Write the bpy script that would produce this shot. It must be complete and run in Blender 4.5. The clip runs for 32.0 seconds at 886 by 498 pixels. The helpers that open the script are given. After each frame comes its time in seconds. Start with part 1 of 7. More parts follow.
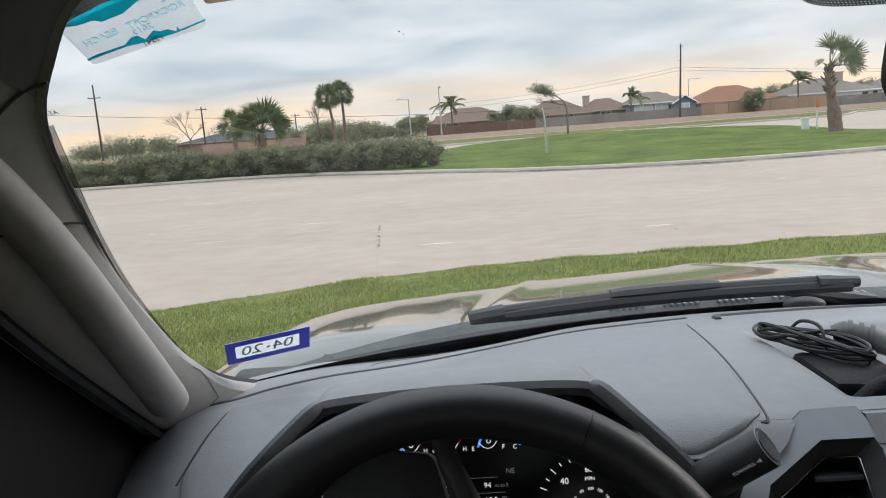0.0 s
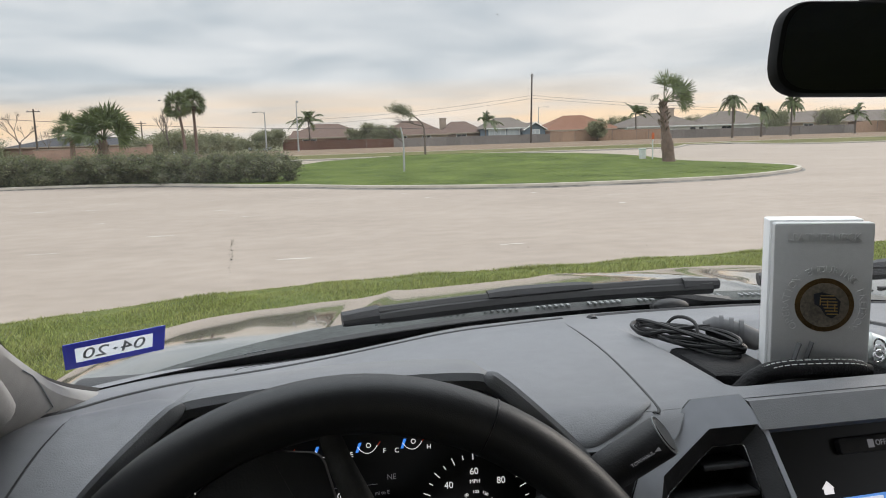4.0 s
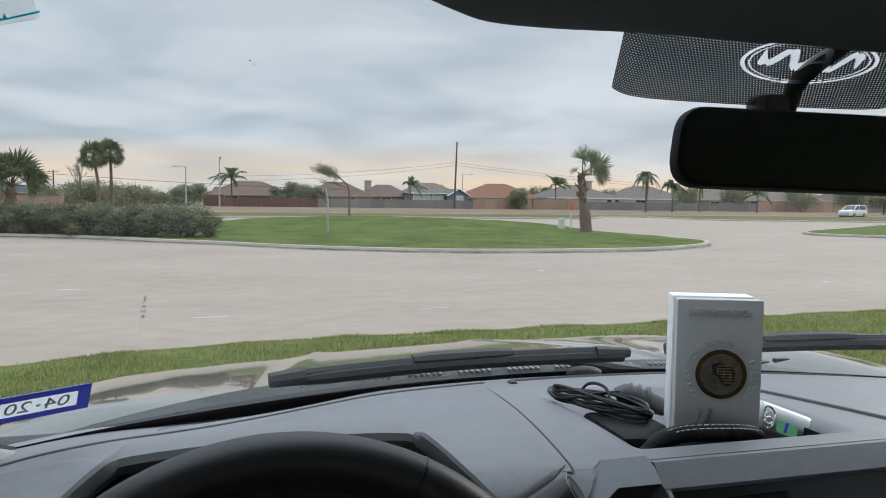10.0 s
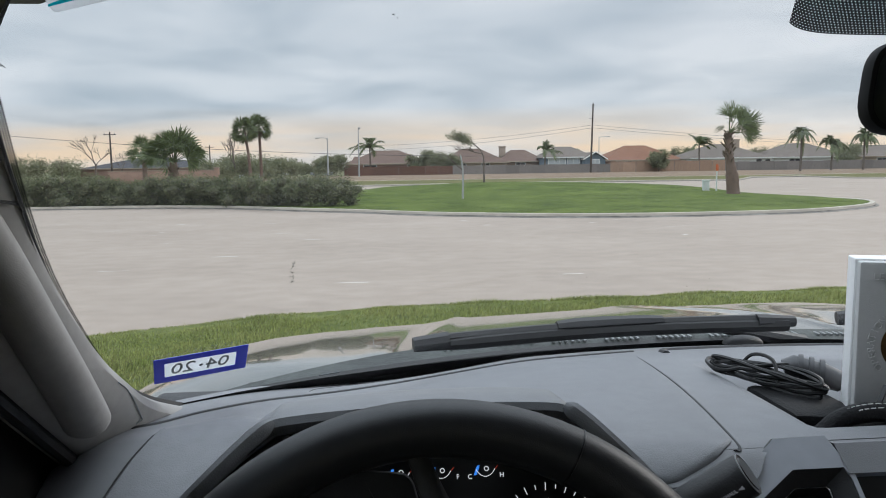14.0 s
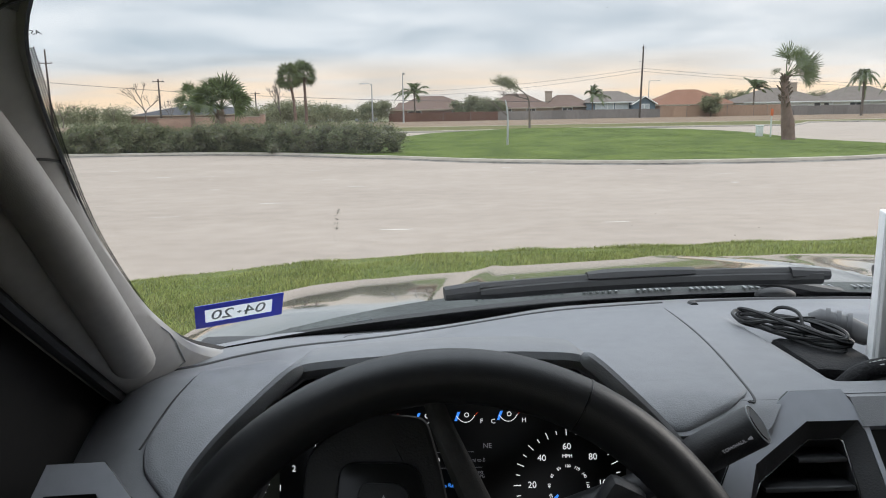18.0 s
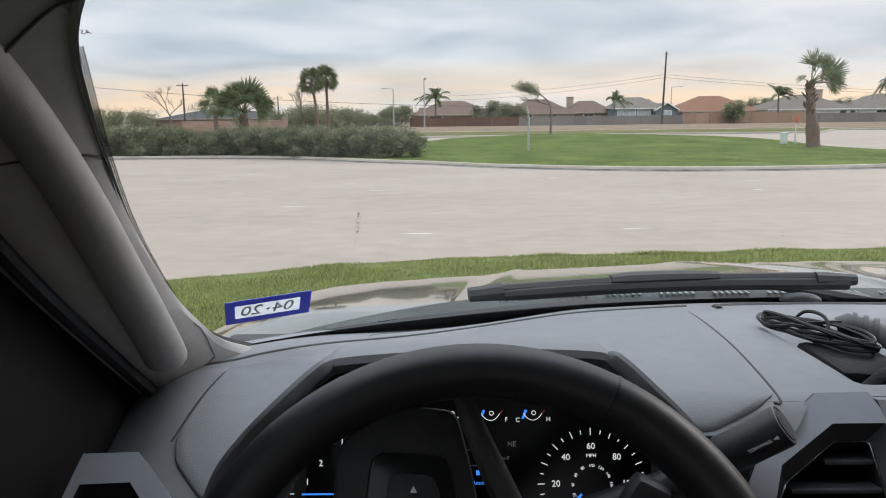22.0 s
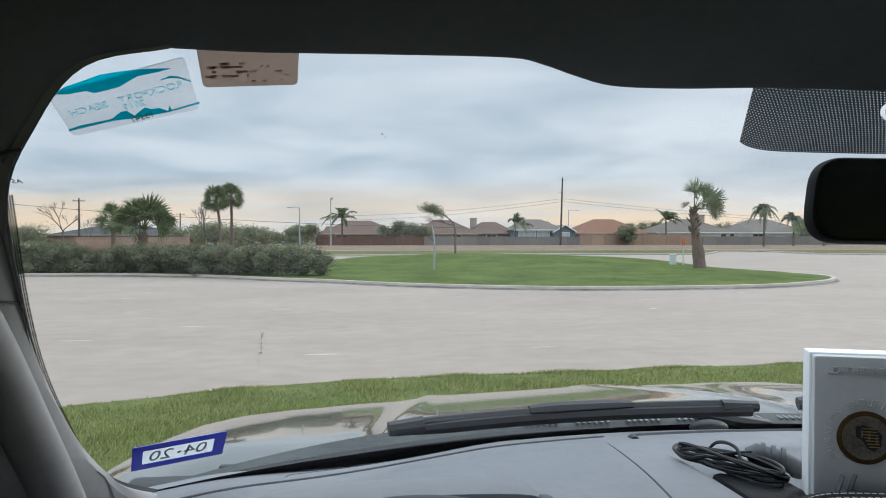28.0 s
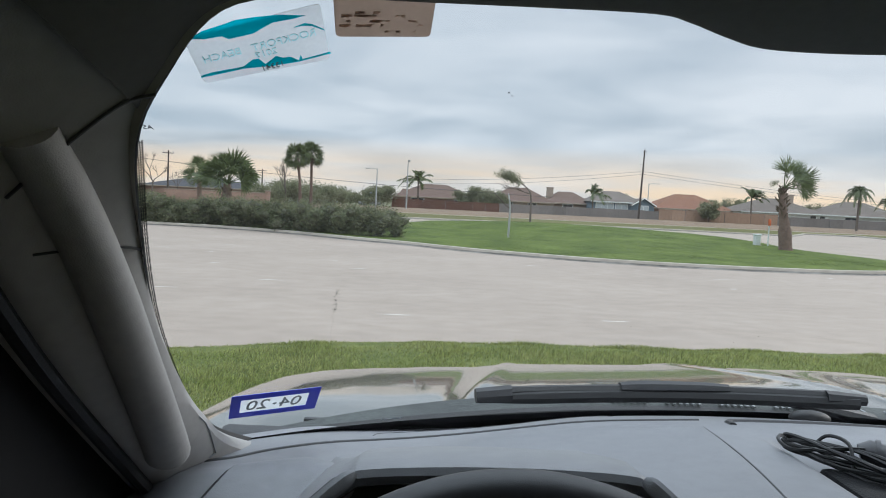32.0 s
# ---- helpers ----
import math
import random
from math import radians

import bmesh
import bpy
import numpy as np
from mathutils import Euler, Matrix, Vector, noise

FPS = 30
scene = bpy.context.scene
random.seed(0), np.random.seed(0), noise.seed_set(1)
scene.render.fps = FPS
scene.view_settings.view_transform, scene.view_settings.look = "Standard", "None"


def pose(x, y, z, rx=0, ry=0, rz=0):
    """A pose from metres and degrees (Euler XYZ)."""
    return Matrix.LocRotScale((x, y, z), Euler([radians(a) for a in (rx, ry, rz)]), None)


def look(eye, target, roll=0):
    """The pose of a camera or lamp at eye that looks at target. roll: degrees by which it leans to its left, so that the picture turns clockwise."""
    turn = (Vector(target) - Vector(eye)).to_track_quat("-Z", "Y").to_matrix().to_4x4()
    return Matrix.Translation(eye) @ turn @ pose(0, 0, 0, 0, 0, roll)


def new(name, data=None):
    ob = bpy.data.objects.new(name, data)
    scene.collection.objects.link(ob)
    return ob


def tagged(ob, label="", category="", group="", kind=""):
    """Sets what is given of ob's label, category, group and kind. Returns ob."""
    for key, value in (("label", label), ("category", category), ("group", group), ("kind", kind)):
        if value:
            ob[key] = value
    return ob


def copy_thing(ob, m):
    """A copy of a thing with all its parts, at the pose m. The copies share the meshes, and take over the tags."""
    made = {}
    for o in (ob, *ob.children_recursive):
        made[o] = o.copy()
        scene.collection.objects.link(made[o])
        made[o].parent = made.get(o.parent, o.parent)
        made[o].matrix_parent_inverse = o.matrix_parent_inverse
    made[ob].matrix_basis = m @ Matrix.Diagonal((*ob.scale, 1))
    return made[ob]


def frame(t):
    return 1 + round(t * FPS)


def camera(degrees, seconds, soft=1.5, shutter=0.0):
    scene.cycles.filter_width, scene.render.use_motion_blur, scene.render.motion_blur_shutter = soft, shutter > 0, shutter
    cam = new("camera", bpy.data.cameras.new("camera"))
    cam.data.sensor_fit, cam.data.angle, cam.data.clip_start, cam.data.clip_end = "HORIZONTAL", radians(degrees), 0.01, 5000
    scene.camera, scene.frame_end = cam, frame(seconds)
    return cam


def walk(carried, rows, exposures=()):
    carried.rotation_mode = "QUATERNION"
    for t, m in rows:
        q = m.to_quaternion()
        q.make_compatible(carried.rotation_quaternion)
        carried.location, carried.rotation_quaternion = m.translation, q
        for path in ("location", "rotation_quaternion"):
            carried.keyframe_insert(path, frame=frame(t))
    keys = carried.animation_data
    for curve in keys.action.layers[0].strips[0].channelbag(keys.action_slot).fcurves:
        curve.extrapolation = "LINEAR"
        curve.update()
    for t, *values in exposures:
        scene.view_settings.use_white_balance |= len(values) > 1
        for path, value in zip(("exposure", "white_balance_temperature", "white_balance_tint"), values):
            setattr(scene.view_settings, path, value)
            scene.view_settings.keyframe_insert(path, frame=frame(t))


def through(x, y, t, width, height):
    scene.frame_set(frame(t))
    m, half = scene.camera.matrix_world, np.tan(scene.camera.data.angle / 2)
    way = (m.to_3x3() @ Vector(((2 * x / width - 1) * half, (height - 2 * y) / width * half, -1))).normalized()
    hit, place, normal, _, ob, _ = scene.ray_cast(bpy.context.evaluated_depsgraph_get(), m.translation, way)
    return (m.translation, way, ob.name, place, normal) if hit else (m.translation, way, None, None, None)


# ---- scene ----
cam = camera(61.98, 32.0, soft=1.0)
ROWS = [
    (0, 0.0579, -0.0032, 1.6057, 2.25, -9.40, -4.33),
    (0.5, 0.0663, -0.0003, 1.5953, 0.90, -10.95, -3.87),
    (1, 0.0728, 0.0066, 1.5921, -0.74, -12.14, -3.91),
    (1.5, 0.0823, 0.0360, 1.5855, -4.38, -12.13, -2.17),
    (2, 0.0933, 0.0625, 1.5835, -7.82, -12.52, -1.58),
    (2.5, 0.0857, 0.0487, 1.5834, -7.73, -12.89, -2.29),
    (3, 0.0620, 0.0513, 1.5834, -6.89, -12.15, -2.84),
    (3.5, 0.0461, 0.0478, 1.5737, -7.66, -10.61, -2.42),
    (5.5, -0.0063, 0.0305, 1.5709, -12.10, -3.65, -0.57),
    (6, -0.0132, 0.0332, 1.5763, -9.90, -3.44, -0.20),
    (6.5, -0.0129, 0.0355, 1.5727, -8.47, -3.77, -0.14),
    (7, -0.0122, 0.0354, 1.5720, -8.12, -4.46, -0.10),
    (7.5, -0.0096, 0.0347, 1.5708, -8.89, -4.57, 0.27),
    (8, 0.0053, -0.0024, 1.5957, -12.69, -2.65, 1.20),
    (8.5, 0.0102, 0.0011, 1.5856, -14.82, -2.33, 1.12),
    (9, 0.0101, 0.0003, 1.5847, -14.89, -2.94, 0.83),
    (9.5, 0.0107, 0.0025, 1.5849, -14.93, -3.24, 0.66),
    (10, 0.0151, 0.0028, 1.5813, -15.21, -3.74, 0.74),
    (10.5, 0.0135, 0.0040, 1.5800, -15.18, -4.38, 1.12),
    (11, 0.0091, 0.0023, 1.5798, -14.78, -4.52, 1.84),
    (11.5, 0.0052, -0.0043, 1.5859, -14.45, -4.07, 2.27),
    (12, 0.0071, 0.0046, 1.5798, -13.84, -4.47, 2.29),
    (12.5, 0.0050, 0.0140, 1.5773, -12.64, -5.45, 2.64),
    (13, 0.0083, 0.0245, 1.5757, -11.61, -6.01, 2.50),
    (13.5, 0.0066, 0.0290, 1.5765, -7.48, -6.49, 1.69),
    (14, 0.0100, 0.0312, 1.5760, -4.71, -6.38, -0.77),
    (14.5, 0.0321, 0.0192, 1.6030, -3.36, -6.32, -1.69),
    (16.5, 0.0288, 0.0095, 1.5913, -0.71, -9.50, -1.16),
    (17, 0.0274, 0.0120, 1.5875, -1.02, -10.01, -1.02),
    (17.5, 0.0266, 0.0119, 1.5855, -1.16, -10.35, -0.76),
    (18, 0.0271, 0.0138, 1.5837, -1.17, -10.45, -1.01),
    (18.5, 0.0330, 0.0163, 1.5842, -1.65, -10.71, -1.31),
    (19, 0.0309, 0.0166, 1.5810, -1.91, -10.61, -0.86),
    (19.5, 0.0231, 0.0089, 1.5827, -1.30, -10.26, -0.42),
    (20, 0.0240, 0.0105, 1.5808, -0.95, -10.35, -0.31),
    (20.5, 0.0243, 0.0126, 1.5791, -0.86, -10.70, -0.35),
    (21, 0.0231, 0.0122, 1.5803, -0.67, -10.81, -0.55),
    (21.5, 0.0210, 0.0008, 1.5841, -0.07, -10.17, -0.64),
    (22, 0.0195, 0.0035, 1.5802, 0.36, -10.04, -0.66),
    (22.5, 0.0209, 0.0100, 1.5822, 0.18, -8.96, -0.80),
    (23, 0.0131, 0.0459, 1.5952, -0.51, -5.69, -0.84),
    (23.5, 0.0022, 0.0454, 1.5937, -1.44, -3.85, -1.58),
    (24, -0.0094, 0.0360, 1.5920, -1.72, -1.55, -0.68),
    (24.5, -0.0171, 0.0218, 1.5886, -1.62, -0.13, 0.75),
    (26.5, -0.0195, 0.0222, 1.5870, -1.71, -2.68, 0.24),
    (27, -0.0177, 0.0231, 1.5851, -2.32, -2.97, 0.03),
    (27.5, -0.0186, 0.0200, 1.5914, -3.75, -2.29, 0.08),
    (28, 0.0000, 0.0000, 1.6000, -7.00, -0.92, 0.00),
    (28.5, -0.0026, 0.0030, 1.5950, -7.62, -1.38, 0.48),
    (29, -0.0071, 0.0051, 1.5909, -6.63, -2.23, 1.28),
    (29.5, -0.0209, 0.0113, 1.5891, -5.17, -2.76, 2.30),
    (30, -0.0210, 0.0142, 1.5928, -4.19, -3.06, 2.32),
    (30.5, -0.0221, 0.0156, 1.5991, -3.12, -2.82, 2.17),
    (31, -0.0277, 0.0198, 1.5972, -2.15, -3.16, 2.60),
    (31.5, -0.0285, 0.0191, 1.5983, -1.58, -3.42, 2.76),
    (32, -0.0289, 0.0218, 1.5981, -1.37, -3.70, 2.79),
]
walk(cam, [(t, pose(x, y, z, 90 + pitch, 0, yaw) @ pose(0, 0, 0, 0, 0, roll)) for t, x, y, z, yaw, pitch, roll in ROWS],
     [(0.0, 0.15, 6450, 14), (1.0, 0.06, 6750, 16), (3.5, 0.06, 6750, 16), (5.5, -0.14, 6150, 6), (7.0, -0.18, 6050, 4), (9.0, -0.14, 6200, 12), (13.0, -0.16, 6150, 13), (16.5, 0.08, 6450, 14), (19.0, 0.13, 6300, 14), (21.0, 0.12, 6100, 12), (22.0, 0.08, 6400, 15), (23.0, -0.06, 6300, 10), (24.2, -0.06, 6200, 6), (25.5, -0.05, 6150, 10), (27.0, -0.06, 6250, 12), (28.0, -0.07, 6000, 11), (32.0, -0.05, 6050, 12)])

# ---- sky and sun ----
world = bpy.data.worlds.new("overcast_sky")
scene.world = world
world.use_nodes = True
wn, wl = world.node_tree.nodes, world.node_tree.links
wn.clear()


def wnode(kind, **values):
    n = wn.new(kind)
    for k, v in values.items():
        n.inputs[k].default_value = v
    return n


def wmath(op, a, b):
    n = wn.new("ShaderNodeMath")
    n.operation = op
    for i, v in enumerate((a, b)):
        if isinstance(v, (int, float)):
            n.inputs[i].default_value = v
        else:
            wl.new(v, n.inputs[i])
    return n.outputs[0]


SUN_ELEV, SUN_TURN = 24.0, 60.0
sky = wn.new("ShaderNodeTexSky")
sky.sky_type, sky.sun_disc = "NISHITA", False
sky.sun_elevation, sky.sun_rotation = radians(SUN_ELEV), radians(SUN_TURN)
coord = wn.new("ShaderNodeTexCoord")
sep = wn.new("ShaderNodeSeparateXYZ")
wl.new(coord.outputs["Generated"], sep.inputs[0])
up = wmath("MAXIMUM", sep.outputs["Z"], 0.0)
# flat cloud layer: direction divided by height gives streaks that close up towards the horizon
den = wmath("ADD", up, 0.15)
flat = wn.new("ShaderNodeCombineXYZ")
wl.new(wmath("DIVIDE", sep.outputs["X"], den), flat.inputs[0])
wl.new(wmath("MULTIPLY", wmath("DIVIDE", sep.outputs["Y"], den), 1.1), flat.inputs[1])
clouds = wnode("ShaderNodeTexNoise", Scale=0.95, Detail=7.0, Roughness=0.52, Distortion=0.35)
wl.new(flat.outputs[0], clouds.inputs["Vector"])
ramp = wn.new("ShaderNodeValToRGB")
ramp.color_ramp.elements[0].position, ramp.color_ramp.elements[0].color = 0.35, (0.495, 0.59, 0.66, 1)
ramp.color_ramp.elements[1].position, ramp.color_ramp.elements[1].color = 0.65, (0.87, 0.92, 0.945, 1)
wl.new(clouds.outputs["Fac"], ramp.inputs[0])
# warm clear strip low over the horizon, uneven along it
rise = wn.new("ShaderNodeValToRGB")
els = rise.color_ramp.elements
els[0].position, els[0].color = 0.0, (1, 1, 1, 1)
els[1].position, els[1].color = 0.080, (0, 0, 0, 1)
e = els.new(0.034)
e.color = (0.78, 0.78, 0.78, 1)
wl.new(up, rise.inputs[0])
glowmix = wn.new("ShaderNodeMix")
glowmix.data_type = "RGBA"
bands = wnode("ShaderNodeTexNoise", Scale=1.0, Detail=4.0, Roughness=0.5)
long = wn.new("ShaderNodeMapping")
long.inputs["Scale"].default_value = (2.2, 2.2, 26.0)
wl.new(coord.outputs["Generated"], long.inputs[0])
wl.new(long.outputs[0], bands.inputs["Vector"])
patch = wmath("MINIMUM", wmath("MAXIMUM", wmath("MULTIPLY", wmath("SUBTRACT", bands.outputs["Fac"], 0.34), 4.2), 0.35), 1.0)
wl.new(wmath("MULTIPLY", rise.outputs[0], patch), glowmix.inputs[0])
wl.new(ramp.outputs[0], glowmix.inputs[6])
glowmix.inputs[7].default_value = (1.12, 0.85, 0.57, 1)
# the deck is paler and warmer towards the sun
toward = wmath("MAXIMUM", wmath("ADD", wmath("MULTIPLY", sep.outputs["X"], 0.22), 0.06), 0.0)
warm = wn.new("ShaderNodeMix")
warm.data_type = "RGBA"
wl.new(toward, warm.inputs[0])
wl.new(ramp.outputs[0], warm.inputs[6])
warm.inputs[7].default_value = (0.90, 0.86, 0.84, 1)
wl.new(warm.outputs[2], glowmix.inputs[6])
# brighter overhead, as a cloud deck is
lift = wmath("ADD", 1.0, wmath("MULTIPLY", wmath("SMOOTH_MIN", wmath("MAXIMUM", wmath("SUBTRACT", up, 0.34), 0.0), 0.4), 6.0))
cloud_bg = wnode("ShaderNodeBackground")
wl.new(glowmix.outputs[2], cloud_bg.inputs["Color"])
wl.new(lift, cloud_bg.inputs["Strength"])
sky_bg = wnode("ShaderNodeBackground", Strength=0.06)
wl.new(sky.outputs[0], sky_bg.inputs["Color"])
cover = wnode("ShaderNodeMixShader", Fac=0.9)
wl.new(sky_bg.outputs[0], cover.inputs[1])
wl.new(cloud_bg.outputs[0], cover.inputs[2])
wout = wn.new("ShaderNodeOutputWorld")
wl.new(cover.outputs[0], wout.inputs["Surface"])

sun = new("sun", bpy.data.lights.new("sun", "SUN"))
sun.data.energy, sun.data.angle, sun.data.color = 0.9, radians(25), (1.0, 0.93, 0.84)
sun.matrix_world = look((0, 0, 50), (-math.sin(radians(SUN_TURN)) * 10, -math.cos(radians(SUN_TURN)) * 10, 50 - 10 * math.tan(radians(SUN_ELEV))))


# ---- materials ----
def material(name, color, rough=0.6, metal=0.0, var=0.15, scale=6.0, bump=0.0, bump_scale=200.0, emit=0.0, coat=0.0, other=None, island=0.0, spec=0.5, stretch=(1, 1, 1), rand=0.0):
    """A surface with grain at two scales, some wear in its gloss, and fine relief."""
    m = bpy.data.materials.new(name)
    m.use_nodes = True
    n, l = m.node_tree.nodes, m.node_tree.links
    b = n["Principled BSDF"]
    b.inputs["Roughness"].default_value, b.inputs["Metallic"].default_value = rough, metal
    b.inputs["Coat Weight"].default_value = coat
    b.inputs["Specular IOR Level"].default_value = spec
    tc = n.new("ShaderNodeTexCoord")
    mp = n.new("ShaderNodeMapping")
    mp.inputs["Scale"].default_value = stretch
    l.new(tc.outputs["Object"], mp.inputs[0])
    big = n.new("ShaderNodeTexNoise")
    big.inputs["Scale"].default_value, big.inputs["Detail"].default_value = scale, 5.0
    l.new(mp.outputs[0], big.inputs["Vector"])
    fine = n.new("ShaderNodeTexNoise")
    fine.inputs["Scale"].default_value, fine.inputs["Detail"].default_value = scale * 9, 4.0
    l.new(mp.outputs[0], fine.inputs["Vector"])
    add = n.new("ShaderNodeMath")
    add.operation = "MULTIPLY_ADD"
    l.new(fine.outputs["Fac"], add.inputs[0])
    add.inputs[1].default_value = 0.5
    half = n.new("ShaderNodeMath")
    half.operation = "MULTIPLY"
    half.inputs[1].default_value = 0.5
    l.new(big.outputs["Fac"], half.inputs[0])
    l.new(half.outputs[0], add.inputs[2])
    rmp = n.new("ShaderNodeValToRGB")
    c = Vector(color)
    o = Vector(other) if other else c * (1 + var)
    rmp.color_ramp.elements[0].position, rmp.color_ramp.elements[0].color = 0.33, (*(c * (1 - var)), 1)
    rmp.color_ramp.elements[1].position, rmp.color_ramp.elements[1].color = 0.67, (*o, 1)
    l.new(add.outputs[0], rmp.inputs[0])
    last = rmp.outputs[0]
    if island or rand:
        src = n.new("ShaderNodeNewGeometry").outputs["Random Per Island"] if island else n.new("ShaderNodeObjectInfo").outputs["Random"]
        k = island or rand
        hsv = n.new("ShaderNodeHueSaturation")
        mr = n.new("ShaderNodeMapRange")
        mr.inputs["To Min"].default_value, mr.inputs["To Max"].default_value = 1 - k, 1 + k
        l.new(src, mr.inputs["Value"])
        l.new(mr.outputs[0], hsv.inputs["Value"])
        l.new(last, hsv.inputs["Color"])
        last = hsv.outputs[0]
    l.new(last, b.inputs["Base Color"])
    if emit:
        b.inputs["Emission Color"].default_value = (*color, 1)
        b.inputs["Emission Strength"].default_value = emit
    if bump:
        g = n.new("ShaderNodeTexNoise")
        g.inputs["Scale"].default_value, g.inputs["Detail"].default_value = bump_scale, 3.0
        l.new(mp.outputs[0], g.inputs["Vector"])
        bp = n.new("ShaderNodeBump")
        bp.inputs["Strength"].default_value, bp.inputs["Distance"].default_value = bump, 1.0 / bump_scale
        l.new(g.outputs["Fac"], bp.inputs["Height"])
        l.new(bp.outputs[0], b.inputs["Normal"])
    return m


def glass_material(name, tint, gloss=0.06, dust=0.0):
    """A thin pane: clear, with a weak mirror image and a film of dust."""
    m = bpy.data.materials.new(name)
    m.use_nodes = True
    n, l = m.node_tree.nodes, m.node_tree.links
    n.remove(n["Principled BSDF"])
    clear = n.new("ShaderNodeBsdfTransparent")
    clear.inputs[0].default_value = (*tint, 1)
    shine = n.new("ShaderNodeBsdfGlossy")
    shine.inputs["Roughness"].default_value = 0.02
    mix = n.new("ShaderNodeMixShader")
    mix.inputs[0].default_value = gloss
    l.new(clear.outputs[0], mix.inputs[1])
    l.new(shine.outputs[0], mix.inputs[2])
    last = mix.outputs[0]
    if dust:
        grime = n.new("ShaderNodeBsdfTranslucent")
        grime.inputs[0].default_value = (0.9, 0.88, 0.84, 1)
        speck = n.new("ShaderNodeTexNoise")
        speck.inputs["Scale"].default_value, speck.inputs["Detail"].default_value = 9.0, 6.0
        amount = n.new("ShaderNodeMath")
        amount.operation = "MULTIPLY"
        amount.inputs[1].default_value = dust * 2
        l.new(speck.outputs["Fac"], amount.inputs[0])
        film_mix = n.new("ShaderNodeMixShader")
        l.new(amount.outputs[0], film_mix.inputs[0])
        l.new(last, film_mix.inputs[1])
        l.new(grime.outputs[0], film_mix.inputs[2])
        last = film_mix.outputs[0]
    l.new(last, n["Material Output"].inputs["Surface"])
    return m


def dot_print(name, pitch, size):
    """Black print on glass with rows of clear round holes, every second row shifted."""
    m = bpy.data.materials.new(name)
    m.use_nodes = True
    n, l = m.node_tree.nodes, m.node_tree.links
    black = n["Principled BSDF"]
    black.inputs["Base Color"].default_value, black.inputs["Roughness"].default_value = (0.008, 0.008, 0.008, 1), 0.7
    tc, sp = n.new("ShaderNodeTexCoord"), n.new("ShaderNodeSeparateXYZ")
    l.new(tc.outputs["UV"], sp.inputs[0])

    def mth(op, a, b=0.0):
        q = n.new("ShaderNodeMath")
        q.operation = op
        for i, v in enumerate((a, b)):
            if isinstance(v, (int, float)):
                q.inputs[i].default_value = v
            else:
                l.new(v, q.inputs[i])
        return q.outputs[0]

    row = mth("DIVIDE", sp.outputs["Y"], pitch * 0.866)
    shift = mth("MULTIPLY", mth("MODULO", mth("FLOOR", row), 2.0), 0.5)
    u = mth("SUBTRACT", mth("FRACT", mth("ADD", mth("DIVIDE", sp.outputs["X"], pitch), shift)), 0.5)
    v = mth("MULTIPLY", mth("SUBTRACT", mth("FRACT", row), 0.5), 0.866)
    r = mth("SQRT", mth("ADD", mth("MULTIPLY", u, u), mth("MULTIPLY", v, v)))
    hole = mth("LESS_THAN", r, size)
    clear = n.new("ShaderNodeBsdfTransparent")
    mix = n.new("ShaderNodeMixShader")
    l.new(hole, mix.inputs[0])
    l.new(black.outputs[0], mix.inputs[1])
    l.new(clear.outputs[0], mix.inputs[2])
    l.new(mix.outputs[0], n["Material Output"].inputs["Surface"])
    return m


DASH = material("dash_soft_plastic", (0.207, 0.210, 0.222), 0.46, var=0.10, scale=5, bump=0.2, bump_scale=900)
PAD = material("dash_pad_vinyl", (0.190, 0.194, 0.207), 0.42, var=0.10, scale=7, bump=0.3, bump_scale=700)
BROW = material("cluster_hood_vinyl", (0.205, 0.208, 0.219), 0.46, var=0.09, scale=6, bump=0.28, bump_scale=800)
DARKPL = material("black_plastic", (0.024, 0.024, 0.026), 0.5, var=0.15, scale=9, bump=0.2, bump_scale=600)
GLOSSBLK = material("gloss_black_panel", (0.006, 0.006, 0.007), 0.30, var=0.1, scale=9)
LEATHER = material("wheel_leather", (0.024, 0.024, 0.026), 0.44, var=0.18, scale=12, bump=0.15, bump_scale=1300)
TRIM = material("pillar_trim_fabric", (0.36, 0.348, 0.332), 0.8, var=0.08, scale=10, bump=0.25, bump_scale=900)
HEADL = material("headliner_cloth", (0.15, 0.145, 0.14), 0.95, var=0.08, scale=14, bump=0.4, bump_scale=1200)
SILVER = material("satin_grey_bezel", (0.40, 0.415, 0.45), 0.38, 0.0, var=0.06, scale=9)
RUBBER = material("wiper_rubber", (0.014, 0.014, 0.015), 0.55, var=0.2, scale=15, bump=0.15, bump_scale=400)
PAINT = material("pewter_metallic_paint", (0.225, 0.222, 0.198), 0.14, 0.95, var=0.05, scale=3, coat=0.8)
CHROME = material("bright_metal", (0.65, 0.65, 0.66), 0.18, 1.0, var=0.05)
GLASS = glass_material("windshield_glass", (0.94, 0.96, 0.95), 0.035, 0.010)
DOTS = dot_print("windshield_dot_print", 0.0029, 0.185)
FINE_DOTS = dot_print("windshield_edge_dots", 0.0015, 0.30)
DOORBLK = material("door_black_plastic", (0.006, 0.006, 0.006), 0.6, var=0.2, scale=9, spec=0.2)
LOUVRE = material("louvre_grey", (0.20, 0.21, 0.21), 0.5, var=0.1, scale=20)
LCD = material("cluster_white_light", (0.85, 0.86, 0.86), 0.5, emit=0.75, var=0.02)
LCD_BLUE = material("cluster_blue_light", (0.05, 0.28, 0.95), 0.5, emit=0.9, var=0.02)
LCD_RED = material("cluster_red_light", (0.6, 0.06, 0.03), 0.5, emit=0.35, var=0.02)
LCD_DIM = material("cluster_dim_light", (0.25, 0.26, 0.28), 0.5, emit=0.35, var=0.02)
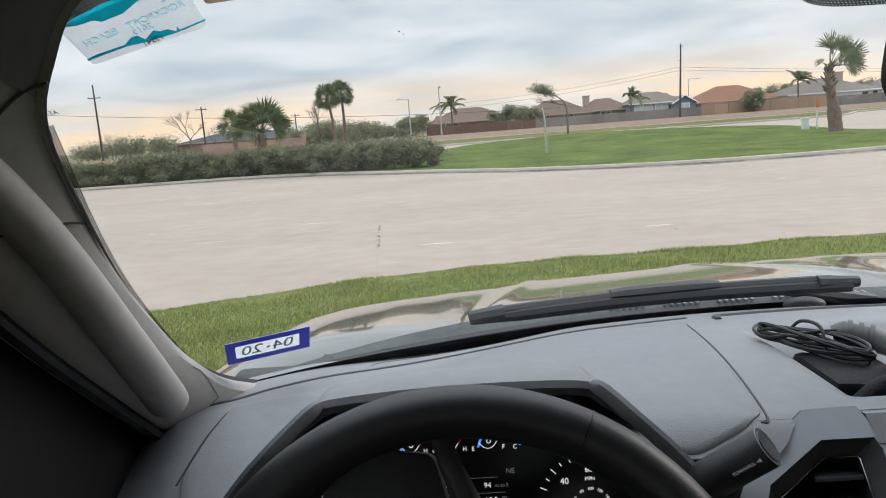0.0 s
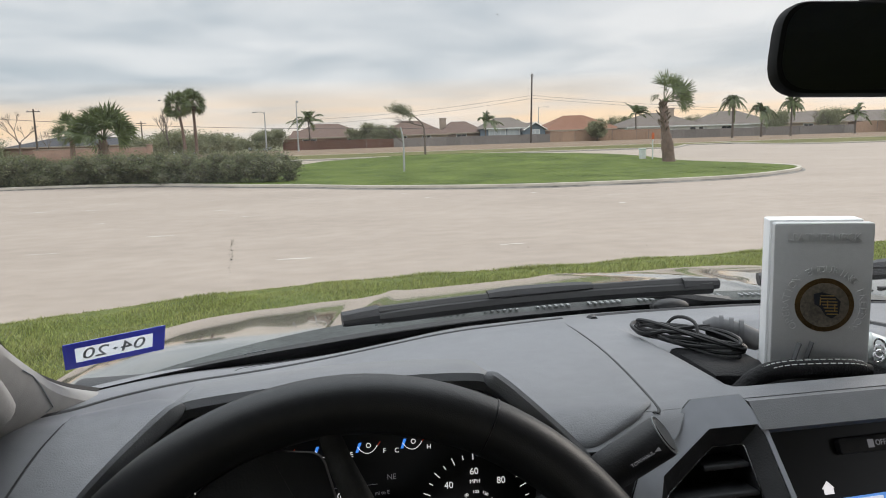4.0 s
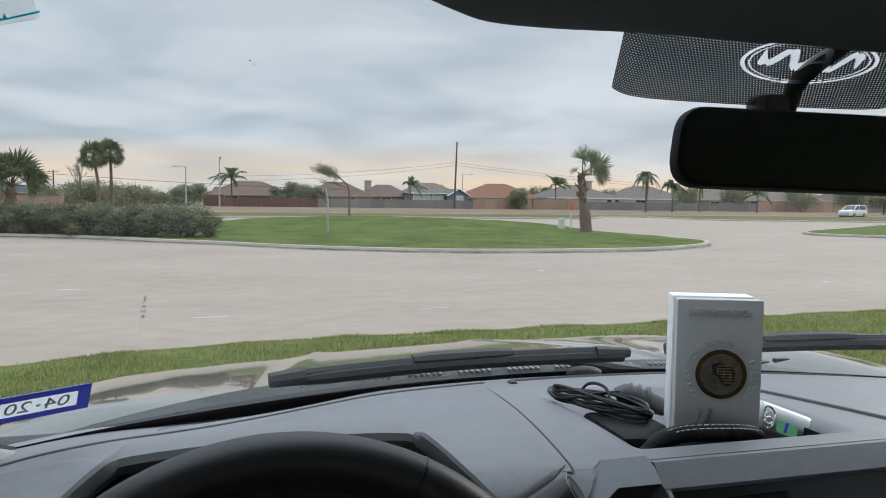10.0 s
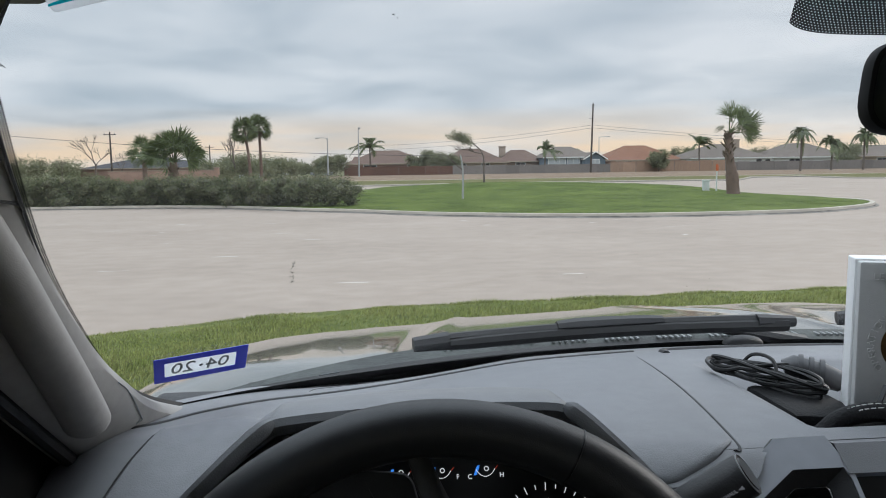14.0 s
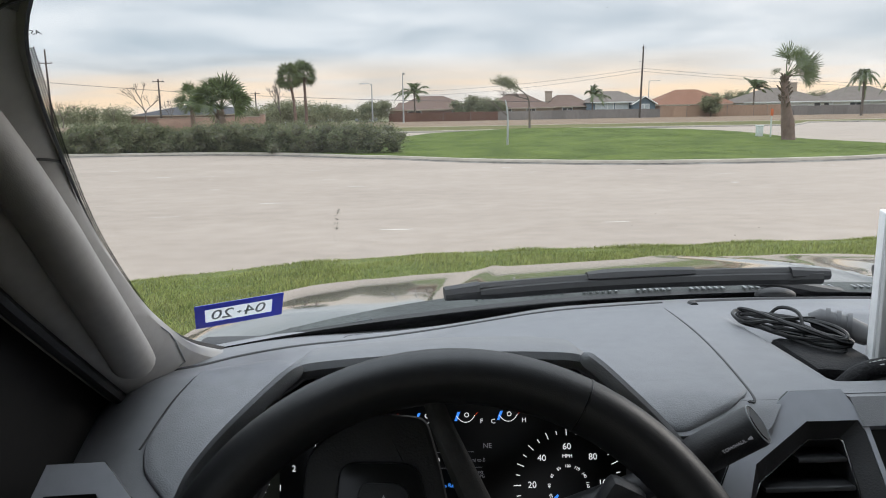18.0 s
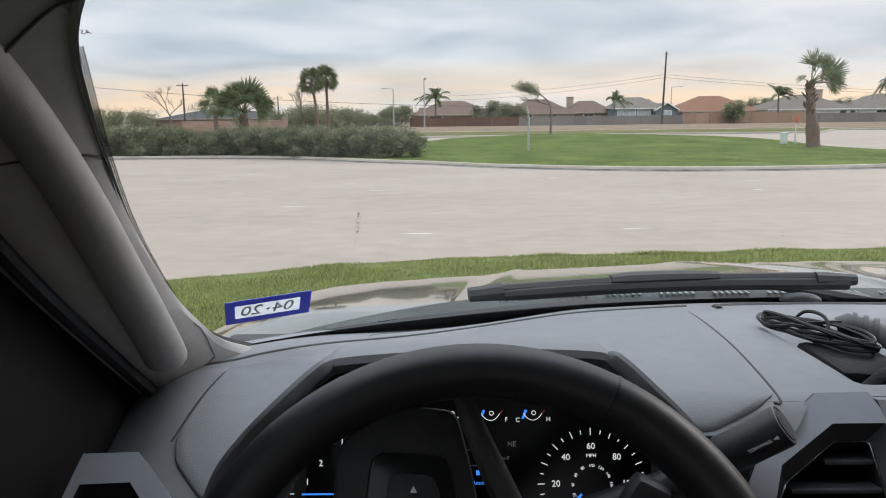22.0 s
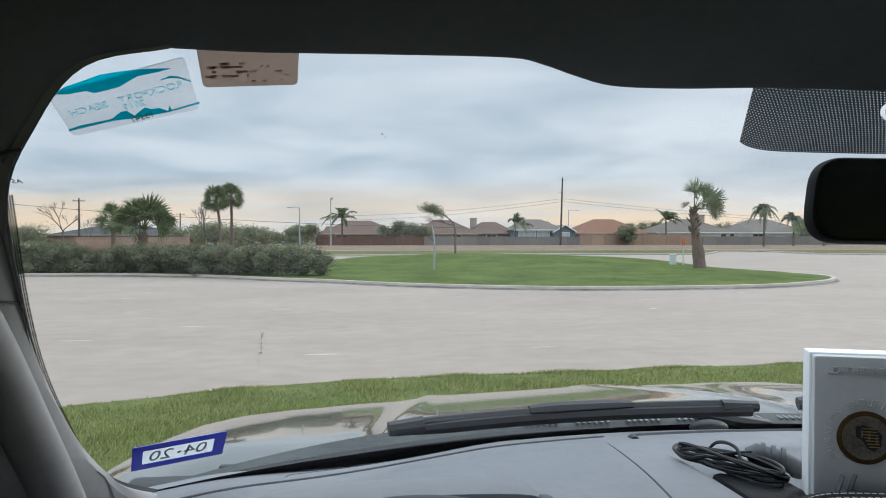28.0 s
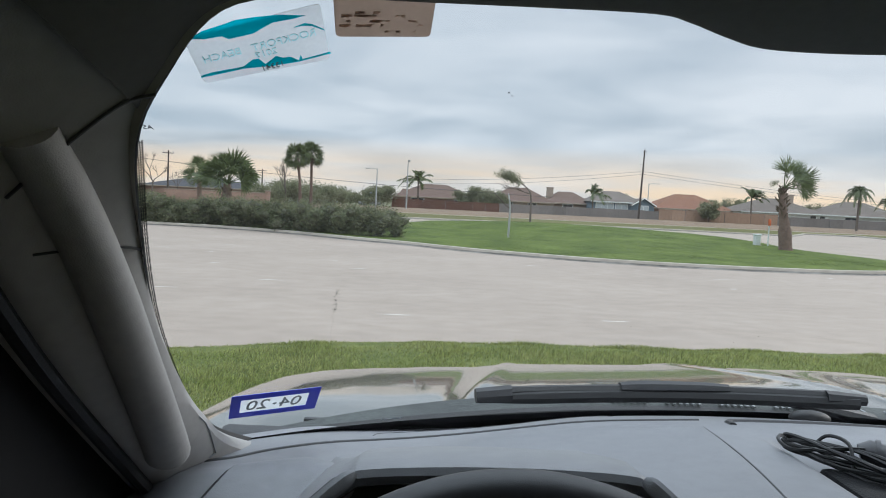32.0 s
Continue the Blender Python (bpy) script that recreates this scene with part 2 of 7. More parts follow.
def film(name, color, through=0.55, var=0.05, scale=40):
    """A printed film on glass: part of the daylight behind it shows through."""
    m = material(name, color, 0.6, var=var, scale=scale)
    n, l = m.node_tree.nodes, m.node_tree.links
    b = n["Principled BSDF"]
    t = n.new("ShaderNodeBsdfTranslucent")
    l.new(b.inputs["Base Color"].links[0].from_socket, t.inputs["Color"])
    mix = n.new("ShaderNodeMixShader")
    mix.inputs[0].default_value = through
    l.new(b.outputs[0], mix.inputs[1])
    l.new(t.outputs[0], mix.inputs[2])
    l.new(mix.outputs[0], n["Material Output"].inputs["Surface"])
    return m


FILM_WHITE = film("sticker_white_film", (0.80, 0.81, 0.82), 0.8)
FILM_BLUE = film("sticker_blue_film", (0.02, 0.04, 0.55), 0.6)
FILM_TEAL = film("sticker_teal_film", (0.06, 0.68, 0.76), 0.8)
FILM_INK = film("sticker_ink_film", (0.34, 0.36, 0.37), 0.6)
FILM_TAN = film("sticker_tan_film", (0.52, 0.44, 0.385), 0.75)
FILM_BROWN = film("sticker_brown_film", (0.62, 0.52, 0.45), 0.95)
FILM_PALE = film("sticker_pale_teal_film", (0.70, 0.93, 0.95), 1.0)
PAPER = material("sticker_white", (0.72, 0.74, 0.74), 0.6, var=0.05, scale=30)
BLUE = material("sticker_blue", (0.012, 0.028, 0.62), 0.5, var=0.08, scale=30)
GREYINK = material("sticker_grey_ink", (0.22, 0.24, 0.25), 0.6, var=0.08, scale=60)
CONCRETE = material("road_concrete", (0.315, 0.256, 0.208), 0.88, var=0.13, scale=0.42, other=(0.362, 0.298, 0.245), bump=0.25, bump_scale=60, stretch=(0.6, 0.9, 1))
KERB = material("kerb_concrete", (0.43, 0.385, 0.325), 0.9, var=0.16, scale=0.5, bump=0.3, bump_scale=40)
GUTTER = material("gutter_silt", (0.15, 0.135, 0.115), 0.95, var=0.5, scale=0.6, other=(0.32, 0.30, 0.27))
LAWN = material("lawn_grass", (0.070, 0.118, 0.018), 0.9, spec=0.1, var=0.50, scale=0.55, other=(0.135, 0.172, 0.038), bump=0.5, bump_scale=30)
VERGE = material("verge_grass", (0.100, 0.134, 0.032), 0.9, spec=0.1, var=0.3, scale=1.6, other=(0.17, 0.19, 0.058), bump=0.8, bump_scale=40)
BLADE = material("grass_blade", (0.215, 0.275, 0.066), 0.75, spec=0.15, var=0.2, scale=1.2, other=(0.33, 0.335, 0.12), island=0.5)
BLADE_FAR = material("lawn_blade", (0.076, 0.126, 0.020), 0.8, spec=0.1, var=0.48, scale=0.55, other=(0.140, 0.178, 0.040), island=0.22)
DRY = material("dry_field_grass", (0.20, 0.128, 0.082), 0.95, var=0.30, scale=0.25, other=(0.26, 0.185, 0.118), bump=0.8, bump_scale=4)
VERGE_DRY = material("far_verge_grass", (0.115, 0.125, 0.045), 0.95, spec=0.1, var=0.35, scale=0.16, other=(0.19, 0.175, 0.075), bump=0.6, bump_scale=12)
FIELD = material("open_ground_grass", (0.12, 0.135, 0.06), 0.95, var=0.3, scale=0.05, other=(0.20, 0.18, 0.09), bump=0.6, bump_scale=3)
LEAF = material("hedge_leaf", (0.135, 0.172, 0.088), 0.75, spec=0.15, var=0.3, scale=0.5, other=(0.265, 0.262, 0.155), island=0.24)
TREELEAF = material("tree_leaf", (0.20, 0.225, 0.125), 0.7, spec=0.2, var=0.25, scale=0.6, other=(0.30, 0.30, 0.19), island=0.35)
FROND = material("palm_frond", (0.078, 0.108, 0.038), 0.5, var=0.25, scale=1.2, other=(0.16, 0.195, 0.07), island=0.35)
DEADFROND = material("dry_palm_skirt", (0.12, 0.085, 0.055), 0.9, var=0.3, scale=4, island=0.3)
BARK = material("palm_bark", (0.17, 0.115, 0.09), 0.95, var=0.3, scale=5, bump=0.9, bump_scale=25)
TWIG = material("bare_branch", (0.14, 0.115, 0.095), 0.95, var=0.25, scale=6, bump=0.5, bump_scale=60)
POLEWOOD = material("pole_wood", (0.075, 0.060, 0.050), 0.9, var=0.2, scale=4)
GALV = material("galvanised_steel", (0.42, 0.43, 0.43), 0.5, 0.6, var=0.1, scale=6)
WIRE = material("overhead_wire", (0.05, 0.05, 0.055), 0.7, var=0.1)


def let_light_through(m, share):
    """Thin leaves pass part of the light that falls on their far side."""
    n, l = m.node_tree.nodes, m.node_tree.links
    b = n["Principled BSDF"]
    t = n.new("ShaderNodeBsdfTranslucent")
    l.new(b.inputs["Base Color"].links[0].from_socket, t.inputs["Color"])
    mix = n.new("ShaderNodeMixShader")
    mix.inputs[0].default_value = share
    l.new(b.outputs[0], mix.inputs[1])
    l.new(t.outputs[0], mix.inputs[2])
    l.new(mix.outputs[0], n["Material Output"].inputs["Surface"])


for leaf_mat, share in ((BLADE, 0.45), (BLADE_FAR, 0.4), (LEAF, 0.35), (TREELEAF, 0.4), (FROND, 0.3)):
    let_light_through(leaf_mat, share)


# ---- building helpers ----
def world_of(ob):
    here = ob.matrix_basis.copy()
    return world_of(ob.parent) @ ob.matrix_parent_inverse @ here if ob.parent is not None else here


def link(name, bm, mat, parent=None, label="", smooth=True):
    """One bmesh as one mesh object; under a parent it keeps its place in the world."""
    me = bpy.data.meshes.new(name)
    bmesh.ops.recalc_face_normals(bm, faces=bm.faces)
    bm.to_mesh(me)
    bm.free()
    if smooth:
        me.shade_smooth()
        me.set_sharp_from_angle(angle=radians(38))
    me.materials.append(mat)
    ob = new(name, me)
    if parent is not None:
        ob.parent = parent
        ob.matrix_parent_inverse = world_of(parent).inverted()
    if label:
        ob["label"] = label
    return ob


def part(name, bm, mat, parent, label="", smooth=True):
    return link(name, bm, mat, parent, label, smooth)


def thing(name, label, category, group="", at=(0, 0, 0)):
    ob = new(name)
    ob.empty_display_size = 0.1
    ob.location = at
    return tagged(ob, label, category, group)


def grid(rows, close=False, cap=False):
    """A skin over rows of points, all of one length."""
    bm = bmesh.new()
    vs = [[bm.verts.new(p) for p in row] for row in rows]
    n = len(vs[0])
    for a, b in zip(vs, vs[1:]):
        for i in range(n if close else n - 1):
            bm.faces.new((a[i], a[(i + 1) % n], b[(i + 1) % n], b[i]))
    if cap:
        bm.faces.new(vs[0])
        bm.faces.new(vs[-1])
    return bm


def sheet(rows, thick, out=(0, 0, 1)):
    """A skin with thickness, pushed the way of out."""
    o = Vector(out) * thick
    loops = [[Vector(p) for p in r] + [Vector(p) + o for p in reversed(r)] for r in rows]
    return grid(loops, True, True)


def spline(points, steps=6):
    """A smooth curve through the points."""
    p = [Vector(q) for q in points]
    p = [2 * p[0] - p[1]] + p + [2 * p[-1] - p[-2]]
    out = []
    for a, b, c, d in zip(p, p[1:], p[2:], p[3:]):
        for k in range(steps):
            t = k / steps
            out.append(0.5 * (2 * b + (c - a) * t + (2 * a - 5 * b + 4 * c - d) * t * t + (3 * b - a - 3 * c + d) * t ** 3))
    return out + [p[-2]]


def tube(points, radius, sides=8, flat=1.0, bm=None, updir=None):
    """A round bar along points; radius is one number or one for each point."""
    pts = [Vector(p) for p in points]
    rad = radius if isinstance(radius, (list, tuple)) else [radius] * len(pts)
    rows = []
    side = None
    for i, p in enumerate(pts):
        d = (pts[min(i + 1, len(pts) - 1)] - pts[max(i - 1, 0)]).normalized()
        if side is None:
            ref = Vector(updir) if updir else (Vector((0, 0, 1)) if abs(d.z) < 0.9 else Vector((1, 0, 0)))
            side = d.cross(ref).normalized()
        side = (side - d * side.dot(d)).normalized()
        other = d.cross(side)
        rows.append([p + (side * math.cos(a) + other * math.sin(a) * flat) * rad[i] for a in [2 * math.pi * k / sides for k in range(sides)]])
    made = grid(rows, True, True)
    return merge(bm, made) if bm is not None else made


def merge(bm, more):
    me = bpy.data.meshes.new("joined")
    more.to_mesh(me)
    more.free()
    bm.from_mesh(me)
    bpy.data.meshes.remove(me)
    return bm


def box(size, at=(0, 0, 0), bevel=0.0, turn=None, seg=2):
    bm = bmesh.new()
    bmesh.ops.create_cube(bm, size=1.0)
    bmesh.ops.scale(bm, vec=size, verts=bm.verts)
    if bevel:
        bmesh.ops.bevel(bm, geom=bm.edges[:], offset=bevel, segments=seg, profile=0.5, affect="EDGES")
    if turn is not None:
        bmesh.ops.transform(bm, matrix=turn, verts=bm.verts)
    bmesh.ops.translate(bm, vec=at, verts=bm.verts)
    return bm


def slab(outline, thick, place, bevel=0.0):
    """A flat outline (u, v) with thickness along +w, laid by the matrix place."""
    bm = bmesh.new()
    f = bm.faces.new([bm.verts.new((u, v, 0)) for u, v in outline])
    ext = bmesh.ops.extrude_face_region(bm, geom=[f])
    bmesh.ops.translate(bm, vec=(0, 0, thick), verts=[g for g in ext["geom"] if isinstance(g, bmesh.types.BMVert)])
    bmesh.ops.recalc_face_normals(bm, faces=bm.faces)
    if bevel:
        top = [e for e in bm.edges if all(v.co.z > thick / 2 for v in e.verts)] if thick > 0 else [e for e in bm.edges if all(v.co.z < thick / 2 for v in e.verts)]
        bmesh.ops.bevel(bm, geom=top, offset=bevel, segments=2, profile=0.5, affect="EDGES")
    bmesh.ops.transform(bm, matrix=place, verts=bm.verts)
    return bm


def rounded(points, r, n=5):
    """An outline with its corners rounded by r (one number, or one for each corner)."""
    out, m = [], len(points)
    for i in range(m):
        a, b, c = (Vector(points[j % m]) for j in (i - 1, i, i + 1))
        rr = r[i] if isinstance(r, (list, tuple)) else r
        if rr <= 0:
            out.append(tuple(b))
            continue
        p, q = b + (a - b).normalized() * rr, b + (c - b).normalized() * rr
        for k in range(n + 1):
            t = k / n
            out.append(tuple((1 - t) ** 2 * p + 2 * t * (1 - t) * b + t * t * q))
    return out


def ring(outer, inner, thick, place):
    """A frame between two outlines with the same number of points."""
    bm = bmesh.new()
    loops = []
    for pts, w in ((outer, 0), (outer, thick), (inner, thick), (inner, 0)):
        loops.append([bm.verts.new((u, v, w)) for u, v in pts])
    n = len(outer)
    for k in range(4):
        a, b = loops[k], loops[(k + 1) % 4]
        for i in range(n):
            bm.faces.new((a[i], a[(i + 1) % n], b[(i + 1) % n], b[i]))
    bmesh.ops.transform(bm, matrix=place, verts=bm.verts)
    return bm


def lettering(text, size, place, thick=0.0002, align="CENTER"):
    """Words in the built-in font as a mesh, laid by the matrix place."""
    cu = bpy.data.curves.new("words", "FONT")
    cu.body, cu.size, cu.align_x, cu.align_y, cu.extrude, cu.resolution_u = text, size, align, "CENTER", thick, 3
    ob = bpy.data.objects.new("words", cu)
    me = bpy.data.meshes.new_from_object(ob)
    bm = bmesh.new()
    bm.from_mesh(me)
    bpy.data.objects.remove(ob)
    bpy.data.curves.remove(cu)
    bpy.data.meshes.remove(me)
    bmesh.ops.transform(bm, matrix=place, verts=bm.verts)
    return bm


def basis(origin, u, v):
    """The matrix whose first axes are u and v, at origin."""
    u = Vector(u).normalized()
    v = Vector(v)
    v = (v - u * v.dot(u)).normalized()
    w = u.cross(v)
    m = Matrix((u, v, w)).transposed().to_4x4()
    m.translation = origin
    return m


def step(a, b, x):
    t = min(1.0, max(0.0, (x - a) / (b - a)))
    return t * t * (3 - 2 * t)


# =================== THE PICKUP ===================
truck = thing("pickup_truck", "parked pewter pickup truck with grey cab interior", "truck", at=(0.45, 0.0, 0.0))
MID = 0.45


def glass_y(x, z):
    return 1.03 - 0.47 * (x - MID) ** 2 - (z - 1.357) * 1.428


def on_glass(x, z, off=0.0):
    """A point on the windshield, off metres towards the cab."""
    return Vector((x, glass_y(x, z) - off * 0.57, z - off * 0.82))


# edge of the clear glass on the driver's side and along the roof (x, z)
SIDE = [(-0.225, 1.302), (-0.252, 1.335), (-0.260, 1.375), (-0.257, 1.412), (-0.243, 1.490), (-0.224, 1.555), (-0.198, 1.625), (-0.166, 1.664), (-0.134, 1.690), (-0.094, 1.701)]
HEAD = [(-0.094, 1.701), (-0.053, 1.704), (0.026, 1.711), (0.098, 1.716), (0.123, 1.7145), (0.150, 1.7105), (0.180, 1.7075), (0.232, 1.709), (0.30, 1.7125), (0.39, 1.714), (MID, 1.715)]
rows = []
for i in range(29):
    x = MID + (i - 14) / 14 * 0.80
    rows.append([on_glass(x, 1.287 + k * 0.051) for k in range(10)])
windshield = part("windshield", grid(rows), GLASS, truck, "clear raked windshield with a few dirt specks")
part("glass_edge_seal", tube([on_glass(x, 1.286, -0.004) for x in [MID + (i - 14) / 14 * 0.74 for i in range(29)]], 0.012), RUBBER, windshield)

# dots printed along the pillar edge of the glass
edge = spline([(x, z, 0) for x, z in SIDE[2:7]], 6)
rows = [[on_glass(p.x - 0.001, p.y, 0.003), on_glass(p.x + 0.0056, p.y + 0.002, 0.003)] for p in edge]


def printed(name, rows, mat, label):
    """A thin print with its own flat coordinates in metres."""
    bm = grid(rows)
    uv = bm.loops.layers.uv.new("UVMap")
    flat, run = {}, 0.0
    bm.verts.ensure_lookup_table()
    n = len(rows[0])
    for i, r in enumerate(rows):
        run += (Vector(r[0]) - Vector(rows[i - 1][0])).length if i else 0
        acc = 0.0
        for j in range(n):
            acc += (Vector(r[j]) - Vector(r[j - 1])).length if j else 0
            flat[i * n + j] = (run + 10, acc + 10)
    bm.verts.index_update()
    for f in bm.faces:
        for lp in f.loops:
            lp[uv].uv = flat[lp.vert.index]
    return part(name, bm, mat, windshield, label)


printed("edge_dot_print", rows, FINE_DOTS, "black dotted print along the glass edge")
# dotted sun band behind the mirror, with its slanted end
NU, NV = 420, 84
oval_c = (0.477, 1.7045)


def in_mark(x, z):
    """Whether a place of the sun band lies on the clear lines of the oval mark."""
    u, v = (x - oval_c[0]) / 0.066, (z - oval_c[1]) / 0.0145
    r = math.hypot(u, v)
    if 0.94 < r < 1.0 or 0.86 < r < 0.885:
        return True
    if r > 0.86 or abs(u) > 0.74:
        return False
    curl = 0.42 * math.sin(u * 13.0) * (0.75 + 0.25 * math.sin(u * 4.0 + 1.0))
    slope = 1 + 5.4 * abs(math.cos(u * 13.0)) * 0.42
    return abs(v - curl - 0.10) < 0.085 * slope or (abs(v + 0.05 - 0.5 * u) < 0.05 and abs(u) < 0.25)


def band_at(i, k):
    t, f = i / NU, k / NV
    x = 0.308 + t * 0.30
    low = 1.673 + 0.006 * (abs(t - 0.5) * 2) ** 10
    return x - 0.022 * (1 - 2 * t) * f, low + (1.722 - low) * f


bm = bmesh.new()
uv = bm.loops.layers.uv.new("UVMap")
bv = [[bm.verts.new(on_glass(*band_at(i, k), 0.003)) for k in range(NV + 1)] for i in range(NU + 1)]
for i in range(NU):
    for k in range(NV):
        if in_mark(*band_at(i + 0.5, k + 0.5)):
            continue
        f = bm.faces.new((bv[i][k], bv[i + 1][k], bv[i + 1][k + 1], bv[i][k + 1]))
        for lp, (a, b) in zip(f.loops, ((i, k), (i + 1, k), (i + 1, k + 1), (i, k + 1))):
            lp[uv].uv = (10 + 0.30 * a / NU, 10 + 0.0855 * b / NV)
bmesh.ops.delete(bm, geom=[v for v in bm.verts if not v.link_faces], context="VERTS")
part("dotted_sun_band", bm, DOTS, windshield, "black dotted sun band with a clear oval mark")
# a few insects and specks on the glass
for x, z, r in ((0.02, 1.668, 0.0007), (0.0225, 1.6665, 0.0005), (-0.07, 1.60, 0.0008), (0.16, 1.655, 0.0005), (0.10, 1.62, 0.0004)):
    bm = bmesh.new()
    bmesh.ops.create_icosphere(bm, subdivisions=1, radius=r)
    bmesh.ops.scale(bm, vec=(1.3, 1, 0.7), verts=bm.verts)
    bmesh.ops.translate(bm, vec=on_glass(x, z, -0.002), verts=bm.verts)
    part("speck", bm, GREYINK, windshield)

# ---- dashboard ----
def dash_line(x):
    return 1.112 - 0.47 * (x - MID) ** 2


def dash_z(x, y):
    """Height of the dash top."""
    top = 1.328 + 0.024 * step(-0.10, 0.22, x)
    s = dash_line(x) - y
    z = top - (0.025 + 0.042 * step(-0.20, 0.15, x)) * math.exp(-max(s, 0) / 0.13)
    left = step(-0.06, -0.13, x)
    z -= left * 0.45 * max(0.0, 0.745 - y)
    z -= 0.04 * step(-0.24, -0.36, x)
    # gentle roll-off towards the cab on the right
    z -= (1 - left) * 0.02 * step(0.580, 0.540, y)
    return z




def in_tray(x, y):
    """How deep inside the tray a place is (metres from its rim), below 0 outside."""
    return min(x - 0.382, 0.605 - x, y - 0.624, 0.846 - y)


xs = [-0.46 + i * 0.0085 for i in range(214)]
bm = bmesh.new()
rows = []
for x in xs:
    back, front = dash_line(x) + 0.02, (0.575 if x < 0.186 else 0.548 + 0.034 * step(0.285, 0.325, x))
    row = []
    for j in range(62):
        y = back + (front - back) * j / 61
        z = dash_z(x, y)
        d = in_tray(x, y)
        slope = 0.052 * step(0.0, 0.012, d)
        if 0 < d and y > 0.775:
            slope = min(slope, 0.052 * step(0.846, 0.775, y) * 0.9 + 0.008)
        z -= slope
        rim = -0.006 * math.exp(-(min(d, 0) / 0.008) ** 2)
        row.append(bm.verts.new((x, y, z + rim)))
    rows.append(row)
for a, b in zip(rows, rows[1:]):
    for j in range(61):
        c = (a[j].co + b[j + 1].co) / 2
        if -0.118 < c.x < 0.190 and c.y < 0.745:
            continue
        bm.faces.new((a[j], b[j], b[j + 1], a[j + 1]))
loose = [v for v in bm.verts if not v.link_faces]
bmesh.ops.delete(bm, geom=loose, context="VERTS")
dashboard = part("dashboard", bm, DASH, truck, "dark grey grained dashboard with an open tray")
# faces below the top: left, and right of the cluster
bm = grid([[(x, 0.575, dash_z(x, 0.575)) for x in [-0.46 + 0.0285 * i for i in range(13)]], [(x, 0.60, 0.85) for x in [-0.46 + 0.0285 * i for i in range(13)]]])
part("lower_left_fascia", bm, DARKPL, dashboard)
bm = grid([[(x, 0.575, dash_z(x, 0.575)) for x in [0.19 + 0.05 * i for i in range(25)]], [(x, 0.585, 1.315) for x in [0.19 + 0.05 * i for i in range(25)]], [(x, 0.62, 0.85) for x in [0.19 + 0.05 * i for i in range(25)]]])
part("lower_right_fascia", bm, DASH, dashboard)


def draped(outline, lift, mat, name, label):
    """A padded panel lying on the dash top, with a rounded rim and a shadow gap round it."""
    pts = [Vector((u, v)) for u, v in outline]
    c = sum(pts, Vector((0, 0))) / len(pts)
    loops = []
    for s, h in ((1.0, -0.004), (1.0, lift * 0.45), (0.99, lift * 0.85), (0.975, lift), (0.85, lift), (0.7, lift), (0.5, lift), (0.25, lift)):
        loops.append([(c.x + (p.x - c.x) * s, c.y + (p.y - c.y) * s, dash_z(c.x + (p.x - c.x) * s, c.y + (p.y - c.y) * s) + h) for p in pts])
    bm = grid(loops, True)
    bm.verts.ensure_lookup_table()
    bm.faces.new(bm.verts[-len(pts):])
    return part(name, bm, mat, dashboard, label)


def dense(outline, k=6):
    out = []
    for i in range(len(outline)):
        a, b = Vector(outline[i]), Vector(outline[(i + 1) % len(outline)])
        out += [tuple(a.lerp(b, j / k)) for j in range(k)]
    return out


draped(dense(rounded([(-0.06, 0.815), (0.05, 0.872), (0.187, 0.886), (0.318, 0.900), (0.307, 0.735), (0.289, 0.585), (0.268, 0.567), (0.225, 0.550), (0.165, 0.56), (0.12, 0.74)], [0.005, 0.02, 0.03, 0.010, 0.04, 0.010, 0.008, 0.008, 0.02, 0.03]), 2), 0.0035, PAD, "centre_pad", "smooth raised speaker pad panel")
draped(dense(rounded([(-0.208, 0.754), (-0.226, 0.711), (-0.239, 0.655), (-0.230, 0.628), (-0.195, 0.590), (-0.125, 0.580), (-0.080, 0.745), (-0.14, 0.785)], [0.008, 0.01, 0.012, 0.008, 0.01, 0.01, 0.02, 0.01]), 2), 0.0045, PAD, "left_pad", "raised vinyl pad beside the cluster")


def dash_groove(name, points, r, mat, lift=0.0):
    """A dark tube along the dash top, for seams and painted shade lines."""
    line = spline([(x, y, 0) for x, y in points], 6)
    return part(name, tube([(p.x, p.y, dash_z(p.x, p.y) + lift) for p in line], r, 6, flat=0.6), mat, dashboard)


dash_groove("pad_groove", [(-0.266, 0.772), (-0.225, 0.786), (-0.185, 0.822), (-0.106, 0.872), (0.0, 0.905), (0.134, 0.926), (0.20, 0.932), (0.279, 0.945), (0.335, 0.955)], 0.0030, DARKPL)
dash_groove("defroster_seam", [(-0.082, 0.915), (-0.076, 0.935), (-0.05, 0.950), (0.03, 0.985), (0.12, 1.00), (0.20, 1.010), (0.225, 1.012), (0.232, 0.990)], 0.0010, DARKPL)
# dark tubes paint the shadow lines beside the raised pads
dash_groove("pad_edge_shade", [(0.321, 0.902), (0.3105, 0.735), (0.2925, 0.588), (0.284, 0.573)], 0.0012, DARKPL)
dash_groove("pad_edge_shade", [(-0.205, 0.760), (-0.2105, 0.754), (-0.2295, 0.711), (-0.2425, 0.655)], 0.0014, DARKPL)
# dark tube paints the shade along the recess lip
dash_groove("recess_edge_shade", [(0.368, 0.925), (0.372, 0.948), (0.40, 0.956), (0.55, 0.962), (0.75, 0.955), (1.0, 0.91)], 0.0050, DARKPL)
bm = bmesh.new()
bmesh.ops.create_uvsphere(bm, u_segments=20, v_segments=10, radius=0.02)
bmesh.ops.scale(bm, vec=(1.5, 0.9, 0.55), verts=bm.verts)
bmesh.ops.translate(bm, vec=(0.530, 1.045, dash_z(0.530, 1.045) + 0.004), verts=bm.verts)
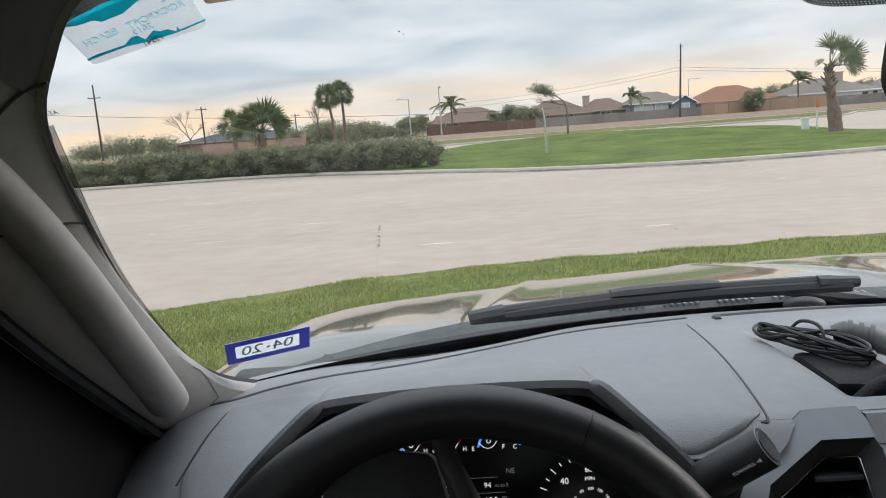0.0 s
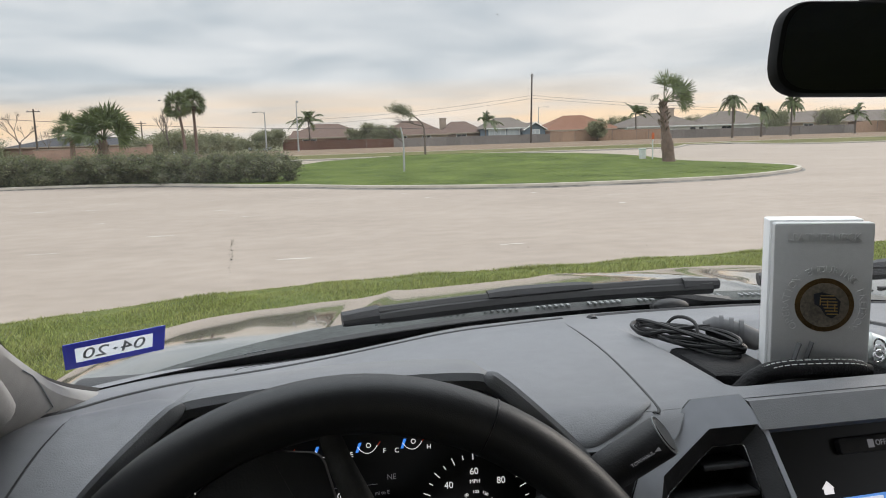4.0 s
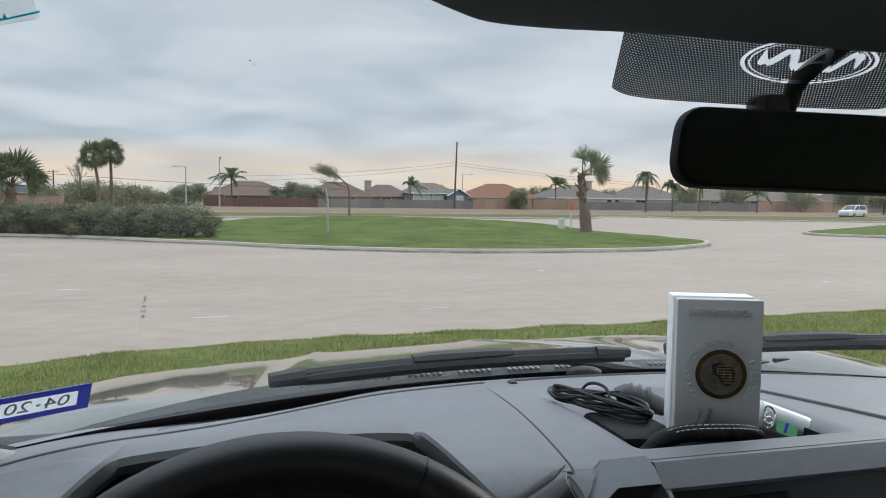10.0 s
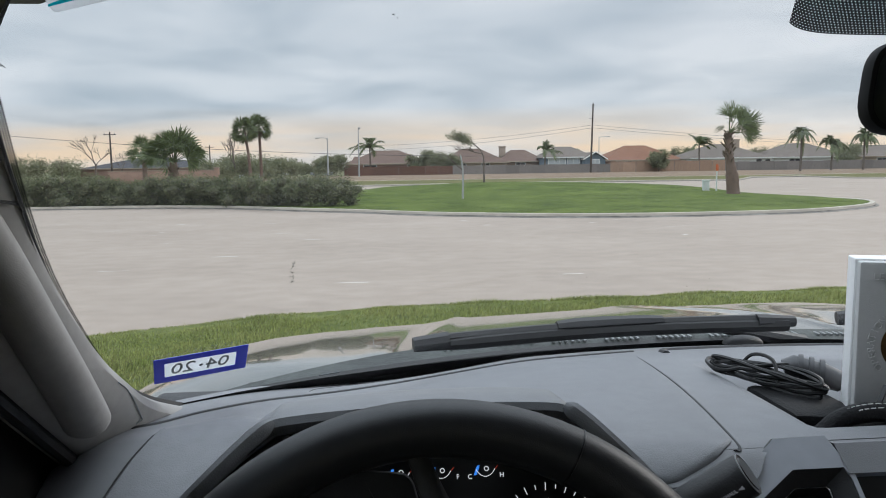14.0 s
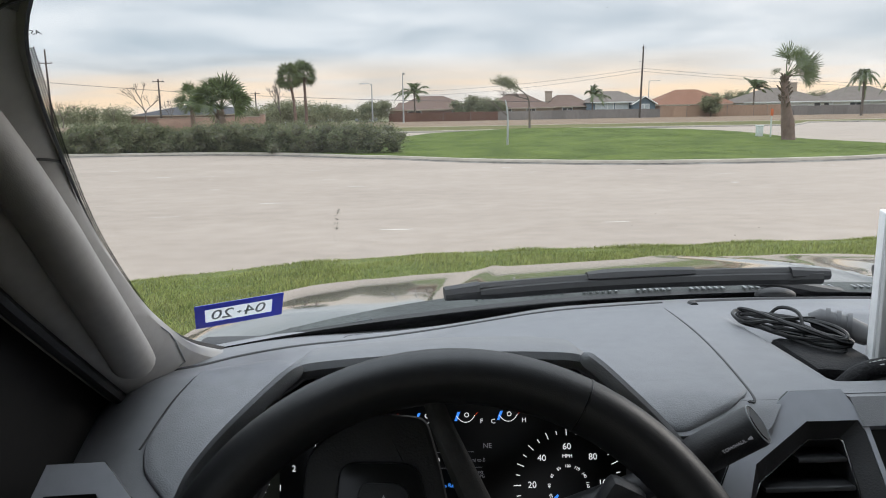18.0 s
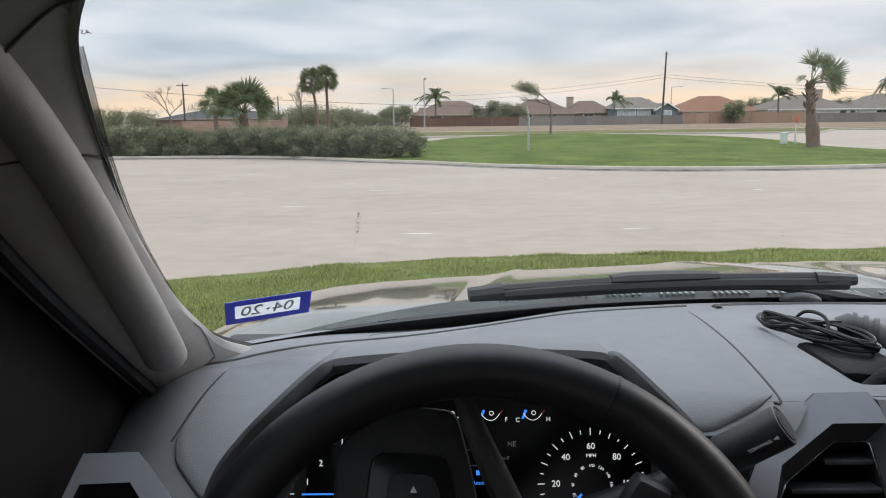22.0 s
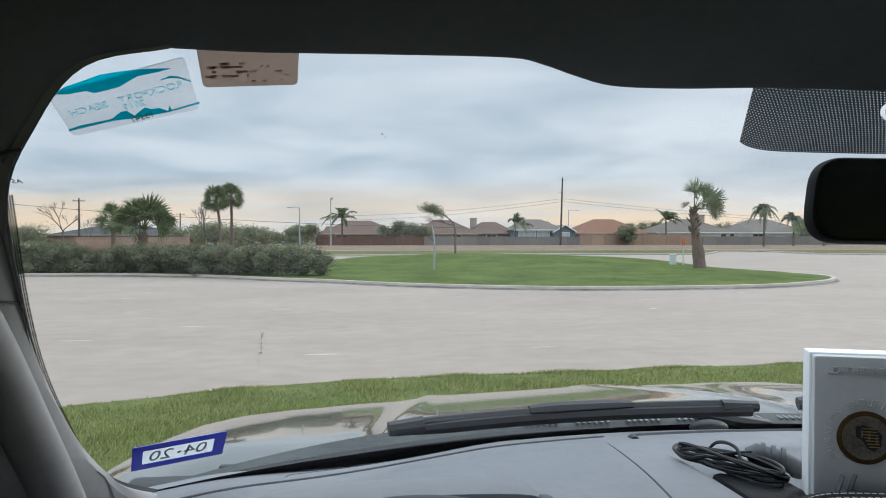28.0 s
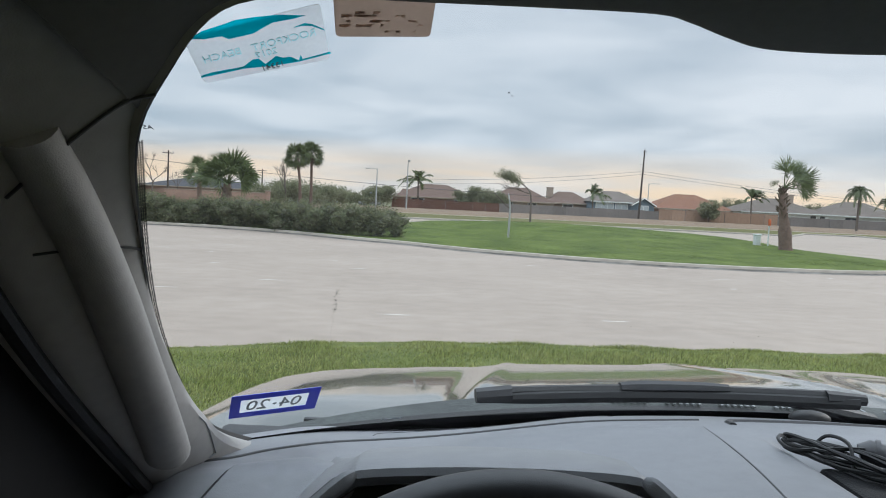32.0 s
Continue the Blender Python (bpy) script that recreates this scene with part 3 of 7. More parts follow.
part("light_sensor", bm, DARKPL, dashboard, "domed black sun sensor")
bm = bmesh.new()
bmesh.ops.create_uvsphere(bm, u_segments=16, v_segments=8, radius=0.015)
bmesh.ops.scale(bm, vec=(1.25, 0.8, 0.5), verts=bm.verts)
bmesh.ops.translate(bm, vec=(0.531, 1.042, dash_z(0.530, 1.045) + 0.007), verts=bm.verts)
part("sensor_lens", bm, GLOSSBLK, dashboard)
# raised rails beside the tray and over the passenger's side
dash_groove("passenger_seam", [(0.628, 0.84), (0.66, 0.74), (0.70, 0.62)], 0.005, DARKPL)

# ---- instrument cluster hood ----
def hood_section(y, lo, t):
    """Outer section of the hood at depth y; t runs 0 at the lip to 1 at the dash."""
    top = 1.397 * (1 - t) + 1.344 * t
    foot = 1.290 * (1 - t) + 1.300 * t
    pts = [(-0.172 + 0.03 * t, foot), (-0.118 + 0.01 * t, foot + (top - foot) * 0.62), (-0.082, top - 0.010), (-0.060, top - 0.002), (0.035, top + 0.003), (0.132, top + 0.001), (0.154, top - 0.008), (0.195, foot + (top - foot) * 0.60), (0.246 - 0.02 * t, foot)]
    return [Vector((p.x, y, p.y - lo)) for p in [Vector((q.x, q.y)) for q in spline([(a, b, 0) for a, b in pts], 5)]]


rows = []
for k, (y, lo, t) in enumerate(((0.61, 0.021, 0.0), (0.582, 0.0195, 0.0), (0.573, 0.015, 0.0), (0.5705, 0.0085, 0.0), (0.573, 0.0030, 0.0), (0.585, 0.0, 0.03), (0.62, 0, 0.12), (0.68, 0, 0.45), (0.74, 0, 0.82), (0.79, 0.002, 1.0), (0.84, 0.012, 1.0))):
    rows.append(hood_section(y, lo, t))
    if k >= 9:
        for p in rows[-1]:
            p.z = min(p.z, dash_z(p.x, p.y) + (0.0015 if k == 9 else -0.006))
hood = part("cluster_hood", grid(rows), BROW, truck, "padded vinyl hood over the gauges")
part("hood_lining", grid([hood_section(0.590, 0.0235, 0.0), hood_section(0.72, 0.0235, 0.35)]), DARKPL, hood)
# inner lips at both sides of the opening
for name, pts in (("left_lip", [(-0.074, 0.570, 1.3895), (-0.092, 0.560, 1.377), (-0.116, 0.548, 1.357), (-0.138, 0.546, 1.335), (-0.158, 0.545, 1.310), (-0.170, 0.545, 1.285)]), ("right_lip", [(0.146, 0.568, 1.394), (0.160, 0.560, 1.384), (0.178, 0.550, 1.368), (0.200, 0.547, 1.346), (0.221, 0.545, 1.321), (0.238, 0.543, 1.296)])):
    line = spline(pts, 5)
    part(name, tube(line, [0.002, 0.0040] + [0.0048] * (len(line) - 2), 8, flat=1.5), BROW, hood, "moulded inner lip")
    part(name + "_gap", tube([p + Vector((0, 0.007, 0.002)) for p in line[2:]], [0.001, 0.002] + [0.0042] * (len(line) - 4), 6), GLOSSBLK, hood)

# ---- instrument cluster: a dark glass panel with lit figures ----
TILT_C = 0.35


def clu(u, z, off=0.0015):
    """A place on the cluster's face."""
    return Vector((u, 0.69 + TILT_C * (z - 1.26) - off, z))


def clu_place(u, z, off=0.002):
    return basis(clu(u, z, off), (1, 0, 0), (0, TILT_C, 1))


cluster = part("instrument_panel", slab(rounded([(-0.158, -0.14), (0.165, -0.14), (0.165, 0.050), (-0.120, 0.055), (-0.158, 0.02)], 0.03), -0.02, clu_place(0.036, 1.26, 0.0)), GLOSSBLK, truck, "dark instrument cluster with white figures")
for u0, z0, step_a, figures in ((0.159, 1.226, 45.0, ("0", "20", "40", "60", "80", "100", "120")), (-0.087, 1.219, 36.0, ("0", "1", "2", "3", "4", "5", "6"))):
    for k, s in enumerate(figures):
        a = radians((k - 3) * step_a + (0 if u0 > 0 else 0))
        part("figure", lettering(s, 0.0086, clu_place(u0 + 0.0355 * math.sin(a), z0 + 0.0335 * math.cos(a))), LCD, cluster)
    for k in range(25):
        a = radians((k - 12) * step_a / 4)
        long = 0.004 if k % 2 else 0.007
        m = clu_place(u0 + 0.050 * math.sin(a), z0 + 0.047 * math.cos(a)) @ Matrix.Rotation(-a, 4, "Z")
        part("tick", box((0.0008, long, 0.0004), turn=m), LCD, cluster)
    if u0 > 0:
        part("unit", lettering("MPH", 0.0050, clu_place(u0, z0 + 0.0250)), LCD, cluster)
        for k in range(9):
            a = radians((k - 4) * 28.0)
            part("inner_figure", lettering(str(20 + 20 * k), 0.0040, clu_place(u0 + 0.0190 * math.sin(a), z0 - 0.003 + 0.0190 * math.cos(a)) @ Matrix.Rotation(-a, 4, "Z")), LCD, cluster)
    m = clu_place(u0, z0) @ Matrix.Rotation(radians(133), 4, "Z")
    part("needle", box((0.0020, 0.018, 0.0006), turn=m @ Matrix.Translation((0, 0.0235, 0.0006))), LCD_BLUE, cluster, "blue lit needle")
part("tach_bar", box((0.036, 0.0016, 0.0004), turn=clu_place(-0.108, 1.2185)), LCD_BLUE, cluster, "thin blue lit bar")
for u, a, b in ((0.0605, "E", "F"), (0.1025, "C", "H"), (0.0215, "C", "H"), (-0.018, "C", "H")):
    part("gauge_letter", lettering(a, 0.0062, clu_place(u - 0.0150, 1.284)), LCD, cluster)
    part("gauge_letter", lettering(b, 0.0062, clu_place(u + 0.0155, 1.2845)), LCD, cluster)
    arc = [clu(u + 0.0115 * math.sin(t), 1.3005 - 0.0165 * math.cos(t), 0.0025) for t in [radians(-52 + 104 * k / 10) for k in range(11)]]
    part("gauge_arc", tube(arc, 0.0004, 4), LCD, cluster)
    part("gauge_level", slab([(-0.0015, -0.0055), (0.0010, -0.0055), (0.0045, 0.003), (0.002, 0.003)], 0.0004, clu_place(u - 0.0098, 1.2905)), LCD_BLUE, cluster, "blue level mark")
    part("gauge_symbol", ring([(0.0024 * math.cos(t), 0.0024 * math.sin(t)) for t in [2 * math.pi * k / 10 for k in range(10)]], [(0.0016 * math.cos(t), 0.0016 * math.sin(t)) for t in [2 * math.pi * k / 10 for k in range(10)]], 0.0003, clu_place(u + 0.001, 1.2905)), LCD, cluster)
    part("gauge_warning", box((0.0007, 0.004, 0.0003), turn=clu_place(u + 0.0108, 1.2915) @ Matrix.Rotation(-0.7, 4, "Z")), LCD_RED, cluster)
for s, size, u, z, mt in (("NE", 0.0068, 0.081, 1.262, LCD_DIM), ("Trip 1", 0.0072, 0.011, 1.2610, LCD_DIM), ("19:13:30", 0.0076, 0.021, 1.2500, LCD), ("94", 0.0072, 0.0575, 1.2500, LCD), ("mi to E", 0.0046, 0.0715, 1.2495, LCD_DIM), ("409.0", 0.0076, 0.021, 1.2360, LCD), ("18.3", 0.0076, 0.0605, 1.2365, LCD), ("avg", 0.0040, 0.0735, 1.2390, LCD_DIM), ("MPG", 0.0040, 0.0735, 1.2350, LCD_DIM), ("Hold OK to Reset", 0.0052, 0.034, 1.2275, LCD_BLUE)):
    part("readout", lettering(s, size, clu_place(u, z)), mt, cluster)
for u, z, w, h in ((0.040, 1.2572, 0.055, 0.0004), (0.040, 1.2432, 0.07, 0.0004)):
    part("screen_rule", box((w, h, 0.0003), turn=clu_place(u, z)), LCD_DIM, cluster)
part("fuel_symbol", box((0.0034, 0.0046, 0.0003), turn=clu_place(0.047, 1.2365)), LCD_BLUE, cluster)

# ---- steering wheel, turned a quarter to the left ----
WC, WT = Vector((0.038, 0.386, 1.252)), 0.446
WU = Vector((0, math.sin(WT), math.cos(WT)))
wheel_m = basis(WC, (1, 0, 0), WU)


def whl(u, v, w=0.0):
    return wheel_m @ Vector((u, v, w))


rim_rows = []
for k in range(96):
    a = 2 * math.pi * k / 96
    r, n = Vector((math.sin(a), math.cos(a), 0)), Vector((0, 0, 1))
    rim_rows.append([wheel_m @ (r * 0.1835 + (r * math.cos(t) + n * math.sin(t) * 1.1) * 0.0178) for t in [2 * math.pi * j / 18 for j in range(18)]])
bm = grid(rim_rows + [rim_rows[0]], True)
bmesh.ops.remove_doubles(bm, verts=bm.verts, dist=1e-6)
wheel = part("steering_wheel", bm, LEATHER, truck, "black leather steering wheel turned sideways")
for a in (27.4, 152, -152):
    a = radians(a)
    c = Vector((0.1835 * math.sin(a), 0.1835 * math.cos(a), 0))
    r, n = Vector((math.sin(a), math.cos(a), 0)), Vector((0, 0, 1))
    part("rim_seam", tube([wheel_m @ (c + (r * math.cos(t) + n * math.sin(t) * 1.1) * 0.0178) for t in [2 * math.pi * k / 16 for k in range(17)]], 0.0007, 5), GLOSSBLK, wheel)
part("airbag_hub", slab(rounded([(-0.092, -0.075), (0.045, -0.09), (0.075, 0.0), (0.030, 0.085), (-0.055, 0.095), (-0.10, 0.02)], 0.02), 0.035, wheel_m @ Matrix.Translation((0, 0, -0.03)), 0.01), DARKPL, wheel)
part("upper_spoke", slab(rounded([(-0.094, 0.07), (0.005, 0.07), (-0.006, 0.128), (-0.014, 0.158), (-0.050, 0.162), (-0.090, 0.140)], [0.01, 0.004, 0.01, 0.008, 0.012, 0.014]), 0.016, wheel_m @ Matrix.Translation((0, 0, -0.014)), 0.004), DARKPL, wheel, "switch spoke in matt black")
part("spoke_face", slab(rounded([(-0.074, 0.075), (-0.008, 0.075), (-0.020, 0.130), (-0.068, 0.132)], 0.01), 0.006, wheel_m @ Matrix.Translation((0, 0, 0.001)), 0.002), GLOSSBLK, wheel)
part("switch_pad", slab(rounded([(-0.060, 0.085), (-0.020, 0.085), (-0.027, 0.118), (-0.056, 0.120)], 0.008), 0.004, wheel_m @ Matrix.Translation((0, 0, 0.006)), 0.0015), DARKPL, wheel)
for u, v in ((-0.041, 0.110), (-0.052, 0.101), (-0.030, 0.101), (-0.041, 0.093)):
    part("switch_arrow", slab([(-0.0022, -0.0018), (0.0022, -0.0018), (0, 0.0022)], 0.0004, wheel_m @ Matrix.Translation((u, v, 0.0102))), LCD_DIM, wheel)
STRAP = material("spoke_leather", (0.032, 0.031, 0.030), 0.5, var=0.2, scale=25, bump=0.35, bump_scale=900)
part("spoke_strap", tube([whl(-0.010, 0.168, 0.0), whl(-0.004, 0.150, 0.004), whl(0.010, 0.118, 0.004), whl(0.030, 0.075, 0.0), whl(0.045, 0.04, -0.01)], [0.007, 0.008, 0.0095, 0.0105, 0.011], 10, flat=0.7), STRAP, wheel, "grained leather spoke strap")
part("lower_spoke", slab(rounded([(-0.03, -0.07), (0.05, -0.07), (0.04, -0.165), (-0.03, -0.165)], 0.012), 0.018, wheel_m @ Matrix.Translation((0, 0, -0.016)), 0.004), DARKPL, wheel)
part("steering_column", tube([whl(0, 0, -0.03), whl(0, 0, -0.30)], [0.055, 0.06], 16), DARKPL, truck, "black steering column shroud")

# ---- gear selector lever ----
K0, K1 = Vector((0.2275, 0.531, 1.3240)), Vector((0.2650, 0.5140, 1.3565))
ax = (K1 - K0).normalized()
lever = part("selector_knob", tube([K0 - ax * 0.012, K0 - ax * 0.004, K0, K1 - ax * 0.002, K1], [0.011, 0.0145, 0.0155, 0.0155, 0.0145], 20), DARKPL, truck, "black gear selector knob with white print")
out = Vector((0.10, -0.86, 0.30))
out = (out - ax * out.dot(ax)).normalized()
part("knob_arrow", slab([(-0.002, -0.0016), (0.002, 0), (-0.002, 0.0016)], 0.0002, basis(K0.lerp(K1, 0.86) + out * 0.0156, ax, out.cross(ax)) @ Matrix.Rotation(math.pi, 4, "Z")), LCD_DIM, lever)
part("knob_print", lettering("TOW/HAUL", 0.0036, basis(K0.lerp(K1, 0.62) + out * 0.0158, ax, out.cross(ax))), LCD_DIM, lever)
part("knob_end", tube([K1, K1 + ax * 0.0008], [0.0125, 0.012], 20), GLOSSBLK, lever)
part("knob_ring", tube([K1 + (out * math.cos(t) + ax.cross(out) * math.sin(t)) * 0.0150 for t in [2 * math.pi * k / 24 for k in range(25)]], 0.0005, 4), GREYINK, lever)
part("selector_arm", tube([K0, (0.185, 0.525, 1.305), (0.12, 0.545, 1.262), (0.06, 0.56, 1.235)], [0.010, 0.011, 0.016, 0.02], 12), DARKPL, lever)
part("selector_switch", box((0.032, 0.02, 0.04), (0.163, 0.515, 1.295), 0.007, turn=Matrix.Rotation(0.5, 4, "Y")), DARKPL, lever)
part("switch_plus", lettering("+", 0.010, basis((0.168, 0.502, 1.301), (1, 0, 0.1), (0, 0.35, 1))), LCD_DIM, lever)

# ---- air vents, centre stack ----
LEAN_F = 1.0


def face_y(y, top=1.354, lean=LEAN_F):
    """Lays (u, z) on the leaning front of the dash, which passes through depth y at the height top."""
    n = Vector((0, -1, lean)).normalized()
    return Matrix(((1, 0, n.x, 0), (0, lean, n.y, y - lean * top), (0, 1, n.z, 0), (0, 0, 0, 1)))


def on_face(u, z, y, off=0.0, top=1.354):
    return face_y(y, top) @ Vector((u, z, off))


def vent(name, outer, inner, y, slats, top, mid=None):
    mid = mid or [(a[0] + (b[0] - a[0]) * 0.68, a[1] + (b[1] - a[1]) * 0.68) for a, b in zip(outer, inner)]
    bez = part(name, ring(dense(outer, 4), dense(mid, 4), 0.010, face_y(y, top) @ Matrix.Translation((0, 0, -0.010))), SILVER, truck, "satin grey angular air vent")
    part("bezel_gap", tube([on_face(u, v, y, -0.002, top) for u, v in dense(outer, 3) + [outer[0]]], 0.0011, 5), GLOSSBLK, bez)
    loops = [[on_face(u, v, y, o, top) for u, v in dense(pts, 4)] for pts, o in ((mid, 0.0), (mid, -0.001), (inner, -0.014), (inner, -0.045))]
    part("inner_bevel", grid(loops, True), DARKPL, bez, "black bevelled vent throat")
    part("vent_well", slab(inner, -0.004, face_y(y, top) @ Matrix.Translation((0, 0, -0.045))), GLOSSBLK, bez)
    lo, hi = min(p[1] for p in inner), max(p[1] for p in inner)
    for k in range(slats):
        z = lo + (hi - lo) * (k + 0.6) / slats
        xs_ = []
        for (u0, v0), (u1, v1) in zip(inner, inner[1:] + inner[:1]):
            if (v0 - z) * (v1 - z) < 0:
                xs_.append(u0 + (u1 - u0) * (z - v0) / (v1 - v0))
        if len(xs_) == 2:
            a, b = sorted(xs_)
            part("slat", box((b - a - 0.002, 0.003, 0.024), (0, 0, 0), 0.001, turn=face_y(y, top) @ Matrix.Translation(((a + b) / 2, z, -0.024)) @ Matrix.Rotation(0.5, 4, "X")), DARKPL, bez)
    part("chrome_line", tube([on_face(u, v, y, -0.0125, top) for u, v in dense(inner, 2) + [inner[0]]], 0.0007, 5), CHROME, bez, "thin bright trim line")
    return bez


vent("right_vent", [(0.200, 1.25), (0.258, 1.3163), (0.291, 1.3398), (0.318, 1.3552), (0.362, 1.3560), (0.374, 1.335), (0.375, 1.25)],
     [(0.262, 1.25), (0.271, 1.2945), (0.281, 1.3065), (0.3285, 1.3298), (0.354, 1.3298), (0.3565, 1.328), (0.354, 1.25)], 0.577, 5, 1.354,
     [(0.258, 1.25), (0.265, 1.295), (0.276, 1.3135), (0.3255, 1.337), (0.367, 1.337), (0.370, 1.330), (0.370, 1.25)])
vent("left_vent", [(-0.318, 1.20), (-0.297, 1.283), (-0.291, 1.304), (-0.244, 1.305), (-0.200, 1.271), (-0.165, 1.20)], [(-0.300, 1.21), (-0.289, 1.264), (-0.285, 1.277), (-0.246, 1.278), (-0.216, 1.252), (-0.190, 1.21)], 0.588, 5, 1.305)
part("stack_band", grid([[on_face(0.366 + 0.03 * i, 1.353, 0.5810, -0.004) for i in range(18)], [on_face(0.367 + 0.03 * i, 1.349, 0.5810, 0.003) for i in range(18)], [on_face(0.369 + 0.03 * i, 1.331, 0.5810, 0.004) for i in range(18)], [on_face(0.370 + 0.03 * i, 1.3315, 0.5810, -0.006) for i in range(18)]]), DASH, dashboard, "grey band over the centre screen")
stack = part("centre_console", slab([(0.382, 1.05), (0.92, 1.05), (0.92, 1.325), (0.382, 1.325)], -0.02, face_y(0.5855, 1.354, 0.5) @ Matrix.Translation((0, 0, -0.006))), GLOSSBLK, truck, "gloss black centre console face")
part("traction_button", slab(rounded([(0.444, 1.3030), (0.503, 1.3030), (0.506, 1.3155), (0.444, 1.3150)], 0.003), 0.006, face_y(0.5855, 1.354, 0.5) @ Matrix.Translation((0, 0, -0.006)), 0.0015), DARKPL, stack)
part("button_word", lettering("OFF", 0.0058, face_y(0.5855, 1.354, 0.5) @ Matrix.Translation((0.482, 1.3090, 0.0003))), LCD_DIM, stack)
part("button_symbol", slab([(0.470, 1.306), (0.4755, 1.306), (0.4755, 1.312), (0.470, 1.312)], 0.0003, face_y(0.5855, 1.354, 0.5)), LCD_DIM, stack)
SCREENLIT = material("screen_blue_light", (0.10, 0.26, 0.62), 0.4, emit=0.8, var=0.05)
SCREENPALE = material("screen_pale_light", (0.62, 0.68, 0.78), 0.4, emit=0.8, var=0.03)
screen = part("touch_screen", slab([(0.416, 1.10), (0.60, 1.10), (0.60, 1.2765), (0.416, 1.2725)], 0.002, face_y(0.5855, 1.354, 0.5) @ Matrix.Translation((0, 0, -0.006))), SCREENLIT, stack, "lit blue touch screen")
part("screen_key", slab([(0.418, 1.2575), (0.474, 1.2590), (0.474, 1.2720), (0.418, 1.2715)], 0.0008, face_y(0.5855, 1.354, 0.5) @ Matrix.Translation((0, 0, -0.004))), SCREENPALE, stack)
part("screen_word", lettering("Sources", 0.0078, face_y(0.5855, 1.354, 0.5) @ Matrix.Translation((0.451, 1.2650, -0.003))), GLOSSBLK, stack)
part("clock_readout", lettering("7:55", 0.0088, face_y(0.5855, 1.354, 0.5) @ Matrix.Translation((0.500, 1.2815, -0.0055))), LCD, stack)
part("home_symbol", slab([(-0.0042, -0.004), (0.0042, -0.004), (0.0042, 0), (0.0056, 0), (0, 0.0052), (-0.0056, 0), (-0.0042, 0)], 0.0006, face_y(0.5855, 1.354, 0.5) @ Matrix.Translation((0.4285, 1.2805, -0.006))), LCD, stack)

# ---- pillars, roof lining, doors ----
edge = spline([on_glass(x, z, 0.004) for x, z in SIDE], 5)
rim_line = spline([(-0.280, 0.775, 1.285), (-0.280, 0.737, 1.313), (-0.280, 0.637, 1.394), (-0.280, 0.560, 1.458), (-0.278, 0.492, 1.518), (-0.268, 0.415, 1.585), (-0.245, 0.345, 1.640), (-0.205, 0.310, 1.678), (-0.165, 0.300, 1.700)], 6)
rows = []
for i, p in enumerate(edge):
    t = i / (len(edge) - 1)
    q = rim_line[int(round(t * (len(rim_line) - 1)))]
    row = [p, p + Vector((0.004, -0.006, -0.001))]
    for f in (0.12, 0.28, 0.45, 0.62, 0.78, 0.90):
        c = p.lerp(q, f)
        row.append(c + Vector((0.036, 0.004, 0.012)) * math.sin(math.pi * f) ** 0.8 * (1 - 0.75 * t))
    row += [q + Vector((0.003, 0, 0)), q + Vector((-0.008, 0.004, -0.006)), q + Vector((-0.045, 0.02, -0.02))]
    rows.append(row)
pillar = part("left_pillar", grid(rows), TRIM, truck, "grey cloth-trimmed windshield pillar")
part("pillar_seal", tube(edge, [(0.0062 - 0.003 * step(6, 18, k)) * (1 - 0.9 * step(len(edge) - 16, len(edge) - 2, k)) for k in range(len(edge))], 6), RUBBER, pillar)
part("door_seal", tube([r[9] + Vector((-0.006, -0.003, -0.004)) for r in rows[:-4]], 0.007, 8), RUBBER, pillar, "black rubber door seal")
mirror_rows = [[Vector((2 * MID - q.x, q.y, q.z)) for q in r] for r in rows]
part("right_pillar", grid(mirror_rows), TRIM, truck, "grey cloth-trimmed windshield pillar")
# grab handle: a long padded bar that grows out of the pillar, rounded at its foot
line = spline([(-0.2640, 0.7090, 1.3470), (-0.2600, 0.6980, 1.3570), (-0.2535, 0.6480, 1.4040), (-0.2480, 0.5900, 1.4600), (-0.2420, 0.5250, 1.5230), (-0.2370, 0.4600, 1.5800), (-0.2330, 0.4000, 1.6250)], 6)
n = len(line) - 1
handle = part("grab_handle", tube(line, [0.0215 * (1 - (1 - min(1.0, (k + 0.6) / 5.5)) ** 2) ** 0.5 - 0.005 * k / n for k in range(n + 1)], 18, flat=0.82), TRIM, pillar, "moulded grey grab handle")
part("pillar_slot", tube([Vector(p) + Vector((0.0006, -0.0012, 0)) for p in ((-0.2388, 0.7259, 1.3798), (-0.2380, 0.7432, 1.3688), (-0.2373, 0.7561, 1.3558), (-0.2380, 0.7741, 1.3352), (-0.2380, 0.7823, 1.3249), (-0.2432, 0.7774, 1.3210))], 0.0006, 5), GREYINK, pillar)
part("pillar_joint", tube(spline([rows[25][k] + Vector((0.0004, -0.0004, 0)) for k in (1, 2, 3, 4, 5, 6, 7)], 4), 0.0010, 5), DARKPL, pillar)
j = len(rows) - 13
part("header_joint", tube(spline([rows[j][1] + Vector((0.001, 0, 0)), rows[j - 1][3] + Vector((0.001, -0.001, 0)), rows[j - 3][5] + Vector((0.001, -0.001, 0)), rows[j - 5][7] + Vector((0.001, -0.001, 0))], 5), 0.0012, 5), DARKPL, pillar)
head = spline([on_glass(x, z, 0.004) for x, z in HEAD], 4)
head = head + [Vector((2 * MID - q.x, q.y, q.z)) for q in reversed(head[:-1])]
full = edge[-14:-1] + head + [Vector((2 * MID - q.x, q.y, q.z)) for q in reversed(edge[-14:-1])]
rows = []
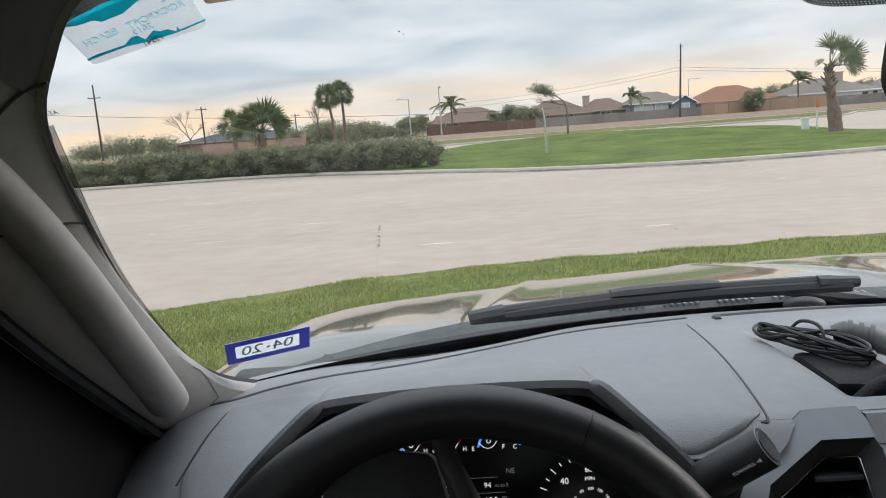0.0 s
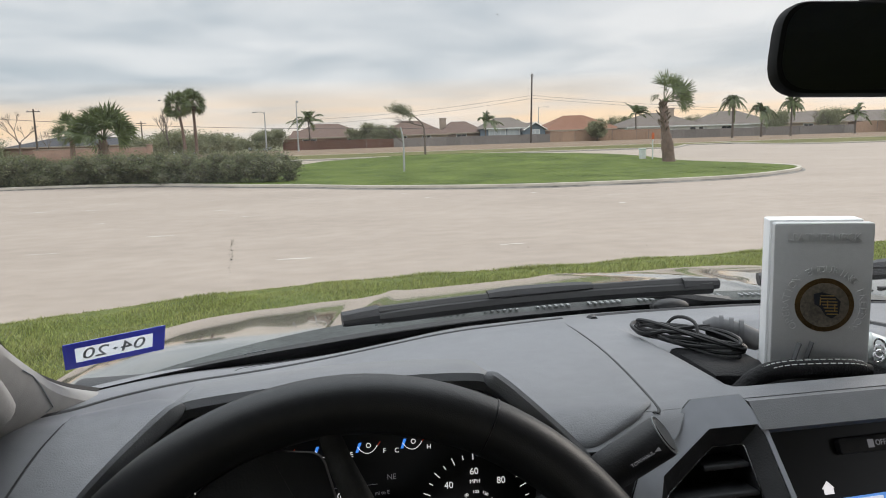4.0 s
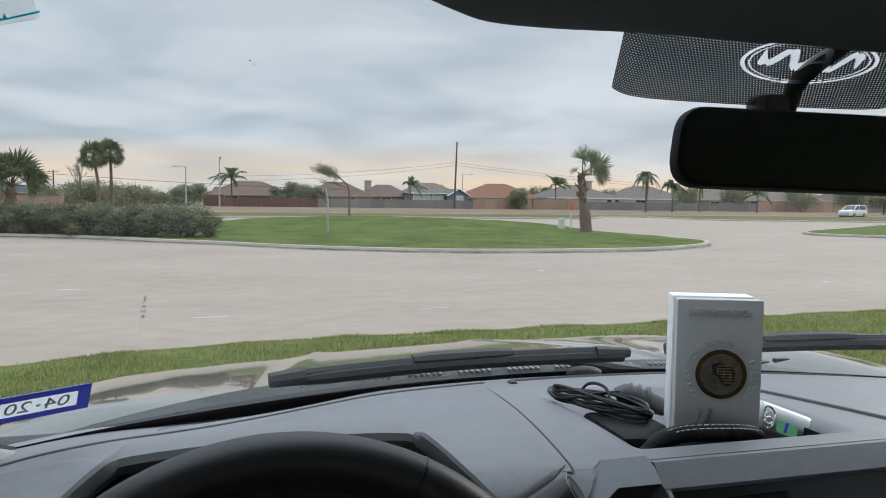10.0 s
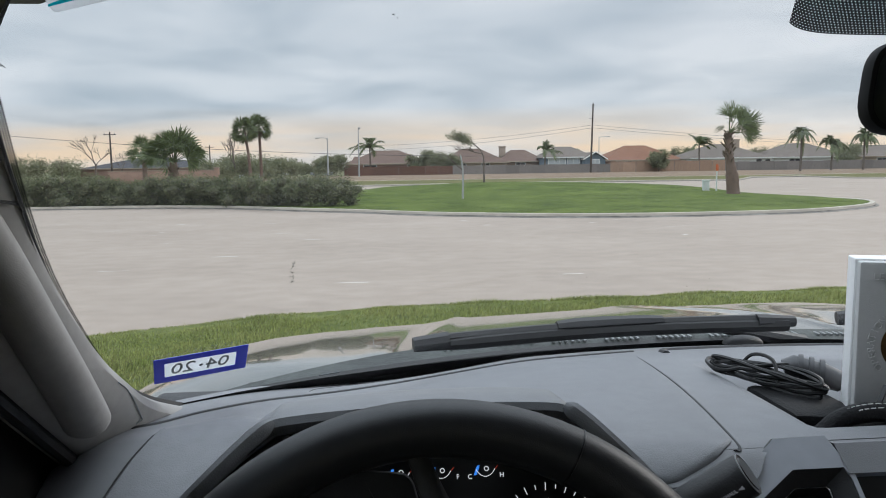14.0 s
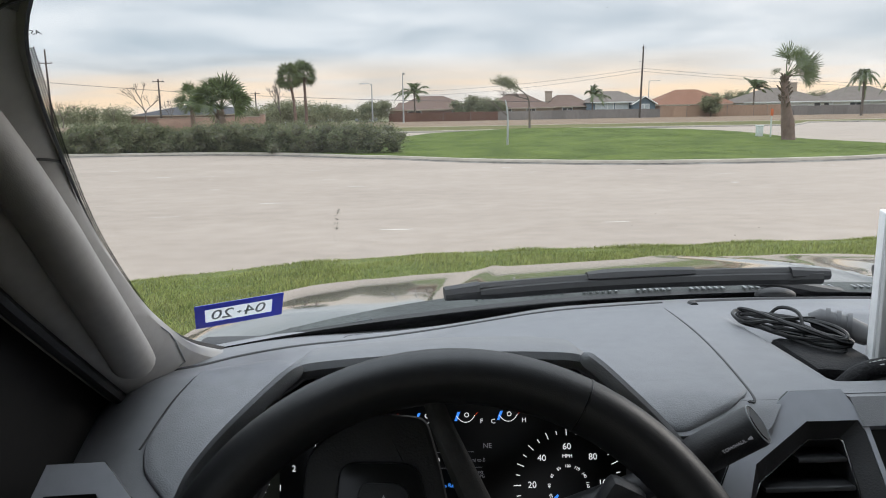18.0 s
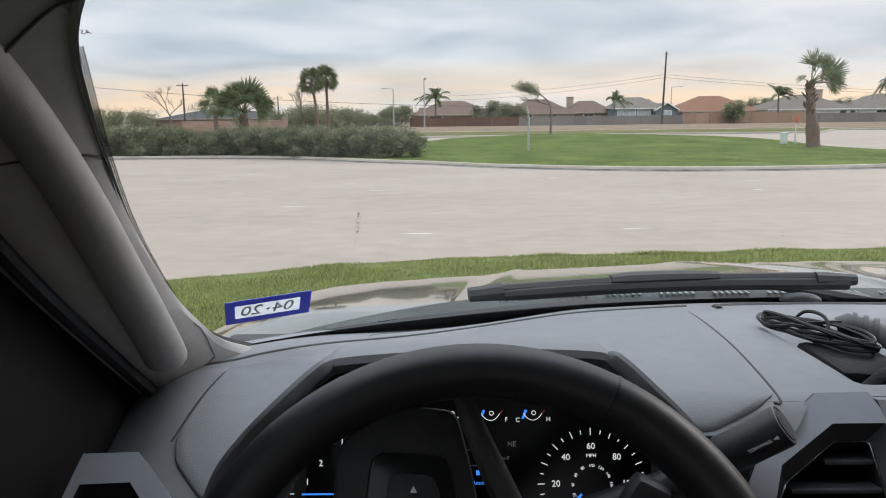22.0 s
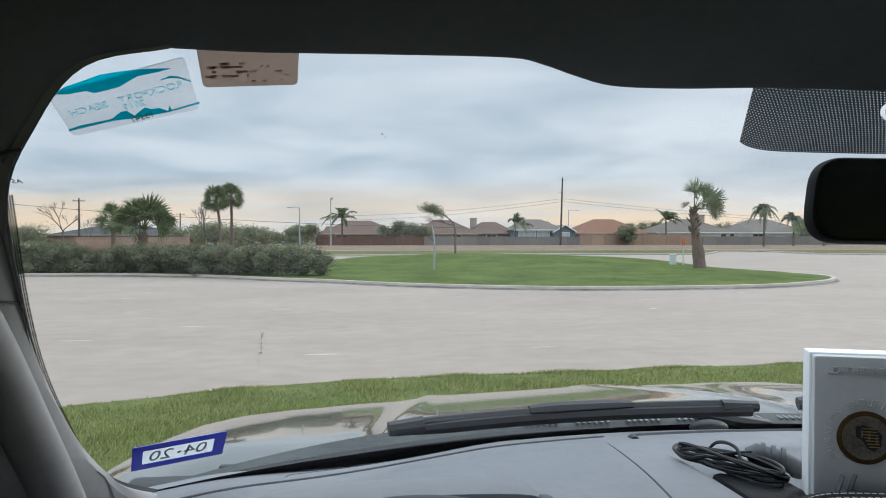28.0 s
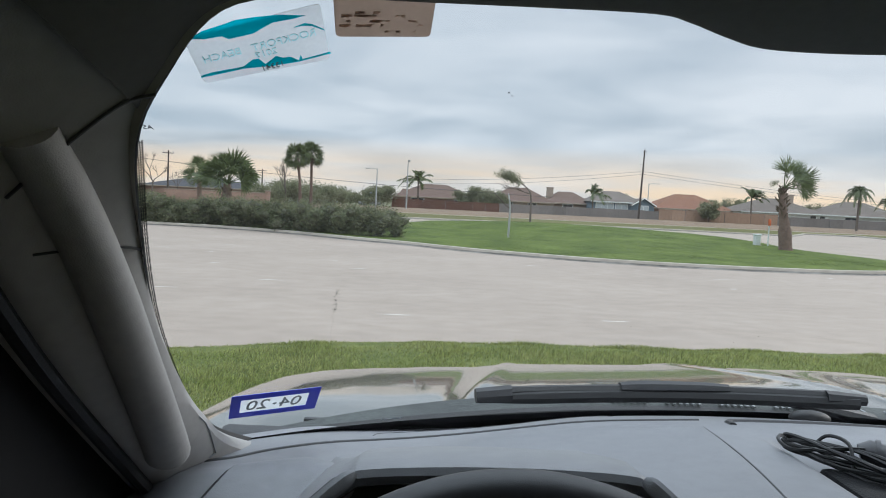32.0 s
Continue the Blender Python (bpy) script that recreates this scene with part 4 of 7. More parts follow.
for dy, dz, f in ((0, 0, 0), (-0.008, -0.0005, 0), (-0.03, 0.006, 0.0), (-0.10, 0.022, 0.05), (-0.20, 0.04, 0.5), (-0.45, 0.05, 0.85), (-2.1, 0.05, 1.0)):
    rows.append([Vector((q.x, q.y + dy, q.z + dz)) * (1 - f) + Vector((MID + (q.x - MID) * (1.2), q.y * 0.3 + 0.3 + dy, 1.765)) * f for q in full])
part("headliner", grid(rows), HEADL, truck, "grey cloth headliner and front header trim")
part("roof_skin", box((1.5, 2.4, 0.03), (MID, -0.82, 1.86), 0.01), PAINT, truck)
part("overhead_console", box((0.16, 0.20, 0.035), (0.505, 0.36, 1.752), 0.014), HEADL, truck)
for sx, lab in ((-1, "left"), (1, "right")):
    wallx = MID + sx * 0.775
    door = part(lab + "_door", box((0.07, 2.7, 0.66), (wallx, -0.55, 0.91), 0.02), DOORBLK, truck, "black door panel below the side windows")
    part("sail_panel", slab([(0.08, 1.22), (0.80, 1.22), (0.80, 1.34), (0.40, 1.66), (0.08, 1.74)], 0.02, Matrix(((0, 0, 1, wallx - 0.01), (1, 0, 0, 0), (0, 1, 0, 0), (0, 0, 0, 1)))), DOORBLK, door)
    part("door_post", box((0.07, 0.14, 0.56), (wallx, -0.62, 1.49), 0.02), DOORBLK, door)
    part("door_post", box((0.07, 0.25, 0.56), (wallx, -1.78, 1.49), 0.02), DOORBLK, door)
    part("door_top_rail", box((0.06, 2.7, 0.05), (wallx, -0.55, 1.76), 0.015), DOORBLK, door)
    part("outer_skin", box((0.05, 2.7, 0.66), (wallx + sx * 0.075, -0.55, 0.86), 0.02), PAINT, door)
    part("wing_panel", box((0.10, 1.15, 0.36), (MID + sx * 0.885, 1.55, 0.68), 0.04), PAINT, door)
    part("bed_side", box((0.07, 1.95, 0.58), (wallx + sx * 0.09, -2.95, 1.0), 0.02), PAINT, truck)
    for y in (1.45, -2.55):
        c = Vector((MID + sx * 0.82, y, 0.40))
        wh = part("road_wheel", tube([c - Vector((0.13, 0, 0)), c - Vector((0.11, 0, 0)), c + Vector((0.11, 0, 0)), c + Vector((0.13, 0, 0))], [0.33, 0.385, 0.385, 0.33], 28), RUBBER, truck)
        part("wheel_rim", tube([c + Vector((sx * 0.10, 0, 0)), c + Vector((sx * 0.135, 0, 0))], [0.25, 0.23], 20), GALV, wh)
part("bed_floor", box((1.6, 1.95, 0.06), (MID, -2.95, 0.78), 0.01), DARKPL, truck)
part("tailgate", box((1.7, 0.07, 0.58), (MID, -3.95, 1.0), 0.02), PAINT, truck)
part("chassis", box((0.9, 5.6, 0.2), (MID, -0.9, 0.48), 0.03), DARKPL, truck)
part("front_bumper", box((1.9, 0.2, 0.3), (MID, 2.40, 0.58), 0.06), CHROME, truck)
part("grille", box((1.2, 0.08, 0.34), (MID, 2.34, 0.82), 0.03), DARKPL, truck)
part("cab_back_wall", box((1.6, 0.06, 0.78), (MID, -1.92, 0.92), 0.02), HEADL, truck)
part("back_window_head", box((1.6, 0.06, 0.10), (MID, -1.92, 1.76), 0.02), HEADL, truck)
for sx in (-1, 1):
    part("back_window_post", box((0.20, 0.06, 0.48), (MID + sx * 0.70, -1.92, 1.51), 0.02), HEADL, truck)
part("cab_floor", box((1.6, 3.0, 0.05), (MID, -0.45, 0.58), 0.01), DARKPL, truck)
part("firewall", box((1.5, 0.05, 0.75), (MID, 1.02, 0.90), 0.01), DARKPL, truck)

# ---- inside mirror ----
rim = rounded([(0.349, 1.594), (0.615, 1.588), (0.622, 1.661), (0.361, 1.665)], [0.030, 0.022, 0.022, 0.024], 7)
mm = basis((0.512, 0.575, 1.632), (1, -0.10, 0), (0, 0.10, 1))
loc = [(u - 0.49, v - 1.632) for u, v in rim]
mir = part("rear_view_mirror", slab(loc, 0.013, mm @ Matrix.Translation((0, 0, 0.011)), 0.0055), DOORBLK, truck, "black framed inside mirror")
MIRROR = material("mirror_glass", (0.30, 0.31, 0.32), 0.03, 1.0, var=0.02)
part("mirror_glass", slab([(u * 0.968, v * 0.90 - 0.0004) for u, v in loc], 0.0008, mm @ Matrix.Translation((0, 0, 0.0242))), MIRROR, mir)
part("mirror_collar", box((0.028, 0.03, 0.02), (0.472, 0.575, 1.670), 0.006), DARKPL, mir)
part("mirror_arm", tube(spline([(0.489, 0.572, 1.664), (0.492, 0.562, 1.690), (0.503, 0.548, 1.707), (0.515, 0.535, 1.720)], 4), 0.008, 10), DARKPL, mir)

COWL = material("cowl_plastic", (0.036, 0.042, 0.039), 0.55, var=0.6, scale=9, bump=0.2, bump_scale=200)
# ---- bonnet, cowl and wipers ----
CROWN_U = [0.0, 0.15, 0.25, 0.34, 0.47, 0.61, 0.75, 0.85, 0.90, 0.955, 1.0]
CROWN_Z = [1.246, 1.2462, 1.2470, 1.2500, 1.2495, 1.2418, 1.2262, 1.2100, 1.1965, 1.172, 1.14]


def bonnet_z(x, y):
    """Height of the bonnet skin: crowned across, bowing down to the nose, with a creased raised middle."""
    u = abs(x - MID)
    i = max(1, min(len(CROWN_U) - 1, sum(1 for c in CROWN_U if c <= u)))
    a, b = CROWN_U[i - 1], CROWN_U[i]
    z = CROWN_Z[i - 1] + (CROWN_Z[i] - CROWN_Z[i - 1]) * (u - a) / (b - a) + 0.039 * (x - MID)
    d = max(0.0, y - 1.15)
    t = min(1.0, max(0.0, (d - 0.08) / 0.37))
    z -= 0.13 * (0.37 * (t ** 3 - t ** 4 / 2) + max(0.0, d - 0.45)) + 0.045 * max(0.0, d - 0.45) ** 2 + 0.2 * max(0.0, d - 0.85) ** 2 - 0.008
    outer, inner = 0.436 - 0.150 * (y - 1.42), 0.372 - 0.205 * (y - 1.42)
    fade = 1 - min(1.0, max(0.0, (y - 1.35) / 1.0))
    z -= (0.008 + 0.022 * fade) * min(1.0, max(0.0, (u - inner) / (outer - inner))) * step(0.80, 0.50, u)
    z += 0.004 * math.exp(-((u - inner) / 0.02) ** 2)
    return z


def bonnet_end(x):
    return 2.36 - 0.26 * (abs(x - MID) / 0.95) ** 3


rows = []
for i in range(161):
    x = MID + (i - 80) / 80 * 0.955
    y0 = 1.17 - 0.22 * (x - MID) ** 2
    e = bonnet_end(x)
    top = [(x, y0 + (e - y0) * k / 56, bonnet_z(x, y0 + (e - y0) * k / 56)) for k in range(57)]
    zb = top[-1][2]
    rows.append(top + [(x, e + 0.02, zb - 0.015), (x, e + 0.03, zb - 0.04), (x, e + 0.03, 0.75)])
bonnet = part("bonnet", grid(rows), PAINT, truck, "pewter bonnet with a raised creased middle")
for sx in (-1, 1):
    for k in range(3):
        x = MID + sx * 0.56
        part("washer_slot", box((0.035, 0.012, 0.004), (x + sx * 0.05 * k, 1.30, bonnet_z(x + sx * 0.05 * k, 1.30) + 0.001), 0.0015), DARKPL, bonnet)
def cowl_ridge(x):
    return 1.308 - 0.22 * max(0.0, 0.25 - min(x, 2 * MID - x)) ** 2


rows = []
for i in range(61):
    x = MID + (i - 30) / 30 * 0.80
    yr = 1.155 - 0.07 * ((x - MID) / 0.7) ** 2
    r = cowl_ridge(x)
    rows.append([(x, dash_line(x) + 0.012, r - 0.020), (x, dash_line(x) + 0.022, r - 0.010), (x, yr - 0.012, r - 0.002), (x, yr, r), (x, yr + 0.012, r - 0.010), (x, yr + 0.05, 1.19)])
cowl = part("cowl_panel", grid(rows), COWL, truck, "dark grey plastic cowl with louvre slots")
for c in range(8):
    for k in range(6):
        x = 0.10 + 0.085 * c + 0.010 * k
        yb = 1.138 - 0.07 * ((x - MID) / 0.7) ** 2
        part("louvre", box((0.0045, 0.016, 0.003), (x, yb, cowl_ridge(x) - 0.003), 0.001), LOUVRE, cowl)


# black print along the foot of the glass
FRIT = [(-0.245, 1.308), (-0.169, 1.309), (-0.095, 1.3075), (-0.007, 1.305), (0.107, 1.302), (0.193, 1.302), (0.367, 1.304), (0.534, 1.308), (0.72, 1.310), (0.95, 1.308), (1.13, 1.308)]
line = spline([(x, z, 0) for x, z in FRIT], 5)
part("foot_print", grid([[on_glass(p.x, p.y + 0.001, 0.002), on_glass(p.x, p.y - 0.001, 0.003), on_glass(p.x, 1.262, 0.003)] for p in line]), RUBBER, windshield, "black print along the foot of the glass")


def wiper(name, a, b, hump, label):
    pts = [Vector(a).lerp(Vector(b), k / 24) + Vector((0, 0.020 * math.sin(math.pi * k / 24), 0.002 * math.sin(math.pi * k / 24))) for k in range(25)]
    w = part(name, tube(pts, [0.007 + 0.004 * step(0, 4, k) for k in range(25)], 8, flat=0.9), RUBBER, truck, label)
    n = len(pts)
    part("blade_spoiler", tube([p + Vector((0, 0.004, 0.009)) for p in pts[1:-1]], 0.0075, 6, flat=0.8), RUBBER, w)
    part("arm_joint", tube([p + Vector((0, 0.004, 0.010)) for p in pts[hump:hump + 8]], [0.009, 0.0115, 0.0118, 0.0116, 0.0112, 0.0108, 0.010, 0.008], 8, flat=0.9), DARKPL, w)
    part("end_cap", tube([pts[0] + Vector((-0.004, 0, 0.004)), pts[2] + Vector((0, 0, 0.006))], [0.010, 0.012], 8), DARKPL, w)
    part("end_cap", tube([pts[-3] + Vector((0, 0, 0.005)), pts[-1] + Vector((0.012, 0.002, 0.004))], [0.0115, 0.008], 8), DARKPL, w)
    part("wiper_arm", tube([pts[hump + 4] + Vector((0, 0.008, 0.006)), pts[-4] + Vector((0, 0.05, -0.015)), pts[-1] + Vector((0.08, 0.09, -0.05))], [0.007, 0.008, 0.012], 8), DARKPL, w)
    return w


wiper("driver_wiper", (0.052, 1.000, 1.335), (0.583, 1.022, 1.345), 9, "black flat wiper blade resting on the cowl")
wiper("passenger_wiper", (0.67, 1.035, 1.345), (1.11, 0.85, 1.375), 8, "black flat wiper blade resting on the cowl")


# =================== THINGS ON THE DASH AND GLASS ===================
def sticker(name, corners, mat, label, category, off=0.002, corner=0.003):
    """A label stuck to the glass: corners (x, z) in the order top left, top right, bottom right, bottom left as seen from the cab."""
    tl, tr, br, bl = (on_glass(x, z, off) for x, z in corners)
    place = basis(bl, tr - tl, tl - bl)
    back = place.inverted()
    global spread_on
    spread_on = lambda u, v: (back @ tl.lerp(tr, u).lerp(bl.lerp(br, u), 1 - v)).to_2d()
    ob = link(name, slab(rounded([spread_on(*q) for q in ((0, 0), (1, 0), (1, 1), (0, 1))], corner), 0.0004, place), mat)
    ob.name = name
    tagged(ob, label, category)
    width, height = (br - bl).length, (tl - bl).length
    return ob, place @ Matrix.Translation((0, 0, 0.0006)), width, height


MIRRORED = Matrix.Diagonal((-1, 1, 1, 1))
reg, m, w, h = sticker("registration_sticker", [(-0.2195, 1.3895), (-0.136, 1.392), (-0.149, 1.3565), (-0.233, 1.354)], FILM_WHITE, "blue bordered registration sticker on the lower windshield", "sticker", corner=0.0006)
part("blue_border", ring(rounded([spread_on(*q) for q in ((-0.01, -0.01), (1.01, -0.01), (1.01, 1.01), (-0.01, 1.01))], 0.001), rounded([spread_on(*q) for q in ((0.10, 0.20), (0.88, 0.20), (0.88, 0.80), (0.10, 0.80))], 0.002), 0.0005, m), BLUE, reg, "deep blue border")
part("date_print", lettering("04", 0.034, m @ Matrix.Translation((*spread_on(0.672, 0.5), 0.0006)) @ MIRRORED @ Matrix.Diagonal((0.74, 1.0, 1, 1))), FILM_INK, reg)
part("date_print", lettering("20", 0.034, m @ Matrix.Translation((*spread_on(0.295, 0.5), 0.0006)) @ MIRRORED @ Matrix.Diagonal((0.74, 1.0, 1, 1))), FILM_INK, reg)
part("emblem", slab([(-0.002, 0), (0, 0.003), (0.003, 0.001), (0.001, -0.003)], 0.0003, m @ Matrix.Translation((*spread_on(0.485, 0.5), 0.0006))), FILM_INK, reg)

perm, m, w, h = sticker("beach_permit_sticker", [(-0.156, 1.6755), (-0.0885, 1.6975), (-0.087, 1.6755), (-0.1525, 1.6575)], FILM_WHITE, "white and teal beach parking permit on the upper windshield", "sticker")
for name, shape in (("wave_shape", [(0.044, 0.971), (0.144, 1.048), (0.294, 1.072), (0.39, 1.095), (0.522, 1.063), (0.698, 0.997), (0.878, 0.882), (0.784, 0.877), (0.64, 0.898), (0.568, 0.852), (0.485, 0.79), (0.303, 0.792), (0.264, 0.874), (0.134, 0.9)]), ("wave_line", [(0.781, 0.727), (0.862, 0.756), (0.915, 0.709), (0.998, 0.573), (0.999, 0.552), (0.911, 0.681), (0.856, 0.718)]), ("shore_shape", [(-0.0, 0.192), (0.095, 0.219), (0.328, 0.204), (0.415, 0.306), (0.462, 0.299), (0.499, 0.17), (0.596, 0.284), (0.642, 0.222), (0.702, 0.21), (0.757, 0.113), (0.782, 0.208), (0.789, 0.118), (1.015, 0.156), (1.015, 0.125), (0.762, 0.089), (0.541, 0.11), (0.329, 0.167), (-0.004, 0.154)])):
    part(name, slab([tuple(spread_on(*q)) for q in shape][::-1], 0.0003, m @ Matrix.Translation((0, 0, 0.0004))), FILM_TEAL, perm)
part("permit_title", lettering("ROCKPORT   BEACH", 0.0068, m @ Matrix.Translation((*spread_on(0.50, 0.53), 0.0006)) @ MIRRORED @ Matrix.Diagonal((0.96, 1, 1, 1))), FILM_PALE, perm)
part("permit_year", lettering("2019", 0.0060, m @ Matrix.Translation((*spread_on(0.53, 0.375), 0.0006)) @ MIRRORED), FILM_PALE, perm)
part("permit_number", lettering("13341", 0.0052, m @ Matrix.Translation((*spread_on(0.55, 0.105), 0.0008)) @ MIRRORED), FILM_INK, perm)

svc, m, w, h = sticker("service_sticker", [(-0.0815, 1.7065), (-0.0285, 1.7130), (-0.032, 1.6915), (-0.0825, 1.6855)], FILM_TAN, "tan oil change reminder sticker under the roof trim", "sticker")
rng = random.Random(5)
for k in range(34):
    u, v = w * rng.choice((rng.uniform(0.05, 0.38), rng.uniform(0.08, 0.9))), h * rng.choice((0.10, 0.22, 0.30, 0.40, 0.46))
    part("print_bar", box((w * rng.uniform(0.02, 0.085), h * rng.uniform(0.025, 0.05), 0.0002), turn=m @ Matrix.Translation((u, v, 0.0003))), FILM_BROWN, svc)
part("maker_patch", slab([(w * 0.5 + 0.012 * math.cos(t), h * 0.86 + 0.0035 * math.sin(t)) for t in [2 * math.pi * k / 20 for k in range(20)]], 0.0003, m), FILM_BLUE, svc)
gp = link("glass_print", box((0.028, 0.0004, 0.0035), tuple(on_glass(-0.062, 1.316, 0.003)), 0, turn=basis((0, 0, 0), (1, 0.5, 0.0), (0, -0.82, 0.57)) @ Matrix.Rotation(radians(90), 4, "X")), GREYINK)
tagged(gp, "small dark maker's print low on the windshield", "print")

am = link("glass_mark", lettering("AS1", 0.0052, basis(on_glass(-0.1885, 1.6338, 0.003), (-1, 0, 0), (0, -0.82, 0.57)), 0.0001), GREYINK)
tagged(am, "tiny grey glazing mark high on the windshield", "print")

# commemorative box standing in the tray
PLAQ = material("plaque_grey_paint", (0.53, 0.53, 0.53), 0.5, var=0.05, scale=20, bump=0.15, bump_scale=900)
PLAQ_W = material("plaque_white_edge", (0.90, 0.90, 0.90), 0.5, var=0.04, scale=20)
BRONZE = material("bronze_medallion", (0.09, 0.055, 0.022), 0.35, 0.8, var=0.3, scale=60, bump=0.4, bump_scale=300)
MEDAL = material("medallion_field", (0.16, 0.145, 0.13), 0.28, 0.7, var=0.35, scale=40, other=(0.34, 0.30, 0.24))
GILT = material("gilt_relief", (0.52, 0.36, 0.12), 0.3, 0.9, var=0.25, scale=80)
ENAMEL = material("dark_enamel", (0.02, 0.022, 0.03), 0.3, var=0.3, scale=60)
PX, PY = Vector((0.093, -0.0365, 0)).normalized(), Vector((0, 0, 1))
pm = basis((0.4605, 0.688, 1.302), PX, PY)
plaque = thing("commemorative_box", "white and grey embossed commemorative box standing in the tray", "box", at=(0.51, 0.68, 1.302))
PW, PH = 0.0885, 0.179
part("backing", slab(rounded([(-0.003, 0), (PW - 0.004, 0), (PW - 0.006, PH + 0.002), (-0.002, PH + 0.002)], 0.002), 0.027, pm @ Matrix.Translation((0, 0, -0.0402)), 0.0012), PLAQ_W, plaque)
part("front_plate", slab(rounded([(0, 0), (PW, 0), (PW, PH), (0, PH)], 0.003), 0.0125, pm @ Matrix.Translation((0, 0, -0.0128)), 0.0014), PLAQ, plaque)
part("title", lettering("LEATHERNECK", 0.0098, pm @ Matrix.Translation((PW * 0.5, PH - 0.014, 0.0003)), 0.0007), PLAQ, plaque, "raised capitals in the same grey")
cu, cv = PW * 0.53, PH * 0.555
words = "OPERATION ENDURING FREEDOM"
for k, ch in enumerate(words):
    if ch != " ":
        a = radians(-128 + 256 * k / (len(words) - 1))
        part("letter", lettering(ch, 0.0095, pm @ Matrix.Translation((cu + 0.0345 * math.sin(a), cv + 0.0345 * math.cos(a), 0.0003)) @ Matrix.Rotation(-a, 4, "Z"), 0.0007), PLAQ, plaque)
disc = [(cu + 0.0265 * math.cos(t), cv + 0.0265 * math.sin(t)) for t in [2 * math.pi * k / 40 for k in range(40)]]
medal = part("medallion", slab(disc, 0.0012, pm, 0.0005), BRONZE, plaque, "dark bronze coin set in the face")
part("medallion_field", slab([(cu + (u - cu) * 0.82, cv + (v - cv) * 0.82) for u, v in disc], 0.0004, pm @ Matrix.Translation((0, 0, 0.0012))), MEDAL, medal)
part("medallion_relief", slab([(cu - 0.010, cv + 0.011), (cu - 0.003, cv + 0.013), (cu + 0.008, cv + 0.010), (cu + 0.014, cv + 0.004), (cu + 0.013, cv - 0.008), (cu + 0.007, cv - 0.013), (cu + 0.001, cv - 0.010), (cu - 0.004, cv - 0.002), (cu - 0.009, cv + 0.001)], 0.0005, pm @ Matrix.Translation((0, 0, 0.0016))), ENAMEL, medal)
for k in range(7):
    v0 = cv + 0.0095 - 0.0030 * k
    part("relief_line", box((0.0145 - 0.0012 * abs(k - 2), 0.0009, 0.0006), turn=pm @ Matrix.Translation((cu + 0.0022 + 0.0008 * k, v0, 0.0022))), GILT, medal)
for k in range(3):
    part("relief_line", box((0.0009, 0.0075, 0.0006), turn=pm @ Matrix.Translation((cu - 0.004 + 0.0065 * k, cv + 0.004 - 0.003 * k, 0.0022))), GILT, medal)
# coiled cable and the plug
CABLE = material("cable_rubber", (0.012, 0.012, 0.013), 0.4, var=0.15, scale=30)
PLUGGREY = material("plug_grey_plastic", (0.075, 0.075, 0.08), 0.5, var=0.08, scale=30)
cable = thing("charging_cable", "coiled black charging cable lying over the tray edge", "cable", at=(0.44, 0.77, 1.355))
rng = random.Random(3)
A, B = Vector((0.374, 0.808, 1.345)), Vector((0.456, 0.725, 1.334))
for k in range(7):
    o = Vector((rng.uniform(-0.004, 0.004), rng.uniform(-0.004, 0.004), 0))
    wid = rng.uniform(0.006, 0.016)
    along = (B - A)
    across = Vector((along.y, -along.x, 0)).normalized()
    pts = []
    for j in range(20):
        t = 2 * math.pi * j / 20
        e = 0.5 - 0.5 * math.cos(t)
        pts.append(A + o + along * (0.02 + 0.96 * e + rng.uniform(-0.01, 0.01)) + across * wid * math.sin(t) + Vector((0, 0, 0.004 + 0.0035 * k * 0.7 + 0.004 * math.sin(t * 2 + k))))
    part("loop", tube(spline(pts + [pts[0]], 3), 0.0019, 6), CABLE, cable)
part("cable_tail", tube(spline([(0.389, 0.826, 1.353), (0.375, 0.819, 1.357), (0.366, 0.802, 1.356), (0.375, 0.786, 1.352), (0.41, 0.772, 1.359), (0.45, 0.765, 1.360), (0.48, 0.75, 1.345)], 6), 0.0021, 6), CABLE, cable)
part("cable_wrap", tube(spline([(0.398, 0.800, 1.346), (0.410, 0.790, 1.367), (0.422, 0.768, 1.366), (0.420, 0.752, 1.345)], 5), 0.002, 6), CABLE, cable)
plug = thing("adapter_plug", "grey ribbed plug end lying in the tray", "plug", at=(0.475, 0.775, 1.33))
part("plug_body", tube([(0.438, 0.775, 1.356), (0.446, 0.772, 1.358), (0.474, 0.762, 1.350), (0.492, 0.756, 1.343)], [0.008, 0.012, 0.013, 0.011], 10), PLUGGREY, plug)
for k in range(3):
    c = Vector((0.452 + 0.010 * k, 0.770 - 0.0036 * k, 1.3565 - 0.0022 * k))
    part("rib", tube([c, c + Vector((0.004, -0.0022, 0))], 0.0145, 10), PLUGGREY, plug)
# mains plug with two blades, in the tray
charger = thing("wall_charger", "small black wall charger with two upright metal blades", "charger", at=(0.475, 0.675, 1.31))
part("charger_body", box((0.034, 0.026, 0.04), (0.480, 0.672, 1.325), 0.005), DARKPL, charger)
for x in (0.474, 0.487):
    part("blade", box((0.0014, 0.006, 0.024), (x, 0.668, 1.355), 0.0004, turn=Matrix.Rotation(0.35, 4, "Y")), PLUGGREY, charger)
